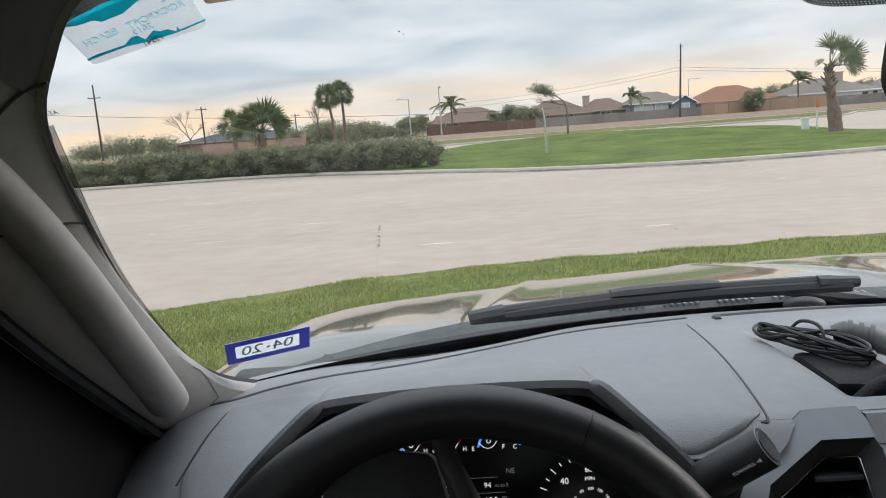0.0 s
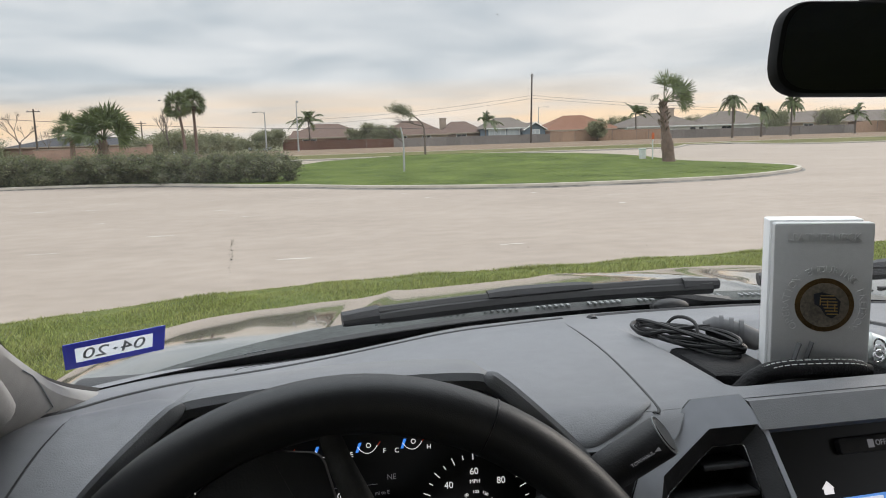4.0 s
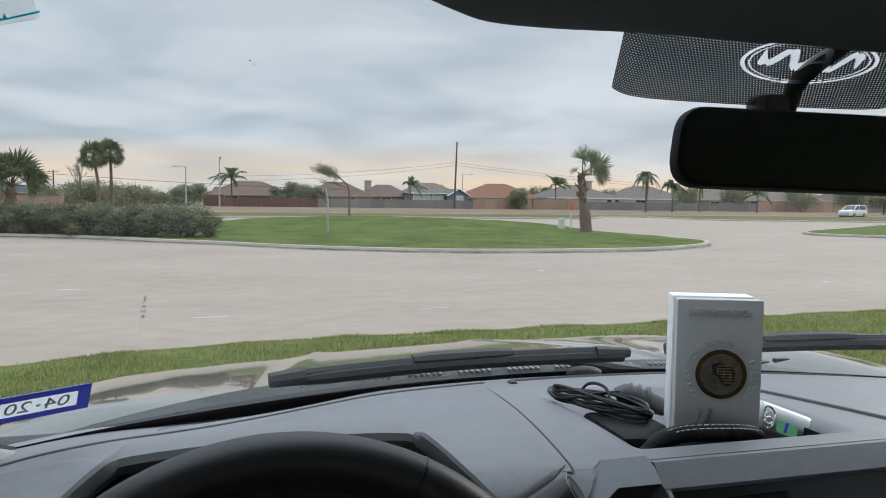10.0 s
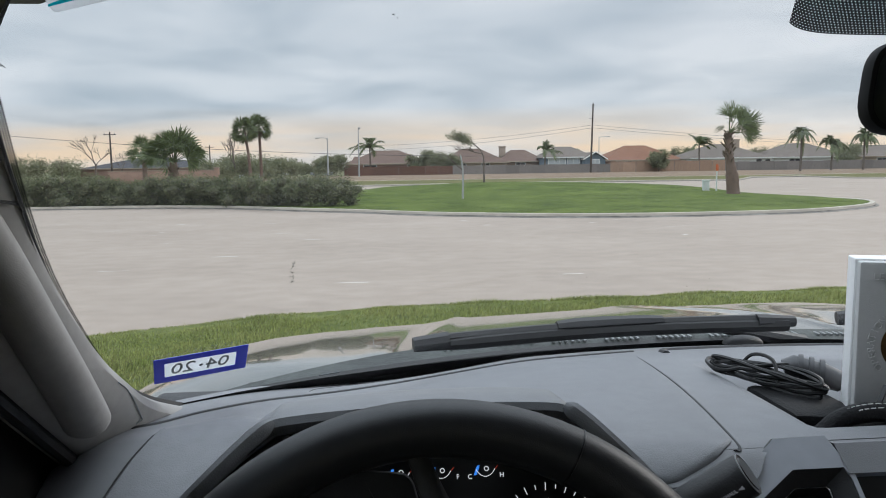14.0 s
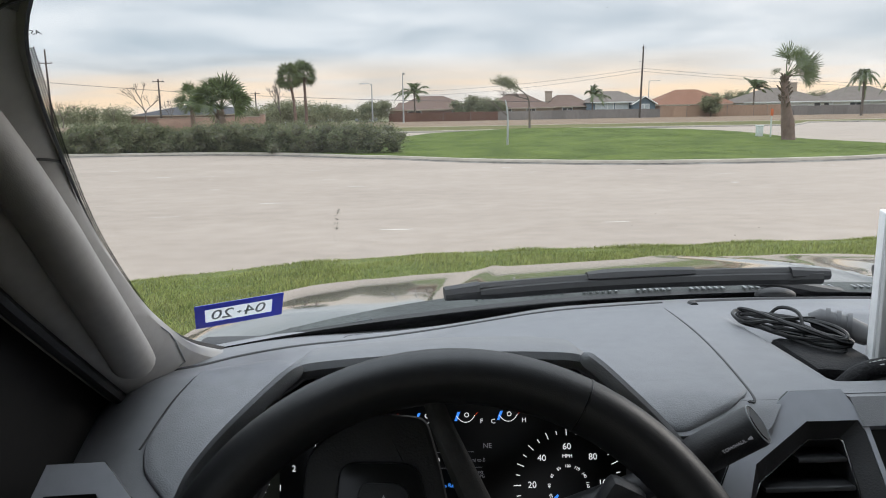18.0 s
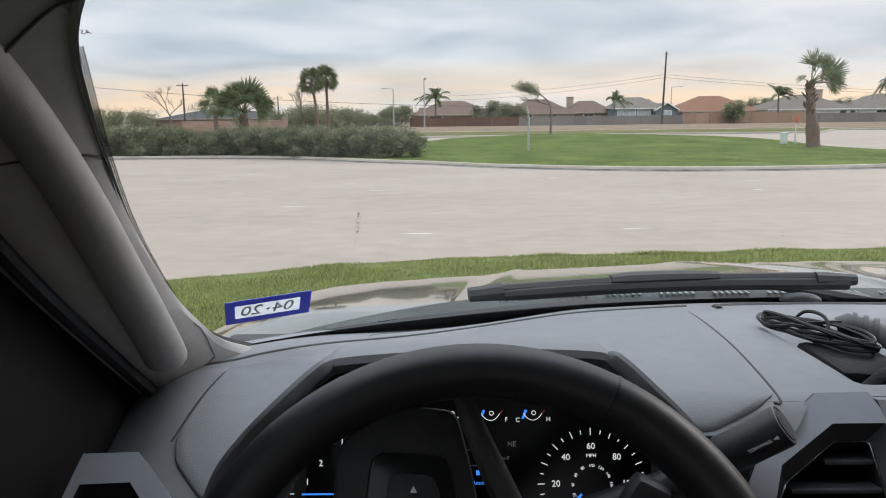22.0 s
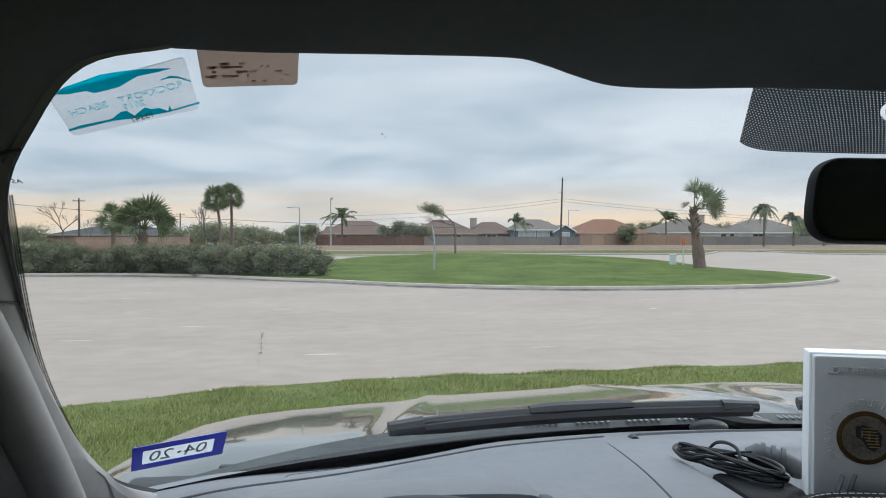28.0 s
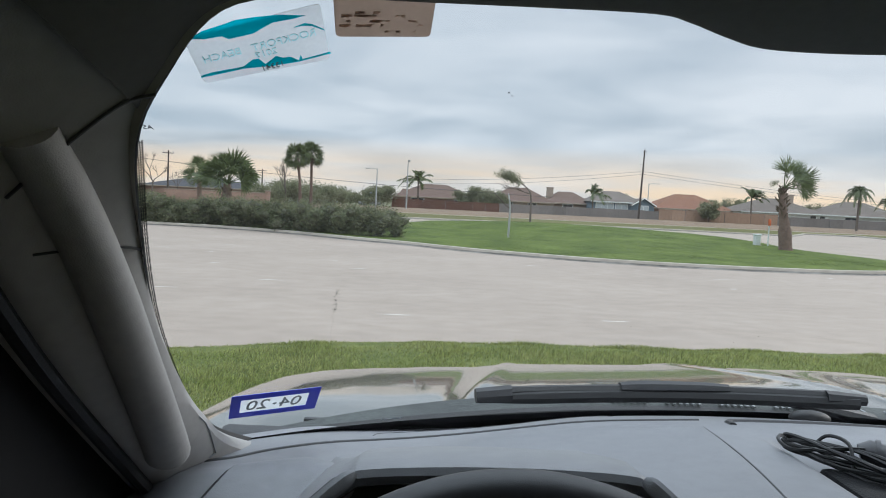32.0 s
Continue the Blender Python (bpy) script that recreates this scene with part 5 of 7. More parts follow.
# black stitched pouch
POUCH = material("pouch_leather", (0.008, 0.008, 0.009), 0.6, spec=0.25, var=0.2, scale=30, bump=0.5, bump_scale=400)
THREAD = material("white_thread", (0.6, 0.6, 0.58), 0.8, var=0.05)
pouch = thing("stitched_pouch", "black leather pouch with white stitching lying in the tray", "pouch", at=(0.47, 0.65, 1.31))
body = spline([(0.396, 0.652, 1.320), (0.405, 0.645, 1.333), (0.417, 0.642, 1.345), (0.439, 0.640, 1.351), (0.478, 0.640, 1.350), (0.512, 0.640, 1.347), (0.530, 0.640, 1.342)], 5)
part("pouch_body", tube(body, [0.007] * 3 + [0.010] * 25 + [0.008] * 3, 12, flat=0.9), POUCH, pouch)
part("pouch_back", box((0.12, 0.030, 0.034), (0.465, 0.643, 1.322), 0.006), POUCH, pouch)
part("pouch_flap", box((0.085, 0.10, 0.028), (0.434, 0.722, 1.323), 0.008, turn=Matrix.Rotation(0.10, 4, "Y")), POUCH, pouch)
# black sheet over the tray's floor and walls paints in its deep shade
lining = []
for i in range(23):
    x = 0.386 + 0.0098 * i
    lining.append([(x, y, dash_z(x, y) - 0.052 * step(0.0, 0.012, in_tray(x, y)) + 0.0018) for y in [0.628 + 0.007 * j for j in range(21)]])
part("tray_shade", grid(lining), POUCH, dashboard, "black sheet that paints in the shade inside the tray")
part("tray_mat", sheet([[(x, y, dash_z(x, y) - 0.0475) for y in (0.640, 0.68, 0.72, 0.76)] for x in (0.397, 0.45, 0.5, 0.55, 0.592)], 0.002), RUBBER, dashboard, "black rubber mat in the tray")
for dz, dy in ((0.0088, -0.003), (0.0062, -0.0070)):
    th = bmesh.new()
    for a, b in zip(body[3:-3:1], body[4:-2:1]):
        merge(th, tube([a + Vector((0, dy, dz)), a.lerp(b, 0.7) + Vector((0, dy, dz))], 0.0006, 4))
    part("stitching", th, THREAD, pouch)
# small clear bottle with a green label, and a key ring
CLEARPL = material("clear_plastic", (0.75, 0.80, 0.80), 0.15, var=0.03)
GREENLAB = material("green_label", (0.16, 0.52, 0.22), 0.4, var=0.1, scale=60)
bottle = thing("travel_bottle", "small clear bottle with a green label in the tray", "bottle", at=(0.575, 0.68, 1.31))
part("bottle_body", tube([(0.562, 0.690, 1.351), (0.566, 0.688, 1.351), (0.612, 0.668, 1.334), (0.618, 0.665, 1.332)], [0.008, 0.015, 0.015, 0.009], 14), CLEARPL, bottle)
part("bottle_label", slab(rounded([(-0.011, -0.012), (0.012, -0.012), (0.012, 0.004), (-0.011, 0.004)], 0.003), 0.0012, basis((0.584, 0.6640, 1.3425), (0.90, -0.38, -0.33), (0.25, 0.55, 0.80))), GREENLAB, bottle, "green and blue printed label")
part("label_stripe", slab([(-0.003, -0.010), (0.000, -0.010), (0.002, 0.003), (-0.001, 0.003)], 0.0014, basis((0.584, 0.6640, 1.3425), (0.90, -0.38, -0.33), (0.25, 0.55, 0.80))), BLUE, bottle)
part("bottle_cap", tube([(0.553, 0.694, 1.354), (0.562, 0.690, 1.351)], [0.008, 0.0085], 12), GREENLAB, bottle)
keys = thing("key_ring", "bunched metal key ring beside the pouch", "keys", at=(0.55, 0.655, 1.35))
for k in range(3):
    part("ring", tube([Vector((0.551 + 0.003 * k, 0.652 + 0.003 * k, 1.352 + 0.004 * k)) + Vector((math.cos(t), 0.3 * math.sin(t) * k, math.sin(t))) * 0.006 for t in [2 * math.pi * j / 14 for j in range(15)]], 0.001, 5), CHROME, keys)


# =================== GROUND AND ROADS ===================
from mathutils.geometry import delaunay_2d_cdt


def structure(ob, label, category="ground"):
    return tagged(ob, label, category, kind="structure")


bm = bmesh.new()
ringv = [[bm.verts.new((r * math.cos(t), 60 + r * math.sin(t), -0.04)) for t in [2 * math.pi * k / 48 for k in range(48)]] for r in (150, 600, 4000)]
for a, b in zip(ringv, ringv[1:]):
    for k in range(48):
        bm.faces.new((a[k], a[(k + 1) % 48], b[(k + 1) % 48], b[k]))
bm.faces.new(ringv[0])
structure(link("ground", bm, FIELD, smooth=False), "open ground with short mixed green and dry grass")


def near_edge(x):
    """Where the grass meets the road: nearly straight, turning back towards the left."""
    bend = max(0.0, 0.2 - x)
    return max(8.17 + 0.075 * x - 0.16 * min(bend, 3.7) ** 1.5 - 0.30 * max(0.0, bend - 3.7), 5.2) + 0.018 * noise.noise((x * 1.7, 0.3, 0.0)) + 0.02 * noise.noise((x * 7.0, 1.3, 0.0))


# concrete carriageway in wide slabs; the joint runs away from the camera
road = structure(new("road"), "pale worn concrete road with one wide joint", "road")


for a, b in ((-150.0, 0.0), (0.0, 150.0)):
    ys = (near_edge(-1) - 0.4, 14, 26.4, 40, 74)
    if a < 0:
        poly = [(-150, 4.0), (-12, near_edge(-12) - 0.35), (-4, near_edge(-4) - 0.35), (-2.4, near_edge(-2.4) - 0.35)] + [(-1.03 - 0.1035 * (y - 8.04) - 0.003, y) for y in ys] + [(-150, 74)]
    else:
        poly = [(-1.03 - 0.1035 * (y - 8.04) + 0.003, y) for y in reversed(ys)] + [(60, near_edge(60) - 0.35), (160, near_edge(160) - 0.35), (160, 74)]
    bm = bmesh.new()
    f = bm.faces.new([bm.verts.new((x, y, 0.0)) for x, y in poly])
    ext = bmesh.ops.extrude_face_region(bm, geom=[f])
    bmesh.ops.translate(bm, vec=(0, 0, -0.15), verts=[g for g in ext["geom"] if isinstance(g, bmesh.types.BMVert)])
    part("concrete_slab", bm, CONCRETE, road, smooth=False)
bm = grid([[(-1.03 - 0.1035 * (y - 8.04) - 0.02, y, -0.003), (-1.03 - 0.1035 * (y - 8.04) + 0.02, y, -0.003)] for y in (7, 15, 25, 40, 60)])
TAR = material("joint_filler", (0.33, 0.275, 0.23), 0.9, var=0.4, scale=3)
part("joint_filler", bm, TAR, road)
WEED = material("joint_weed", (0.06, 0.055, 0.035), 0.9, var=0.3, scale=8, island=0.4)
rng = random.Random(11)
bm = bmesh.new()
for k in range(64):
    y = rng.choice((rng.gauss(12.5, 0.10), rng.gauss(12.0, 0.08), rng.gauss(11.3, 0.08), rng.gauss(10.9, 0.06), rng.gauss(10.4, 0.08), rng.uniform(9.3, 12.6)))
    x = -1.03 - 0.1035 * (y - 8.04) + rng.gauss(0, 0.018)
    h, a = rng.uniform(0.003, 0.016), rng.uniform(0, 6.3)
    d = Vector((math.cos(a), math.sin(a), 0)) * rng.uniform(0.006, 0.015)
    bm.faces.new([bm.verts.new(Vector((x, y, 0)) - d), bm.verts.new(Vector((x, y, 0)) + d), bm.verts.new((x + rng.gauss(0, 0.02), y, h))])
tagged(link("joint_weeds", bm, WEED, smooth=False), "dark dry weeds growing in the road joint", "weeds", kind="stuff")
# small litter and chipped stones on the concrete
bm = bmesh.new()
for k in range(55):
    x, y = rng.uniform(-6, 16), 9.0 + abs(rng.gauss(0, 5.0))
    s = rng.uniform(0.006, 0.018)
    bmesh.ops.create_cone(bm, cap_ends=True, segments=5, radius1=s, radius2=s * 0.5, depth=s * 0.6, matrix=Matrix.Translation((x, y, s * 0.25)) @ Matrix.Rotation(rng.uniform(0, 6), 4, "Z"))
tagged(link("loose_gravel", bm, TAR, smooth=False), "scattered small dark stones and litter on the concrete", "gravel", kind="stuff")
# pale scrapes on the concrete
SCRAPE = material("pale_scrape", (0.60, 0.55, 0.49), 0.9, var=0.12, scale=5)
SMUDGE = material("dark_smudge", (0.29, 0.255, 0.215), 0.9, var=0.12, scale=5)
for mat, count, name in ((SCRAPE, 34, "scrape"), (SMUDGE, 7, "smudge")):
    bm = bmesh.new()
    for k in range(count):
        x, y = rng.uniform(-12, 12), rng.uniform(10, 24)
        w, d = rng.uniform(0.06, 0.26), rng.uniform(0.012, 0.045)
        vs = [bm.verts.new((x + w * math.cos(t) * (1 + 0.25 * rng.uniform(-1, 1)), y + d * math.sin(t) * (1 + 0.5 * rng.uniform(-1, 1)) + 0.04 * w * math.cos(t), 0.004)) for t in [2 * math.pi * j / 14 for j in range(14)]]
        bm.faces.new(vs)
    part(name, bm, mat, road, "thin scuff on the concrete", smooth=False)


def inside(p, poly):
    c = False
    for (x1, y1), (x2, y2) in zip(poly, poly[1:] + poly[:1]):
        if (y1 > p[1]) != (y2 > p[1]) and p[0] < (x2 - x1) * (p[1] - y1) / (y2 - y1) + x1:
            c = not c
    return c


def smooth_outline(points, k=5):
    pts = [Vector((x, y, 0)) for x, y in points]
    n = len(pts)
    out = []
    for i in range(n):
        a, b, c, d = pts[i - 1], pts[i], pts[(i + 1) % n], pts[(i + 2) % n]
        for j in range(k):
            t = j / k
            q = 0.5 * (2 * b + (c - a) * t + (2 * a - 5 * b + 4 * c - d) * t * t + (3 * b - a - 3 * c + d) * t ** 3)
            out.append((q.x, q.y))
    return out


def lawn(name, outline, height, pitch, label, mat, kerb=True, window=None):
    """A raised lawn within an outline, with a concrete kerb round it."""
    xs, ys = [p[0] for p in outline], [p[1] for p in outline]
    x0, x1, y0, y1 = max(min(xs), -60), min(max(xs), 90), min(ys), max(ys)
    pts = [Vector(p) for p in outline]
    edges = [(i, (i + 1) % len(outline)) for i in range(len(outline))]
    y = y0 + pitch / 2
    while y < y1:
        x = x0 + pitch / 2
        while x < x1:
            if inside((x, y), outline):
                pts.append(Vector((x + random.uniform(-0.2, 0.2) * pitch, y + random.uniform(-0.2, 0.2) * pitch)))
            x += pitch
        y += pitch
    vs, es, fs = delaunay_2d_cdt(pts, edges, [], 1, 1e-4)[:3]
    bm = bmesh.new()
    bv = [bm.verts.new((v.x, v.y, height(v.x, v.y))) for v in vs]
    for f in fs:
        bm.faces.new([bv[i] for i in f])
    ob = structure(link(name, bm, mat), label, "lawn")
    if kerb:
        n = len(outline)
        rows, foot = [], []
        for i in range(n):
            a, b, c = (Vector(outline[j % n]) for j in (i - 1, i, i + 1))
            t = (c - a).normalized()
            nrm = Vector((t.y, -t.x))
            q = lambda o, z: (b.x + nrm.x * o, b.y + nrm.y * o, z)
            rows.append([q(-0.10, 0.02), q(-0.10, 0.125), q(0.02, 0.135), q(0.06, 0.12), q(0.08, 0.02), q(0.085, -0.05)])
            foot.append([q(0.06, 0.052 + 0.02 * noise.noise((b.x * 0.6, b.y * 0.6, 5))), q(0.088, 0.045), q(0.10, 0.016), q(0.19 + 0.05 * noise.noise((b.x * 0.8, b.y * 0.8, 2)), 0.010), q(0.20, -0.03)])
        rows.append(rows[0])
        foot.append(foot[0])
        part("kerb", grid(rows), KERB, ob, "pale poured concrete kerb")
        part("gutter_dirt", grid(foot), GUTTER, ob, "dark silt lying along the foot of the kerb")
    return ob


def berm(x, y):
    rim = 0.11
    return rim + 0.50 * math.exp(-((x - 7.5) / 9.5) ** 2 - ((y - 43) / 9.5) ** 2) + 0.03 * noise.noise((x * 0.3, y * 0.3, 0))


ISLE = smooth_outline([(-140, 40), (-70, 35.5), (-30, 32.6), (-18, 32.0), (-12, 31.7), (-9, 31.4), (-5.6, 29.8), (-2.6, 27.3), (-0.9, 26.1), (0.9, 24.4), (2.2, 23.4), (5.4, 21.8), (8.2, 21.35), (10.6, 21.4), (12.8, 21.75), (14.5, 22.5), (16.4, 23.8), (17.7, 25.3), (18.3, 26.8), (18.2, 28.6), (17.5, 31), (17.1, 33.5), (17.4, 37), (18.1, 44), (18.8, 54), (17, 59), (11, 60.6), (6, 57.5), (2.2, 51), (0.2, 45.5), (-1.5, 42.2), (-8, 41), (-20, 41), (-60, 43), (-140, 47)], 4)
lawn("lawn_island", ISLE, berm, 1.6, "bright green mown grass island on a low mound", LAWN)
RIGHT = smooth_outline([(29.7, 33.5), (29.6, 31.6), (31.0, 29.8), (34, 28.6), (40, 27.4), (60, 25), (120, 22), (150, 40), (120, 62), (70, 59), (50, 48), (40, 41.2), (32, 36)], 4)
lawn("lawn_corner", RIGHT, lambda x, y: 0.11 + 0.02 * noise.noise((x * 0.2, y * 0.2, 5)), 3.0, "green roadside lawn across the side road", LAWN)
FAR = [(-140, 62), (-60, 62), (-20, 62), (0, 62.5), (13, 65), (24.5, 64.4), (29, 64), (31.5, 63.4), (34, 67), (38, 73.5), (44.5, 75.5), (43.2, 67), (43.2, 64), (46, 61), (51, 60), (60, 57.5), (100, 54), (200, 50), (200, 82), (100, 84), (20, 82), (-140, 82)]
lawn("lawn_far_verge", FAR, lambda x, y: 0.10 + 0.02 * noise.noise((x * 0.1, y * 0.1, 9)), 5.0, "olive roadside strip of half-dry grass beyond the far road", VERGE_DRY)
bm = bmesh.new()
bm.faces.new([bm.verts.new(p) for p in ((-140, 81.5, 0.09), (200, 81.5, 0.09), (200, 135, 0.15), (-140, 135, 0.15))])
structure(link("dry_field", bm, DRY, smooth=False), "strip of dry tan grass before the fences", "field")
# near verge, under and before the truck
rows = []
for i in range(481):
    x = -30 + i * 0.15
    e = near_edge(x)
    rows.append([(x, y, 0.026 + 0.02 * noise.noise((x * 0.7, y * 0.9, 2)) if k < 9 else -0.02) for k, y in enumerate([-30, -12, -5, 1, e * 0.4, e * 0.6, e * 0.75, e * 0.88, e - 0.06, e + 0.03])])
structure(link("verge", grid(rows), VERGE), "rough green roadside grass verge", "grass")


def blades(name, count, place, hmin, hmax, width, mat, label, seed, lean=0.5):
    """Many single grass blades in one mesh."""
    rng = random.Random(seed)
    verts, faces = [], []
    for k in range(count):
        x, y, z, s = place(rng)
        h = rng.uniform(hmin, hmax) * s
        a = rng.uniform(0, 2 * math.pi)
        dx, dy = math.cos(a) * width * 0.5, math.sin(a) * width * 0.5
        lx, ly = rng.gauss(0.15, lean) * h, rng.gauss(0, lean) * h
        i = len(verts)
        verts += [(x - dx, y - dy, z), (x + dx, y + dy, z), (x + dx * 0.7 + lx * 0.45, y + dy * 0.7 + ly * 0.45, z + h * 0.6), (x - dx * 0.7 + lx * 0.45, y - dy * 0.7 + ly * 0.45, z + h * 0.6), (x + lx, y + ly, z + h)]
        faces += [(i, i + 1, i + 2, i + 3), (i + 3, i + 2, i + 4)]
    me = bpy.data.meshes.new(name)
    me.from_pydata(verts, [], faces)
    me.materials.append(mat)
    return tagged(new(name, me), label, "grass", kind="stuff")


def verge_spot(rng):
    x = rng.uniform(-4.5, 10.5)
    y = rng.uniform(min(4.4, near_edge(x) - 1.8), near_edge(x) + 0.02) if rng.random() > 0.14 else near_edge(x) + rng.gauss(-0.02, 0.035)
    clump = 0.55 + 0.9 * max(0, noise.noise((x * 1.3, y * 1.6, 4)) + 0.35)
    edge = 0.9 if near_edge(x) - y < 0.35 else 1.0
    return x, y, 0.022 * min(1.0, max(0.0, (near_edge(x) - y) / 0.4)), clump * edge


blades("verge_blades", 150000, verge_spot, 0.022, 0.070, 0.009, BLADE, "blades of rough roadside grass", 21)


def isle_spot(rng):
    while True:
        x, y = rng.uniform(-3, 18.5), rng.uniform(21, 46)
        if rng.random() < (25.0 / (y + 4)) ** 2 and inside((x, y), ISLE):
            return x, y, berm(x, y) - 0.01, 0.7 + 0.5 * max(0, noise.noise((x * 0.8, y * 0.8, 7)) + 0.4)


blades("lawn_blades", 40000, isle_spot, 0.010, 0.022, 0.03, BLADE_FAR, "short blades of the mown island lawn", 22)

# =================== PLANTS ===================
def leaf_cloud(count, spot, size, seed):
    """Many small leaf quads at the places that spot gives."""
    rng = random.Random(seed)
    verts, faces = [], []
    for k in range(count):
        p = Vector(spot(rng))
        s = size * rng.uniform(0.6, 1.4)
        a = Vector((rng.gauss(0, 1), rng.gauss(0, 1), rng.gauss(0, 0.8))).normalized()
        b = a.orthogonal().normalized()
        b = Matrix.Rotation(rng.uniform(0, 6.3), 3, a) @ b
        i = len(verts)
        verts += [p - a * s, p + b * s * 0.45, p + a * s, p - b * s * 0.45]
        faces += [(i, i + 1, i + 2, i + 3)]
    bm = bmesh.new()
    bv = [bm.verts.new(v) for v in verts]
    for f in faces:
        bm.faces.new([bv[i] for i in f])
    return bm


# solid lumps inside each shrub, coloured dark for the shade between its leaves
HEDGECORE = material("hedge_shaded_core", (0.09, 0.09, 0.055), 0.95, var=0.3, scale=4, bump=0.8, bump_scale=20)
shrubs = []
for v in range(3):
    sh = thing("hedge_shrub", "dull green clipped hedge shrub along the kerb", "shrub", "hedge along the kerb")
    lobes = [(Vector((-0.9 + 0.13 * k + random.uniform(-0.05, 0.05), random.uniform(-0.42, 0.42), random.choice((0.30, 0.45, 0.62, 0.80, 0.90, 1.0)) + random.uniform(-0.08, 0.08))), random.uniform(0.20, 0.42)) for k in range(18)]

    def spot(rng, lobes=lobes):
        c, r = rng.choice(lobes)
        d = Vector((rng.gauss(0, 1), rng.gauss(0, 1), rng.gauss(0, 1))).normalized()
        p = c + d * r * rng.choice((rng.uniform(0.75, 1.15), rng.uniform(0.9, 1.5)))
        p.z = max(p.z, 0.05)
        return p

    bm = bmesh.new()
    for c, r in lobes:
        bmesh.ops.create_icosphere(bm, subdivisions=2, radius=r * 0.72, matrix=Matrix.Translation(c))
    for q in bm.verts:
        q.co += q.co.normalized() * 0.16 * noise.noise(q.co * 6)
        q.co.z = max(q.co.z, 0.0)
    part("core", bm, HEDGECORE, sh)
    part("leaves", leaf_cloud(6800, spot, 0.043, 30 + v), LEAF, sh, smooth=False)
    tw = bmesh.new()
    for k in range(60):
        c, r = random.choice(lobes)
        d = Vector((random.gauss(0, 0.7), random.gauss(0, 0.7), 1)).normalized()
        tube([c, c + d * r * random.uniform(1.15, 1.75)], [0.007, 0.003], 4, bm=tw)
    part("twigs", tw, TWIG, sh)
    shrubs.append(sh)
rng = random.Random(8)
x = -22.5
first = [True, True, True]
while x < -2.2:
    yk = float(np.interp(x, [-30, -18, -12, -9, -5.6, -2.6, -0.9], [32.8, 32.2, 31.9, 31.6, 30.1, 27.9, 27.0]))
    k = rng.randrange(3)
    m = Matrix.Translation((x, yk + 0.75, 0.06)) @ Matrix.Rotation(rng.choice((0, math.pi)) + rng.uniform(-0.25, 0.25), 4, "Z") @ Matrix.Diagonal((*[rng.uniform(0.95, 1.15)] * 2, rng.uniform(0.84, 1.02), 1))
    if first[k]:
        shrubs[k].matrix_basis = m
        first[k] = False
    else:
        o = copy_thing(shrubs[k], Matrix.Identity(4))
        o.matrix_basis = m
    x += rng.uniform(0.82, 1.0)


def fan_frond(length, n, spread, droop, rng, wind=Vector((0, 0, 0))):
    """One fan leaf on a stalk along +x: blades joined near the hub, split and hanging at their ends."""
    bm = bmesh.new()
    stalk = length * 0.50
    tip = Vector((stalk, 0, 0))
    tube([(0, 0, 0), tip * 0.5 + Vector((0, 0, 0.02)), tip], [0.024, 0.018, 0.014], 4, bm=bm)
    cup = rng.uniform(0.05, 0.30)
    gap = radians(2 * spread / (n - 1))
    for k in range(n):
        a = radians(-spread) + gap * k + rng.gauss(0, 0.03)
        L = length * 0.56 * (0.70 + 0.30 * math.cos(a * 0.75)) * rng.uniform(0.88, 1.08)
        d = Vector((math.cos(a), math.sin(a), cup * abs(math.sin(a))))
        s = Vector((-math.sin(a), math.cos(a), 0))
        w = L * 0.55 * math.tan(gap / 2) * 1.05
        fold = 0.012 * L * (1 if k % 2 else -1)
        p1 = tip + d * L * 0.55 + Vector((0, 0, fold))
        hang = droop * L * rng.uniform(0.5, 1.5)
        p2 = tip + d * L * 0.84 + Vector((0, 0, -hang * 0.35))
        p3 = tip + d * L * 0.97 + Vector((0, 0, -hang))
        v = [bm.verts.new(q) for q in (tip, p1 - s * w, p1 + s * w, p2 - s * w * 0.45, p2 + s * w * 0.45, p3)]
        bm.faces.new((v[0], v[1], v[2]))
        bm.faces.new((v[1], v[3], v[4], v[2]))
        bm.faces.new((v[3], v[5], v[4]))
    return bm


def palm_trunk(points, radii, seed, rings=26):
    rng = random.Random(seed)
    line = spline(points, 6)
    n = len(line)
    rad = [np.interp(i / (n - 1), [k / (len(radii) - 1) for k in range(len(radii))], radii) * (1 + 0.08 * rng.uniform(-1, 1)) for i in range(n)]
    return tube(line, [float(r) for r in rad], 12)


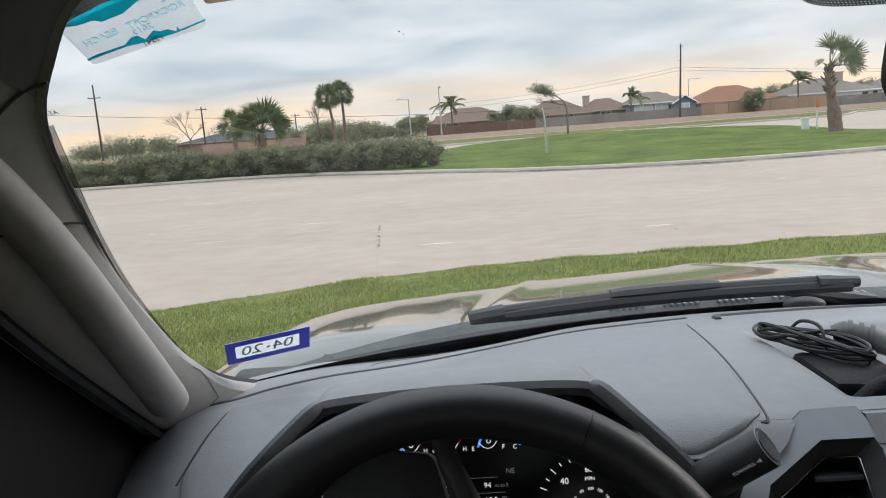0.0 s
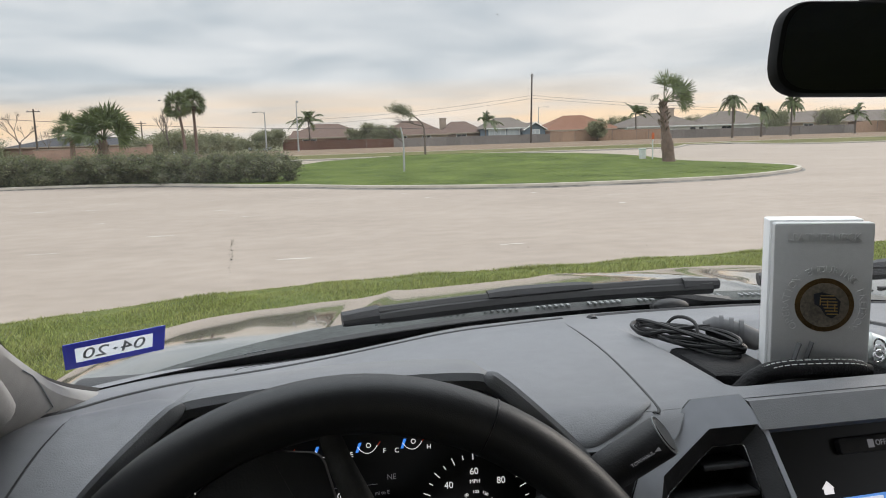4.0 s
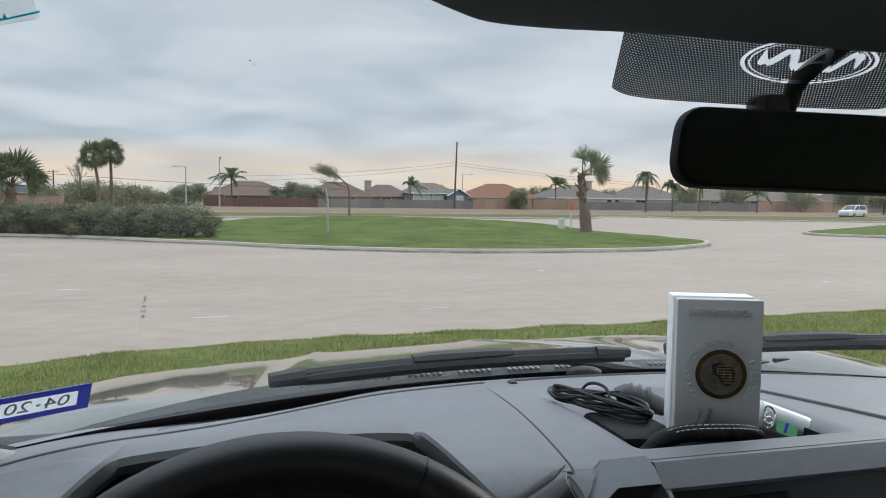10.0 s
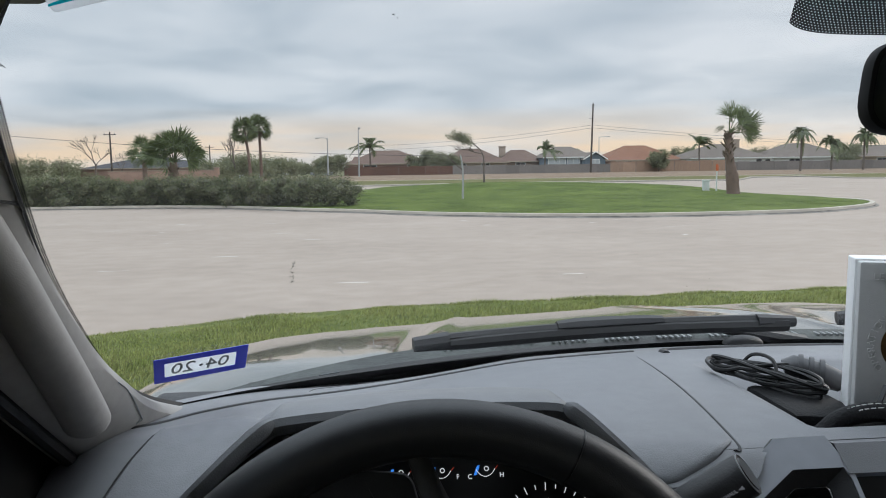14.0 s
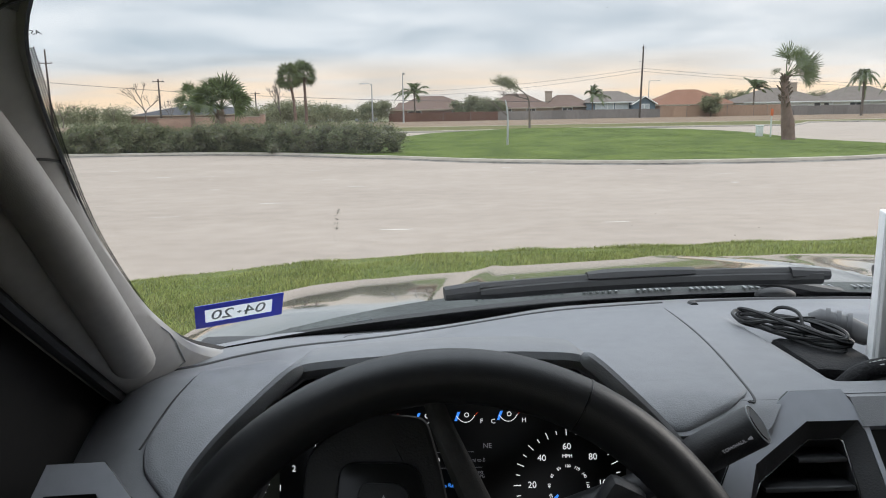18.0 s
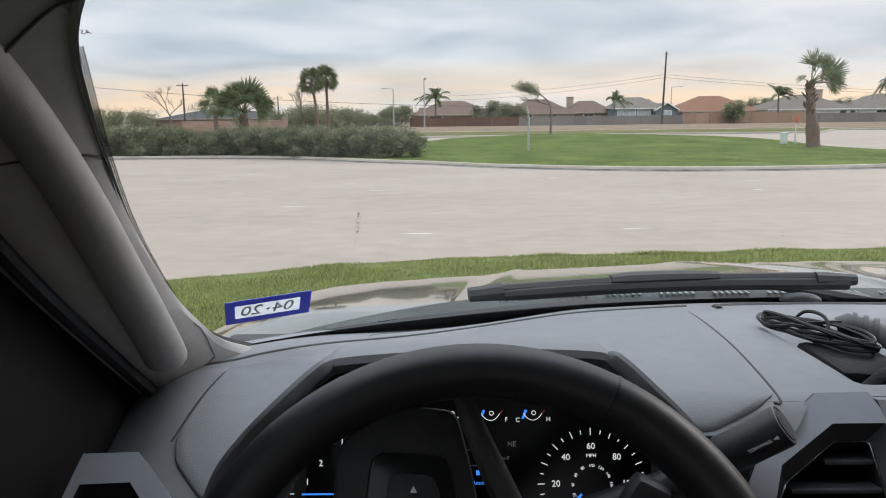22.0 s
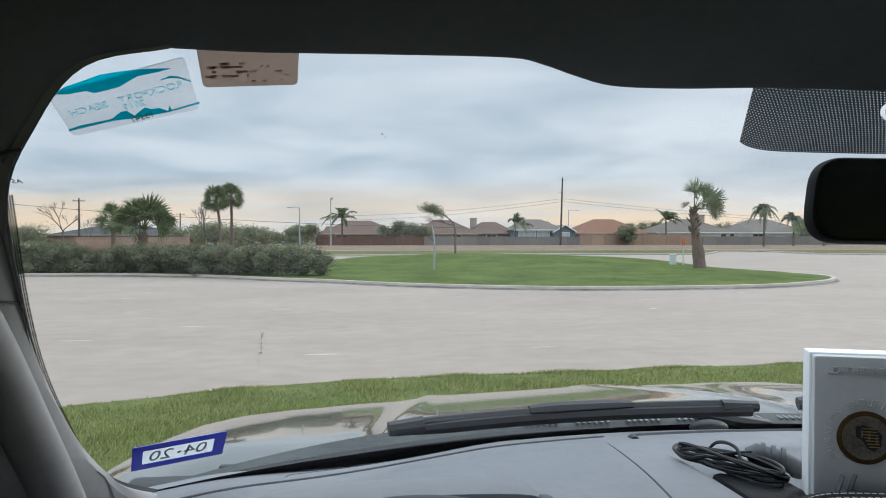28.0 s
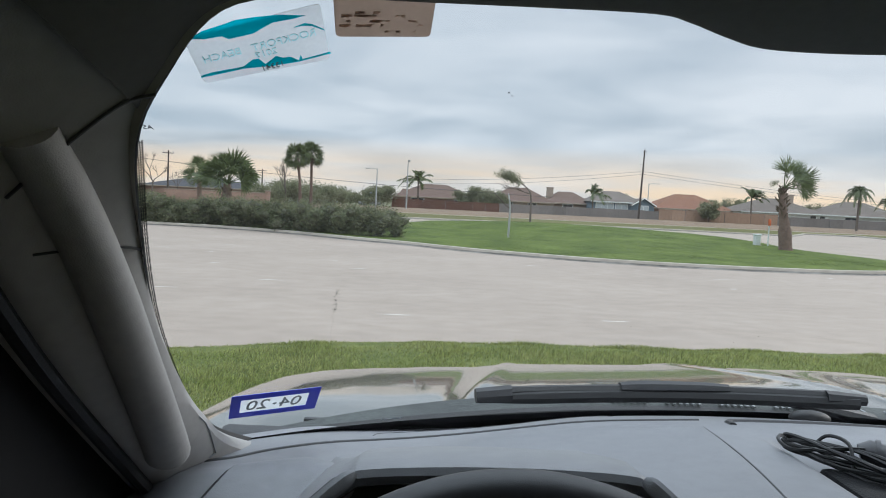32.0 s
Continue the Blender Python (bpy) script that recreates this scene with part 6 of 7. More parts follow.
def fan_palm(name, label, at, points, radii, crown_r, count, seed, wind=0.0, skirt=0, boots=0, low=-15, high=86, aims=(), blades=25):
    rng = random.Random(seed)
    p = thing(name, label, "palm tree")
    part("trunk", palm_trunk(points, radii, seed), BARK, p, "rough brown trunk")
    top = Vector(points[-1])
    for k in range(boots):
        t = rng.uniform(0.45, 1.0)
        line = spline(points, 6)
        c = line[int(t * (len(line) - 1))]
        r = float(np.interp(t, [0, 1], [radii[0], radii[-1]]))
        a = rng.uniform(0, 6.3)
        d = Vector((math.cos(a), math.sin(a), 0))
        part("frond_stub", tube([c + d * r * 0.8, c + d * (r + rng.uniform(0.05, 0.16)) + Vector((0, 0, rng.uniform(0.08, 0.22)))], [0.045, 0.02], 4), DEADFROND, p)
    if aims:
        count = len(aims)
    for k in range(count + skirt):
        dead = k >= count
        a = k * 2.399 + rng.uniform(-0.3, 0.3)
        u = rng.random()
        el = radians(low + (high - low) * u) if not dead else radians(rng.uniform(-86, -58))
        d = Vector((math.cos(a) * math.cos(el), math.sin(a) * math.cos(el), math.sin(el)))
        size, roll = 1.0, rng.gauss(0, 1.1)
        if aims and not dead:
            ax_, ay_, az_, size, roll = aims[k]
            d = Vector((ax_, ay_, az_)).normalized()
        elif wind:
            d = (d + Vector((wind, 0, 0.05))).normalized()
            if d.x < -0.25 and rng.random() < 0.75:
                continue
        side = Vector((0, 0, 1)).cross(d).normalized() if abs(d.z) < 0.98 else Vector((0, 1, 0))
        m = Matrix((d, side, d.cross(side))).transposed().to_4x4() @ Matrix.Rotation(roll, 4, "X")
        m.translation = top - d * (0.25 * crown_r if dead else 0.0)
        bm = fan_frond(crown_r * rng.uniform(0.88, 1.08) * size * (0.75 if dead else 1), blades, (78 if aims else 92) if not dead else 35, 0.62 if aims else 0.36, rng)
        bmesh.ops.transform(bm, matrix=m, verts=bm.verts)
        for v in bm.verts:
            rr = (v.co - top)
            v.co.z -= 0.05 * (rr.x ** 2 + rr.y ** 2) / crown_r
            v.co.x += wind * 0.22 * rr.length ** 2 / crown_r
        part("dead_frond" if dead else "frond", bm, DEADFROND if dead else FROND, p, smooth=False)
    p.location = at
    return p


fan_palm("fan_palm", "stout young fan palm with a brown fibrous trunk behind the hedge", (-9.9, 36.5, 0.1), [(0, 0, 0), (0, 0, 0.7), (0.02, 0, 1.3), (0.03, 0, 1.85)], [0.42, 0.34, 0.25, 0.17], 1.75, 30, 41, boots=10, low=4, high=74)
# the wind has pressed this crown into a few fans that point away from it
BLOWN = [(-0.05, 0.1, 1.0, 0.98, 1.45), (0.22, -0.2, 1.0, 1.0, 1.75), (0.12, 0.4, 0.9, 0.92, 1.2), (0.55, 0.15, 0.72, 1.0, 1.5), (0.75, -0.25, 0.55, 1.0, 1.7), (0.95, 0.1, 0.28, 1.0, 1.5), (0.9, 0.35, 0.10, 0.95, 1.3), (1.0, -0.2, 0.02, 0.9, 1.6), (-0.85, 0.1, 0.42, 0.55, 0.5), (0.5, -0.5, 0.7, 0.85, 1.1), (0.65, 0.5, 0.45, 0.9, 1.9)]
fan_palm("fan_palm", "wind-blown fan palm with a stout ringed trunk on the lawn", (15.95, 32.4, 0.15), [(0, 0, 0), (-0.10, 0, 0.9), (-0.24, 0, 1.7), (-0.33, 0, 2.35), (-0.28, 0, 2.75)], [0.31, 0.26, 0.18, 0.13, 0.11], 1.42, 11, 42, wind=0.8, boots=54, aims=BLOWN, blades=31)
for k, (x, top_x, h) in enumerate(((-15.45, -0.55, 6.0), (-14.5, -0.10, 6.45))):
    fan_palm("tall_fan_palm", "tall slender fan palm with a shaggy dry skirt", (x, 90 + 2 * k, 0), [(0, 0, 0), (top_x * 0.3, 0, h * 0.55), (top_x, 0, h)], [0.22, 0.16, 0.15], 1.8, 44, 50 + k, skirt=22, low=-48, high=80, blades=17)
fan_palm("fan_palm", "smaller fan palm behind the stout one", (-12.75, 41.5, 0.1), [(0, 0, 0), (0, 0, 1.5), (0.0, 0, 2.35)], [0.16, 0.13, 0.11], 1.05, 22, 47, low=-40)


def feather_palm(label, at, height, reach, count, seed, wind=0.0, sag=0.6):
    rng = random.Random(seed)
    p = thing("feather_palm", label, "palm tree")
    part("trunk", palm_trunk([(0, 0, 0), (0.05, 0, height * 0.5), (0.0, 0, height)], [0.20, 0.15, 0.13], seed), TWIG, p)
    for k in range(count):
        a = k * 2.399 + rng.uniform(-0.3, 0.3)
        el = radians(rng.uniform(8, 80))
        d = Vector((math.cos(a) * math.cos(el) + wind * 0.7, math.sin(a) * math.cos(el), math.sin(el))).normalized()
        flat = Vector((d.x, d.y, 0)).normalized()
        L = reach * rng.uniform(0.75, 1.25)
        droop = sag * rng.uniform(0.5, 1.4)
        line = [Vector((0, 0, height)) + d * L * t + Vector((0, 0, -L * droop * t ** 2.6)) for t in [j / 8 for j in range(9)]]
        bm = tube(line, [0.05, 0.045, 0.04, 0.034, 0.03, 0.024, 0.018, 0.012, 0.006], 4)
        for j in range(64):
            t = 0.12 + 0.86 * j / 64
            i = int(t * 8)
            q = line[i].lerp(line[min(i + 1, 8)], t * 8 - i)
            along = (line[min(i + 1, 8)] - line[i]).normalized()
            side = Vector((-flat.y, flat.x, 0)) * (1 if j % 2 else -1)
            l = L * 0.24 * math.sin(math.pi * (0.18 + 0.74 * t)) * rng.uniform(0.7, 1.2)
            e1 = q + side * l * 0.8 + along * l * 0.8 + Vector((wind * l * 0.5, 0, -l * rng.uniform(0.1, 0.6)))
            vs = [bm.verts.new(z) for z in (q - along * 0.10, q + along * 0.12, e1)]
            bm.faces.new(vs)
        part("frond", bm, FROND, p, smooth=False)
    p.location = at
    return p


def leafy_tree(name, label, at, height, crown, seed, leaves=2600, leaf=0.16, mat=None, lean=(0, 0), squash=0.7):
    rng = random.Random(seed)
    t = thing(name, label, "tree")
    trunk_top = Vector((lean[0] * 0.6, lean[1] * 0.6, height * 0.45))
    bm = tube(spline([(0, 0, 0), trunk_top * 0.5 + Vector((0.05, 0, 0)), trunk_top], 4), [0.03 * height] * 2 + [0.022 * height] * 7, 7)
    lobes = []
    for k in range(11):
        a = k * 2.399
        c = Vector((lean[0] + math.cos(a) * crown * 0.75 * rng.uniform(0.3, 1), lean[1] + math.sin(a) * crown * 0.75 * rng.uniform(0.3, 1), height * rng.uniform(0.35, 0.9)))
        lobes.append((c, crown * rng.uniform(0.28, 0.48)))
        tube(spline([trunk_top, trunk_top.lerp(c, 0.5) + Vector((0, 0, 0.1)), c], 3), [0.016 * height, 0.013 * height, 0.011 * height, 0.009 * height, 0.007 * height, 0.005 * height, 0.003 * height], 5, bm=bm)
    part("trunk", bm, TWIG, t)

    def spot(r):
        c, q = r.choice(lobes)
        d = Vector((r.gauss(0, 1), r.gauss(0, 1), r.gauss(0, squash)))
        return c + d * q * 0.55

    part("crown", leaf_cloud(leaves, spot, leaf, seed + 1), mat or TREELEAF, t, smooth=False)
    t.location = at
    return t


def bare_tree(label, at, height, seed, spread=0.5, lean=0.0, depth=5, leaves=0):
    rng = random.Random(seed)
    t = thing("bare_tree", label, "tree")
    bm = bmesh.new()
    tips = []

    def limb(p, d, L, r, n):
        q = p + d * L
        mid = p.lerp(q, 0.5) + Vector((rng.gauss(0, 0.05), rng.gauss(0, 0.05), 0)) * L
        tube([p, mid, q], [r, r * 0.85, r * 0.7], 5 if n > 2 else 3, bm=bm)
        if n == 0:
            tips.append(q)
            return
        for k in range(3 if n > 1 else 4):
            e = (d + Vector((rng.gauss(lean, spread), rng.gauss(0, spread), rng.gauss(0.1, spread * 0.5)))).normalized()
            limb(p.lerp(q, rng.uniform(0.7, 1.0)), e, L * rng.uniform(0.6, 0.8), r * 0.6, n - 1)

    limb(Vector((0, 0, 0)), Vector((0.03, 0, 1)), height * 0.32, height * 0.016, depth - 1)
    part("branches", bm, TWIG, t)
    if leaves:
        part("leaves", leaf_cloud(leaves, lambda r: r.choice(tips) + Vector((r.gauss(0, 0.15), r.gauss(0, 0.15), r.gauss(0, 0.12))), 0.09, seed), TREELEAF, t, smooth=False)
    t.location = at
    return t


def polar(bearing, dist):
    return (dist * math.sin(radians(bearing)), dist * math.cos(radians(bearing)), 0.0)


feather_palm("feather palm leaning over the garden fence", polar(-0.8, 133), 5.0, 3.4, 20, 61)
feather_palm("wind-blown feather palm beside the blue house", polar(12.6, 140), 4.2, 3.2, 16, 62, wind=0.5)
feather_palm("feather palm among the garden roofs", polar(23.8, 150), 5.0, 3.1, 18, 63, wind=0.4)
feather_palm("slim feather palm with a dense head by the fence", polar(30.5, 128), 5.9, 2.3, 28, 64, sag=1.1)
feather_palm("feather palm with a drooping head by the fence", polar(32.4, 135), 4.2, 3.0, 18, 65, sag=0.9)
feather_palm("slim feather palm with a dense head by the fence", polar(34.3, 140), 5.6, 2.4, 26, 67, sag=1.1)
feather_palm("feather palm among the garden roofs", polar(38.2, 150), 3.4, 3.0, 16, 66)


# =================== HOUSES, FENCES, POLES ===================
ROOFS = {k: material("shingles_" + k, c, 0.9, spec=0.1, var=0.14, scale=0.8, bump=0.5, bump_scale=6, stretch=(1, 1, 3)) for k, c in dict(brown=(0.155, 0.108, 0.088), red=(0.235, 0.125, 0.085), grey=(0.175, 0.150, 0.130), dark=(0.085, 0.085, 0.09)).items()}
WALLS = {k: material("wall_" + k, c, 0.85, var=0.08, scale=0.7) for k, c in dict(brick=(0.30, 0.19, 0.15), tan=(0.36, 0.29, 0.23), blue=(0.13, 0.17, 0.21), white=(0.62, 0.61, 0.58), brown=(0.22, 0.16, 0.12)).items()}
TRIMW = material("white_house_trim", (0.7, 0.7, 0.68), 0.6, var=0.05, scale=2)
DARKGLASS = material("dark_window_pane", (0.03, 0.035, 0.04), 0.08, var=0.2, scale=1)
PALEBLIND = material("window_with_blinds", (0.42, 0.45, 0.47), 0.3, var=0.15, scale=3)


def house(label, x0, x1, y, depth, eave, peak, roof, wall, windows=(), pane=None, chimney=None, ridge=0.4, gable=None):
    """A one-storey house seen from the road: hipped roof with a short ridge, fascia, windows in the front wall."""
    h = thing("house", label, "house", at=((x0 + x1) / 2, y, 0))
    w = x1 - x0
    part("wall", box((w - 0.9, depth - 0.9, eave), ((x0 + x1) / 2, y + depth / 2, eave / 2), 0.02), WALLS[wall], h)
    bm = bmesh.new()
    a = [bm.verts.new(p) for p in ((x0, y, eave), (x1, y, eave), (x1, y + depth, eave), (x0, y + depth, eave))]
    inset = w * (1 - ridge) / 2
    b = [bm.verts.new((x0 + inset, y + depth / 2, peak)), bm.verts.new((x1 - inset, y + depth / 2, peak))]
    for f in ((a[0], a[1], b[1], b[0]), (a[1], a[2], b[1]), (a[2], a[3], b[0], b[1]), (a[3], a[0], b[0]), (a[3], a[2], a[1], a[0])):
        bm.faces.new(f)
    part("roof", bm, ROOFS[roof], h, smooth=False)
    part("fascia", box((w + 0.1, 0.06, 0.22), ((x0 + x1) / 2, y - 0.02, eave - 0.02), 0.01), TRIMW if wall in ("blue", "white") else WALLS["tan"], h)
    for wx, ww, wz, wh in windows:
        win = part("window", box((ww + 0.24, 0.08, wh + 0.24), (wx, y + 0.43, wz), 0.02), TRIMW, h, "white framed window")
        n = max(1, round(ww / 1.0))
        for k in range(n):
            part("pane", box((ww / n - 0.08, 0.04, wh - 0.06), (wx - ww / 2 + ww / n * (k + 0.5), y + 0.385, wz)), pane or DARKGLASS, win)
    if chimney:
        part("chimney", box((1.3, 1.2, 2.6), (chimney[0], y + depth * 0.4, chimney[1] - 1.3), 0.03), WALLS["tan"], h)
        part("chimney_cap", box((1.5, 1.4, 0.2), (chimney[0], y + depth * 0.4, chimney[1] + 0.1), 0.03), WALLS["tan"], h)
    if gable:
        g0, g1, gp = gable
        bm = bmesh.new()
        f0 = [bm.verts.new(p) for p in ((g0, y - 2.2, eave - 0.5), (g1, y - 2.2, eave - 0.5), ((g0 + g1) / 2, y - 2.2, gp))]
        f1 = [bm.verts.new((v.co.x, y + depth * 0.45, v.co.z)) for v in f0]
        for f in ((f0[0], f0[2], f1[2], f1[0]), (f0[2], f0[1], f1[1], f1[2])):
            bm.faces.new(f)
        part("gable_roof", bm, ROOFS[roof], h, smooth=False)
        bm = bmesh.new()
        q = [bm.verts.new(p) for p in ((g0 + 0.35, y - 1.8, 0), (g1 - 0.35, y - 1.8, 0), (g1 - 0.35, y - 1.8, eave - 0.45), ((g0 + g1) / 2, y - 1.8, gp - 0.15), (g0 + 0.35, y - 1.8, eave - 0.45))]
        bm.faces.new(q)
        ext = bmesh.ops.extrude_face_region(bm, geom=bm.faces[:])
        bmesh.ops.translate(bm, vec=(0, 1.8, 0), verts=[e for e in ext["geom"] if isinstance(e, bmesh.types.BMVert)])
        part("gable_wall", bm, WALLS[wall], h, smooth=False)
        for sx in (0, 1):
            part("barge_board", tube([((g0, g1)[sx], y - 2.25, eave - 0.5), ((g0 + g1) / 2, y - 2.25, gp)], 0.11, 4), TRIMW, h)
        win = part("window", box((2.0, 0.08, 1.5), ((g0 + g1) / 2, y - 1.83, 1.9), 0.02), TRIMW, h, "white framed window")
        for k in (-1, 1):
            part("pane", box((0.8, 0.04, 1.25), ((g0 + g1) / 2 + 0.46 * k, y - 1.88, 1.9)), pane or DARKGLASS, win)
    return h


house("brown-roofed brick house behind the fence", -7.2, 9.9, 142, 13, 2.2, 4.9, "brown", "brick", [(-2.0, 2.4, 1.75, 0.5), (6.0, 1.6, 1.75, 0.5)], ridge=0.27)
house("brown-roofed house with a low garden window", 11.4, 25.2, 144, 12, 2.25, 5.1, "brown", "tan", [(15.5, 2.2, 1.85, 0.5), (20.5, 1.6, 1.85, 0.5)], ridge=0.25)
house("brown-roofed house with a pale chimney", 24.4, 34.6, 152, 13, 2.4, 4.9, "brown", "brown", [(29, 2.0, 1.9, 0.5)], chimney=(25.9, 5.5), ridge=0.3)
house("blue house with white trim and wide windows", 32.4, 43.4, 146, 13, 3.05, 5.35, "grey", "blue", [(35.2, 3.4, 2.2, 1.1), (38.6, 2.4, 2.2, 1.1)], PALEBLIND, ridge=0.3, gable=(39.9, 44.8, 4.05))
house("orange-brown roofed house behind the fence", 45.2, 62.0, 147, 13, 2.35, 5.45, "red", "brick", [(50, 4.5, 1.9, 0.5), (57, 2.0, 1.9, 0.5)], ridge=0.26)
house("grey-roofed house with white end wall", 60.8, 78.2, 142, 13, 2.5, 5.4, "grey", "white", [(75.2, 1.2, 1.8, 0.9), (77.0, 1.0, 1.8, 0.9), (65, 1.2, 1.9, 0.5)], ridge=0.2, chimney=(72.5, 6.1))
house("grey-roofed house with a patio", 80.0, 97.5, 146, 13, 2.5, 5.5, "grey", "white", [(85, 2.4, 1.8, 0.9)], ridge=0.25)
house("low grey-roofed house behind the fence", 98.0, 114.0, 146, 13, 2.5, 5.0, "grey", "tan", [(104, 2.2, 1.7, 0.9)], ridge=0.5)
house("low grey-roofed house behind the fence", 115.0, 134.0, 144, 13, 2.5, 4.9, "grey", "brown", [(122, 2.2, 1.7, 0.9)], ridge=0.5)
house("low brown-roofed house behind the fence", 136.0, 156.0, 146, 13, 2.5, 4.9, "brown", "tan", [(144, 2.2, 1.7, 0.9)], ridge=0.5)
house("dark-roofed house behind a brick garden wall", -59.0, -33.5, 150, 13, 2.0, 4.1, "dark", "brick", ridge=0.25)
house("small far house at the street end", -9.5, -5.2, 230, 10, 2.6, 5.0, "brown", "tan", ridge=0.4)

# garden fences of upright boards
BOARDS = {k: material("fence_boards_" + k, c, 0.9, spec=0.15, var=0.2, scale=1.5, stretch=(6, 1, 0.6), bump=0.4, bump_scale=12, rand=0.14) for k, c in dict(brown=(0.155, 0.085, 0.062), grey=(0.215, 0.195, 0.18), tan=(0.36, 0.245, 0.175)).items()}


def panel_mesh(mat):
    bm = bmesh.new()
    for k in range(16):
        merge(bm, box((0.143, 0.02, 1.78 + 0.02 * (k % 3)), (-1.125 + 0.15 * k, 0, 0.93)))
    for z in (0.4, 1.45):
        merge(bm, box((2.4, 0.05, 0.09), (0, 0.04, z)))
    me = bpy.data.meshes.new("fence_panel")
    bm.to_mesh(me)
    bm.free()
    me.materials.append(mat)
    return me


PANELS = {k: panel_mesh(m) for k, m in BOARDS.items()}
post_me = bpy.data.meshes.new("fence_post")
tmp = box((0.1, 0.1, 1.76), (0, 0.05, 0.88), 0.01)
tmp.to_mesh(post_me)
tmp.free()
post_me.materials.append(BOARDS["grey"])
for col, x0, x1, tall, lab in (("brown", -6.4, 12.8, 0.86, "red-brown board fence"), ("grey", 12.8, 41.6, 0.86, "weathered grey board fence"), ("tan", 41.6, 63.2, 1.06, "new tan board fence"), ("grey", 63.2, 104.0, 0.90, "weathered grey board fence"), ("tan", 104.0, 130.4, 1.18, "tan board fence"), ("grey", 130.4, 159.2, 1.18, "weathered grey board fence")):
    fe = thing("garden_fence", lab + " along the dry field", "fence", at=((x0 + x1) / 2, 132, 0.12))
    x = x0 + 1.2
    while x < x1:
        for me, nm, dx in ((PANELS[col], "fence_panel", 0), (post_me, "fence_post", -1.2)):
            o = new(nm, me)
            o.parent = fe
            o.matrix_parent_inverse = world_of(fe).inverted()
            o.location = (x + dx, 132 + 0.1 * math.sin(x), 0.12)
            o.scale = (1, 1, tall * (1 + 0.02 * math.sin(3.7 * x)))
        x += 2.4
# brick garden wall on the left
BRICKW = material("garden_brick", (0.33, 0.215, 0.165), 0.9, var=0.2, scale=1.2, bump=0.5, bump_scale=14)
gw = thing("garden_wall", "long low brick garden wall with end pier", "wall", at=(-24, 84, 0))
part("wall_face", box((11.4, 0.25, 1.5), (-24.0, 84, 0.75), 0.02), BRICKW, gw)
part("coping", box((11.5, 0.33, 0.08), (-24.0, 84, 1.54), 0.02), WALLS["tan"], gw)
part("pier", box((0.5, 0.5, 1.75), (-18.1, 84, 0.875), 0.03), BRICKW, gw)
part("pier_cap", box((0.65, 0.65, 0.12), (-18.1, 84, 1.80), 0.03), WALLS["tan"], gw)


def utility_pole(label, at, height, arms=0, lean=0.0, drop=0.5):
    p = thing("utility_pole", label, "pole")
    part("post", tube([(0, 0, 0), (lean * 0.5, 0, height * 0.5), (lean, 0, height)], [0.19, 0.16, 0.12], 10), POLEWOOD, p)
    for k in range(arms):
        part("cross_arm", box((2.2, 0.12, 0.14), (lean, -0.12, height - drop - 0.8 * k), 0.01), POLEWOOD, p)
    for sx in (-1, 1):
        part("insulator", tube([(lean + sx * (0.9 if arms else 0.25), -0.12, height - drop + 0.05), (lean + sx * (0.9 if arms else 0.25), -0.12, height - drop + 0.35)], [0.06, 0.05], 6), GALV, p)
    if not arms:
        part("bracket", box((0.7, 0.1, 0.1), (lean - 0.35, 0, height - 2.6), 0.01), GALV, p)
        part("cap", tube([(lean, 0, height), (lean, 0, height + 0.35)], [0.05, 0.04], 6), GALV, p)
    p.location = at
    return p


px, py, _ = polar(16.05, 136)
utility_pole("tall dark wooden utility pole by the fence", (px, py, 0.1), 12.25, lean=0.35)
lx, ly, _ = polar(-19.25, 150)
utility_pole("wooden utility pole with a crossarm", (lx, ly, 0), 8.7, arms=1)
ux, uy, _ = polar(-12.6, 190)
utility_pole("distant wooden utility pole with a crossarm", (ux, uy, 0), 7.5, arms=1)
ux, uy, _ = polar(-26.2, 140)
utility_pole("wooden utility pole with a crossarm", (ux, uy, 0), 12.9, arms=1, drop=2.2)


def lamp_post(label, at, height, arm):
    p = thing("street_lamp", label, "street lamp")
    part("column", tube([(0, 0, 0), (0, 0, height * 0.6), (0, 0, height)], [0.13, 0.10, 0.07], 8), GALV, p)
    if arm:
        part("arm", tube(spline([(0, 0, height - 0.3), (arm * 0.25, 0, height), (arm, 0, height + 0.05)], 4), 0.05, 6), GALV, p)
        part("lamp_head", box((0.75, 0.25, 0.14), (arm, 0, height), 0.04), GALV, p)
    else:
        part("floodlight", box((0.4, 0.4, 0.3), (0.15, 0, height + 0.1), 0.05), GALV, p)
    p.location = at
    return p


lamp_post("grey street lamp with a long arm", polar(-4.0, 118), 6.25, -1.5)
lamp_post("tall slim grey lamp column", polar(-1.65, 118), 7.6, 0)
lamp_post("grey street lamp behind the blue house", polar(16.65, 178), 8.0, 2.2)

# overhead wires
def wire(label, a, b, sag, r=0.022):
    a, b = Vector(a), Vector(b)
    pts = [a.lerp(b, k / 24) - Vector((0, 0, sag * 4 * (k / 24) * (1 - k / 24))) for k in range(25)]
    tagged(link("overhead_wire", tube(pts, r, 4), WIRE), label, "wire")


P1, P2 = (px + 0.3, py, 8.6), (px + 0.3, py, 8.1)
wire("thin overhead wire between poles", P1, (-6.0, 175, 6.6), 0.8)
wire("thin overhead wire between poles", P2, (-6.0, 175, 5.6), 0.9)
wire("thin overhead wire between poles", P1, (140, 165, 5.0), 1.0)
wire("thin overhead wire between poles", P2, (140, 165, 4.4), 1.0)
wire("long sagging overhead wire over the street", (-75.0, 125, 9.0), (20.0, 118, 3.1), 1.2, 0.03)

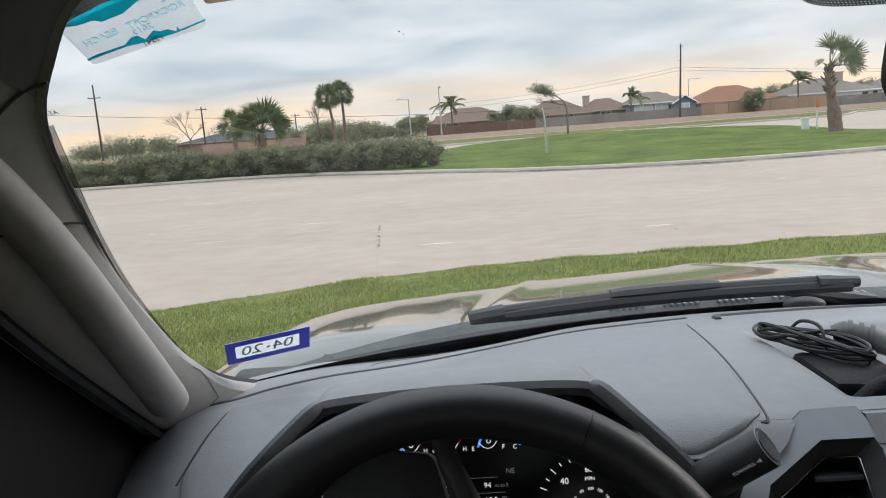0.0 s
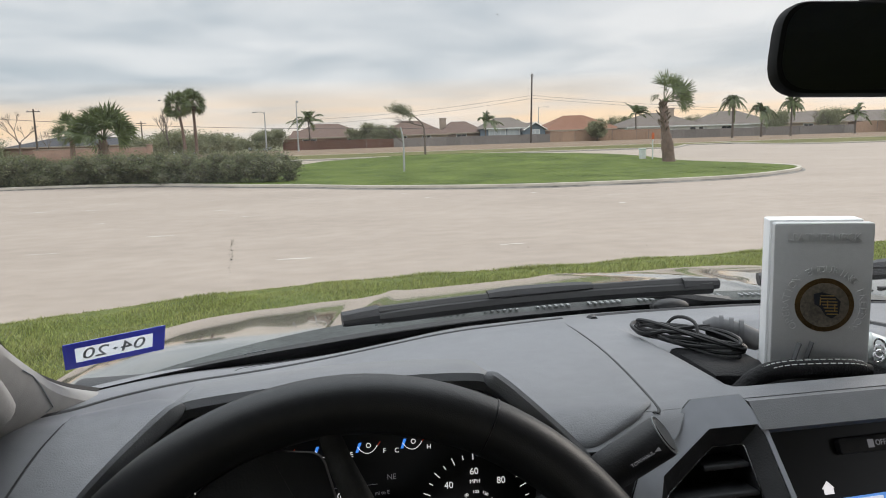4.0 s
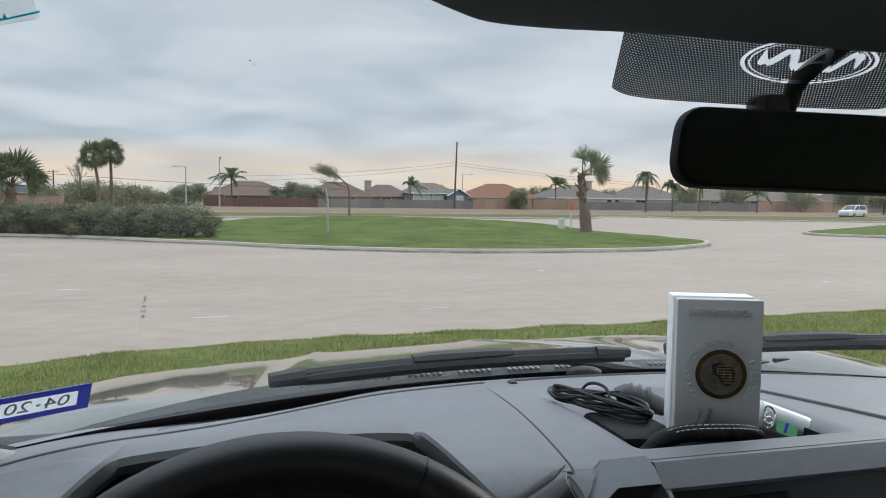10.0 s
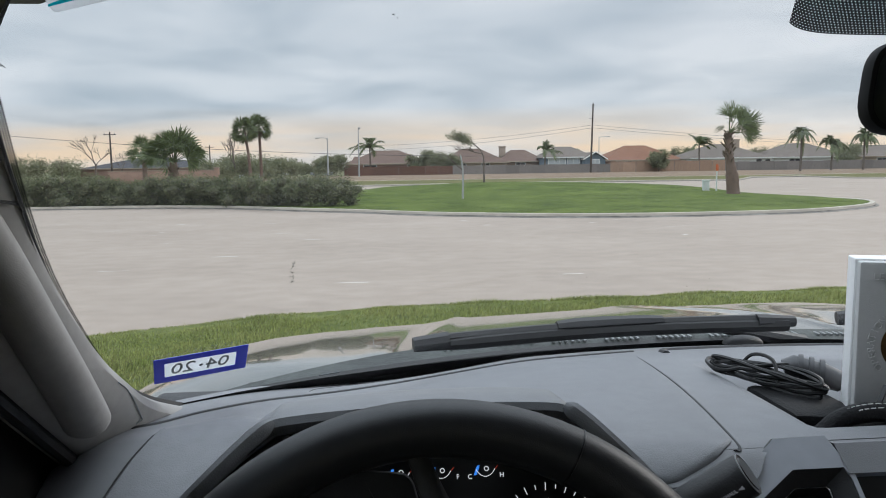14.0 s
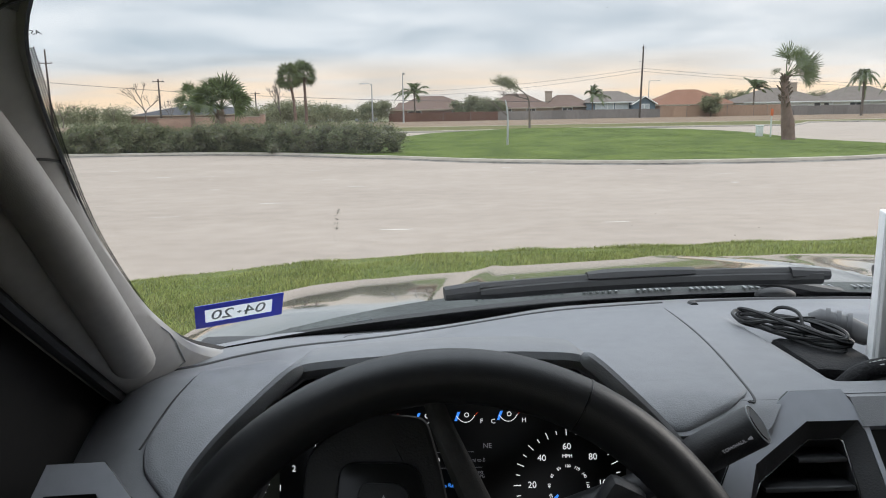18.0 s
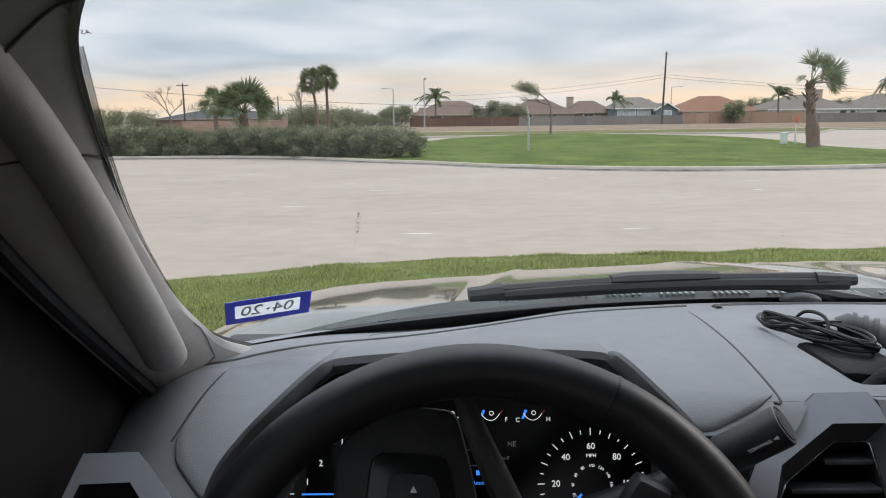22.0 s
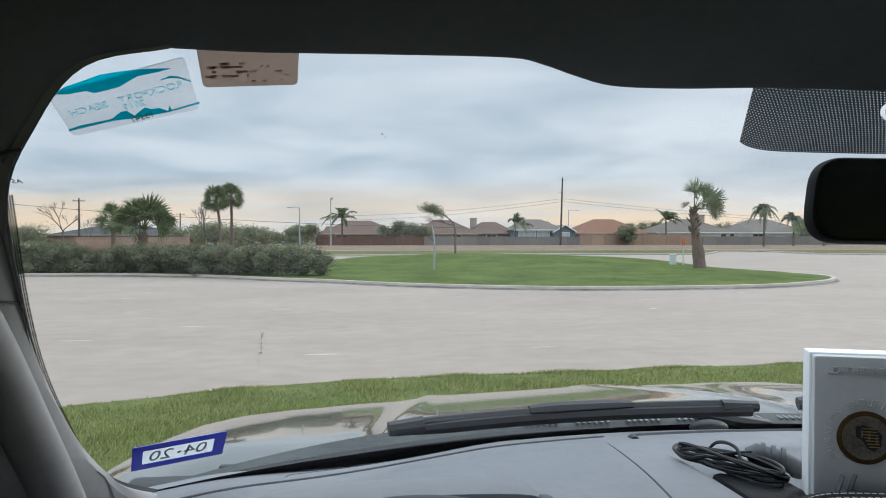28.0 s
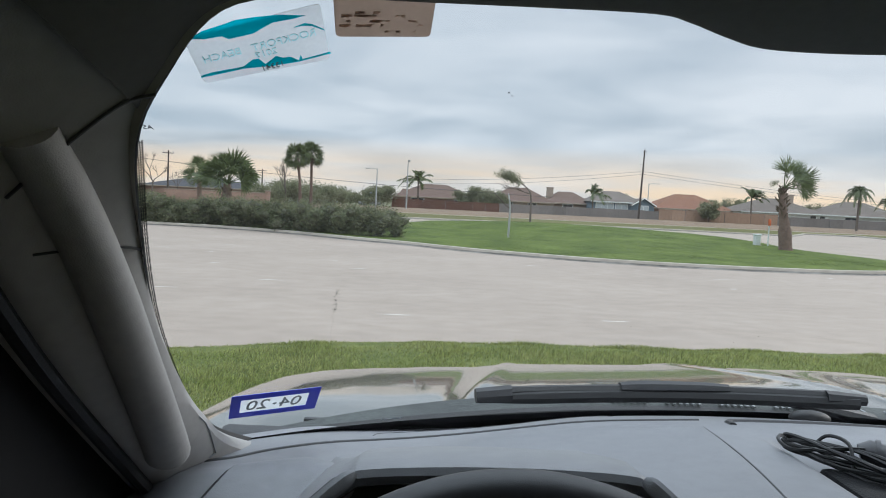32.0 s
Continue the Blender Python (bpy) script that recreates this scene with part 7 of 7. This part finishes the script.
# trees and bushes round the houses
bare_tree("leafless pale tree by the utility pole", polar(-20.3, 128), 8.6, 71, 0.36)
bare_tree("leafless pale tree by the utility pole", polar(-18.6, 140), 5.8, 72, 0.40)
bare_tree("leafless pale tree behind the tall palms", polar(-10.9, 100), 7.4, 73, 0.38)
for b, d, hh, s in ((-25.6, 140, 6.0, 1), (-23.6, 150, 5.2, 2), (-22.4, 150, 4.8, 3), (25.7, 170, 5.8, 4), (21.9, 172, 5.6, 5), (29.0, 176, 5.8, 6), (27.9, 172, 5.8, 7), (36.0, 165, 6.0, 8)):
    bare_tree("leafless brown garden tree above the roofs", polar(b, d), hh, 120 + s, 0.5, depth=5)
for b, d, hh, cr, s in ((-24.4, 150, 3.3, 3.6, 1), (-22.2, 160, 3.0, 4.2, 2), (-26.8, 150, 3.2, 4, 3), (-12.2, 100, 2.9, 2.4, 4), (-10.7, 104, 3.2, 2.6, 5), (-8.7, 110, 3.0, 2.8, 6), (-7.2, 120, 2.7, 2.6, 7), (-5.9, 150, 2.3, 2.4, 23), (-4.4, 128, 3.0, 2.0, 8), (-3.4, 132, 3.6, 2.3, 9), (2.9, 138, 4.0, 2.0, 10), (4.2, 137, 4.4, 2.4, 11), (5.4, 139, 4.0, 1.9, 12), (14.9, 172, 5.4, 1.3, 13), (21.0, 140, 3.6, 1.9, 14), (21.6, 176, 5.0, 2.6, 15), (23.0, 176, 4.8, 2.6, 16), (24.8, 178, 5.0, 2.0, 17), (27.9, 178, 5.2, 2.8, 18), (29.3, 178, 5.0, 2.6, 19), (33.3, 168, 4.8, 2.6, 24), (36.6, 168, 4.8, 2.6, 25), (41, 170, 5.0, 3.2, 20), (46, 150, 5.6, 3.0, 21), (44, 148, 4.8, 2.6, 22)):
    leafy_tree("garden_tree", "dull green garden tree among the roofs", polar(b, d), hh, cr * 1.1, 80 + s, 5200, 0.15)

# wind-bent tree on the far verge and the staked sapling on the mound
wt = thing("wind_bent_tree", "slim tree bent over by the wind with a one-sided crown", "tree")
line = spline([(0, 0, 0), (-0.02, 0, 1.4), (-0.12, 0, 2.6), (-0.75, 0, 3.3), (-1.6, 0, 3.75), (-2.4, 0, 3.85)], 5)
bm = tube(line, [0.11 - 0.09 * k / (len(line) - 1) for k in range(len(line))], 6)
fork = spline([(-0.12, 0, 2.55), (-0.9, 0, 2.75), (-1.7, 0, 2.95), (-2.3, 0, 2.9)], 4)
tube(fork, [0.06 - 0.045 * k / (len(fork) - 1) for k in range(len(fork))], 5, bm=bm)
rng = random.Random(77)
tips = []
for k in range(110):
    c = rng.choice((line[rng.randrange(15, len(line))], line[rng.randrange(17, len(line))], fork[rng.randrange(4, len(fork))]))
    d = Vector((-rng.uniform(0.1, 0.95), rng.gauss(0, 0.4), rng.uniform(-0.05, 0.75)))
    q = c + d * rng.uniform(0.5, 1.1)
    tube([c, c.lerp(q, 0.5) + Vector((0, 0, 0.08)), q], [0.022, 0.013, 0.006], 3, bm=bm)
    if c.z > 3.1:
        tips += [q, c.lerp(q, 0.7)]
part("trunk", bm, TWIG, wt)
part("leaves", leaf_cloud(2600, lambda r: r.choice(tips) + Vector((r.gauss(0, 0.16), r.gauss(0, 0.2), r.gauss(0, 0.11))), 0.062, 78), TREELEAF, wt, smooth=False)
wt.location = (9.3, 66.5, 0.1)
sp = thing("staked_sapling", "leafless sapling with one bent limb on the mound", "tree")
bm = tube(spline([(0, 0, 0), (0.02, 0, 0.9), (0.0, 0, 1.75), (-0.1, 0, 2.35)], 4), [0.055] * 5 + [0.045] * 5 + [0.035] * 3, 8)
part("trunk", bm, GALV, sp, "pale grey trunk")
bm = tube(spline([(0.02, 0, 1.55), (-0.35, 0, 1.85), (-0.8, 0, 2.3), (-1.35, 0, 2.42)], 4), [0.04, 0.04, 0.038, 0.035, 0.033, 0.03, 0.027, 0.024, 0.02, 0.016, 0.013, 0.01, 0.008], 6)
for k in range(10):
    t = rng.uniform(0.3, 1)
    c = Vector((-0.35 - t, 0, 1.9 + 0.5 * t))
    tube([c, c + Vector((rng.uniform(-0.35, 0.05), rng.gauss(0, 0.1), rng.uniform(-0.05, 0.3)))], [0.01, 0.004], 3, bm=bm)
part("limb", bm, TWIG, sp)
sp.scale = (0.80, 0.80, 0.76)
sp.location = (3.35, 30.3, 0.25)

# utility cabinet and marker post by the palm
UTIL = material("utility_pale_green", (0.56, 0.60, 0.57), 0.6, var=0.08, scale=4)
ORANGE = material("marker_orange", (0.55, 0.12, 0.03), 0.6, var=0.1, scale=6)
ub = thing("utility_cabinet", "pale green utility cabinet on the lawn", "cabinet", at=(16.0, 35.4, 0.15))
part("cabinet_body", box((0.27, 0.27, 0.52), (16.0, 35.4, 0.42), 0.025), UTIL, ub)
part("cabinet_lid", box((0.31, 0.31, 0.07), (16.0, 35.4, 0.71), 0.02), UTIL, ub)
part("cabinet_base", box((0.33, 0.33, 0.08), (16.0, 35.4, 0.19), 0.01), KERB, ub)
mp = thing("marker_post", "slim marker post with an orange top", "post", at=(16.45, 35.2, 0.15))
part("shaft", tube([(16.45, 35.2, 0.12), (16.45, 35.2, 1.22)], 0.035, 8), UTIL, mp)
part("marker_head", box((0.13, 0.05, 0.30), (16.45, 35.17, 1.34), 0.012), ORANGE, mp)
part("marker_cap", tube([(16.45, 35.2, 1.22), (16.45, 35.2, 1.52)], [0.038, 0.036], 8), ORANGE, mp)


# =================== CARS ===================
TAIL = material("tail_lamp_red", (0.45, 0.02, 0.02), 0.3, emit=0.6)


def car(label, paint, at, turn, L, H, profile, glass, wheel_x, r, kind, size=1.0):
    """A parked car built from a side profile: lower body, cabin of glass with pillars, wheels, lights."""
    c = thing("car", label, kind)
    W = 1.82
    rows = []
    for x, z0, z1 in profile:
        s = 1 - 0.10 * (abs(x) / (L / 2)) ** 4
        w = W / 2 * s
        rows.append([(x, -w * 0.94, z0), (x, -w, z0 + 0.15), (x, -w, z1 - 0.22), (x, -w * 0.95, z1 - 0.04), (x, -w * 0.82, z1), (x, w * 0.82, z1), (x, w * 0.95, z1 - 0.04), (x, w, z1 - 0.22), (x, w, z0 + 0.15), (x, w * 0.94, z0)])
    body = part("body", grid(rows, True, True), paint, c)
    rows = []
    for x, z0, z1 in glass:
        rows.append([(x, -0.80, z0), (x, -0.62, z1), (x, 0.62, z1), (x, 0.80, z0)])
    part("cabin_glass", grid(rows, True, True), DARKGLASS, c)
    roof = [g for g in glass if g[2] > H - 0.15]
    part("roof", grid([[(x, -0.66, z - 0.035), (x, -0.60, z + 0.02), (x, 0.60, z + 0.02), (x, 0.66, z - 0.035)] for x, _, z in roof], True, True), paint, c)
    for y in (-1, 1):
        for foot, head, w in ((glass[0], roof[0], 0.05), (glass[len(glass) // 2], glass[len(glass) // 2], 0.04), (glass[-1], roof[-1], 0.075)):
            part("window_post", tube([(foot[0], y * 0.80, foot[1]), (head[0], y * 0.64, head[2] - 0.02)], w, 6), paint, c)
        for x in wheel_x:
            rim_c = Vector((x, y * (W / 2 - 0.11), r))
            tyre = part("tyre", tube([rim_c - Vector((0, 0.11 * 1, 0)), rim_c + Vector((0, 0.11, 0))], r, 22), RUBBER, c)
            part("rim", tube([rim_c + Vector((0, y * 0.10, 0)), rim_c + Vector((0, y * 0.12, 0))], r * 0.66, 18), GALV, tyre)
            for k in range(5):
                a = 2 * math.pi * k / 5
                part("spoke_gap", box((r * 0.16, 0.01, r * 0.30), (0, 0, 0), 0.01, turn=Matrix.Translation(rim_c + Vector((math.sin(a) * r * 0.40, y * 0.122, math.cos(a) * r * 0.40))) @ Matrix.Rotation(a, 4, "Y")), DARKPL, tyre)
        part("headlight", box((0.10, 0.36, 0.14), (-L / 2 + 0.10, y * 0.62, 0.70), 0.03), PAPER, c)
        part("tail_light", box((0.10, 0.34, 0.17), (L / 2 - 0.06, y * 0.62, 0.84), 0.03), TAIL if kind == "car" else ORANGE, c)
        part("door_mirror", box((0.16, 0.16, 0.12), (glass[1][0] + 0.15, y * 0.98, glass[1][1] + 0.06), 0.04), paint, c)
    part("rear_plate", box((0.02, 0.32, 0.16), (L / 2 - 0.02, 0, 0.72), 0.005), PAPER, c)
    part("lower_sill", box((L * 0.92, 1.70, 0.16), (0, 0, 0.27), 0.04), DARKPL, c)
    c.matrix_basis = Matrix.Translation(at) @ Matrix.Rotation(radians(turn), 4, "Z") @ Matrix.Scale(size, 4)
    return c


WHITE = material("white_car_paint", (0.72, 0.74, 0.75), 0.25, 0.0, var=0.03, coat=0.6)
SILVERP = material("silver_car_paint", (0.40, 0.41, 0.42), 0.3, 0.6, var=0.03, coat=0.4)
DARKP = material("dark_car_paint", (0.03, 0.032, 0.036), 0.25, 0.2, var=0.05, coat=0.6)
SEDAN = ([(-2.28, 0.42, 0.62), (-2.2, 0.30, 0.74), (-1.9, 0.24, 0.82), (-1.1, 0.24, 0.96), (-0.6, 0.24, 0.98), (0.9, 0.24, 1.0), (1.6, 0.24, 1.04), (2.1, 0.28, 1.02), (2.25, 0.36, 0.92), (2.28, 0.45, 0.72)], [(-1.15, 0.95, 0.97), (-0.55, 0.97, 1.28), (-0.15, 0.97, 1.44), (0.35, 0.98, 1.47), (0.85, 0.99, 1.42), (1.35, 1.0, 1.22), (1.75, 1.02, 1.05)])
SUV = ([(-2.48, 0.48, 0.80), (-2.42, 0.34, 0.95), (-2.1, 0.28, 1.04), (-1.2, 0.28, 1.12), (0.5, 0.28, 1.13), (1.9, 0.28, 1.15), (2.35, 0.30, 1.14), (2.46, 0.40, 1.05), (2.50, 0.5, 0.8)], [(-1.25, 1.1, 1.12), (-0.75, 1.11, 1.50), (-0.4, 1.11, 1.68), (0.3, 1.12, 1.76), (1.2, 1.12, 1.76), (1.9, 1.13, 1.70), (2.30, 1.13, 1.22)])
for b, d, mt, tn, sh in ((-9.95, 118, WHITE, 86, SEDAN), (-9.35, 124, WHITE, 92, SUV), (-8.4, 150, SILVERP, 80, SEDAN), (-7.9, 158, DARKP, 95, SUV), (-7.1, 165, WHITE, 70, SEDAN), (-6.6, 176, SILVERP, 90, SEDAN), (-6.0, 190, WHITE, 90, SUV), (-5.5, 196, DARKP, 90, SEDAN), (-4.5, 150, SILVERP, 5, SEDAN), (44.2, 116, WHITE, 20, SUV)):
    q = polar(b, d)
    car("parked car far down the street", mt, (q[0], q[1], -0.03), tn, 4.5, sh[1][3][2], sh[0], sh[1], (-1.35, 1.33), 0.33, "parked car")
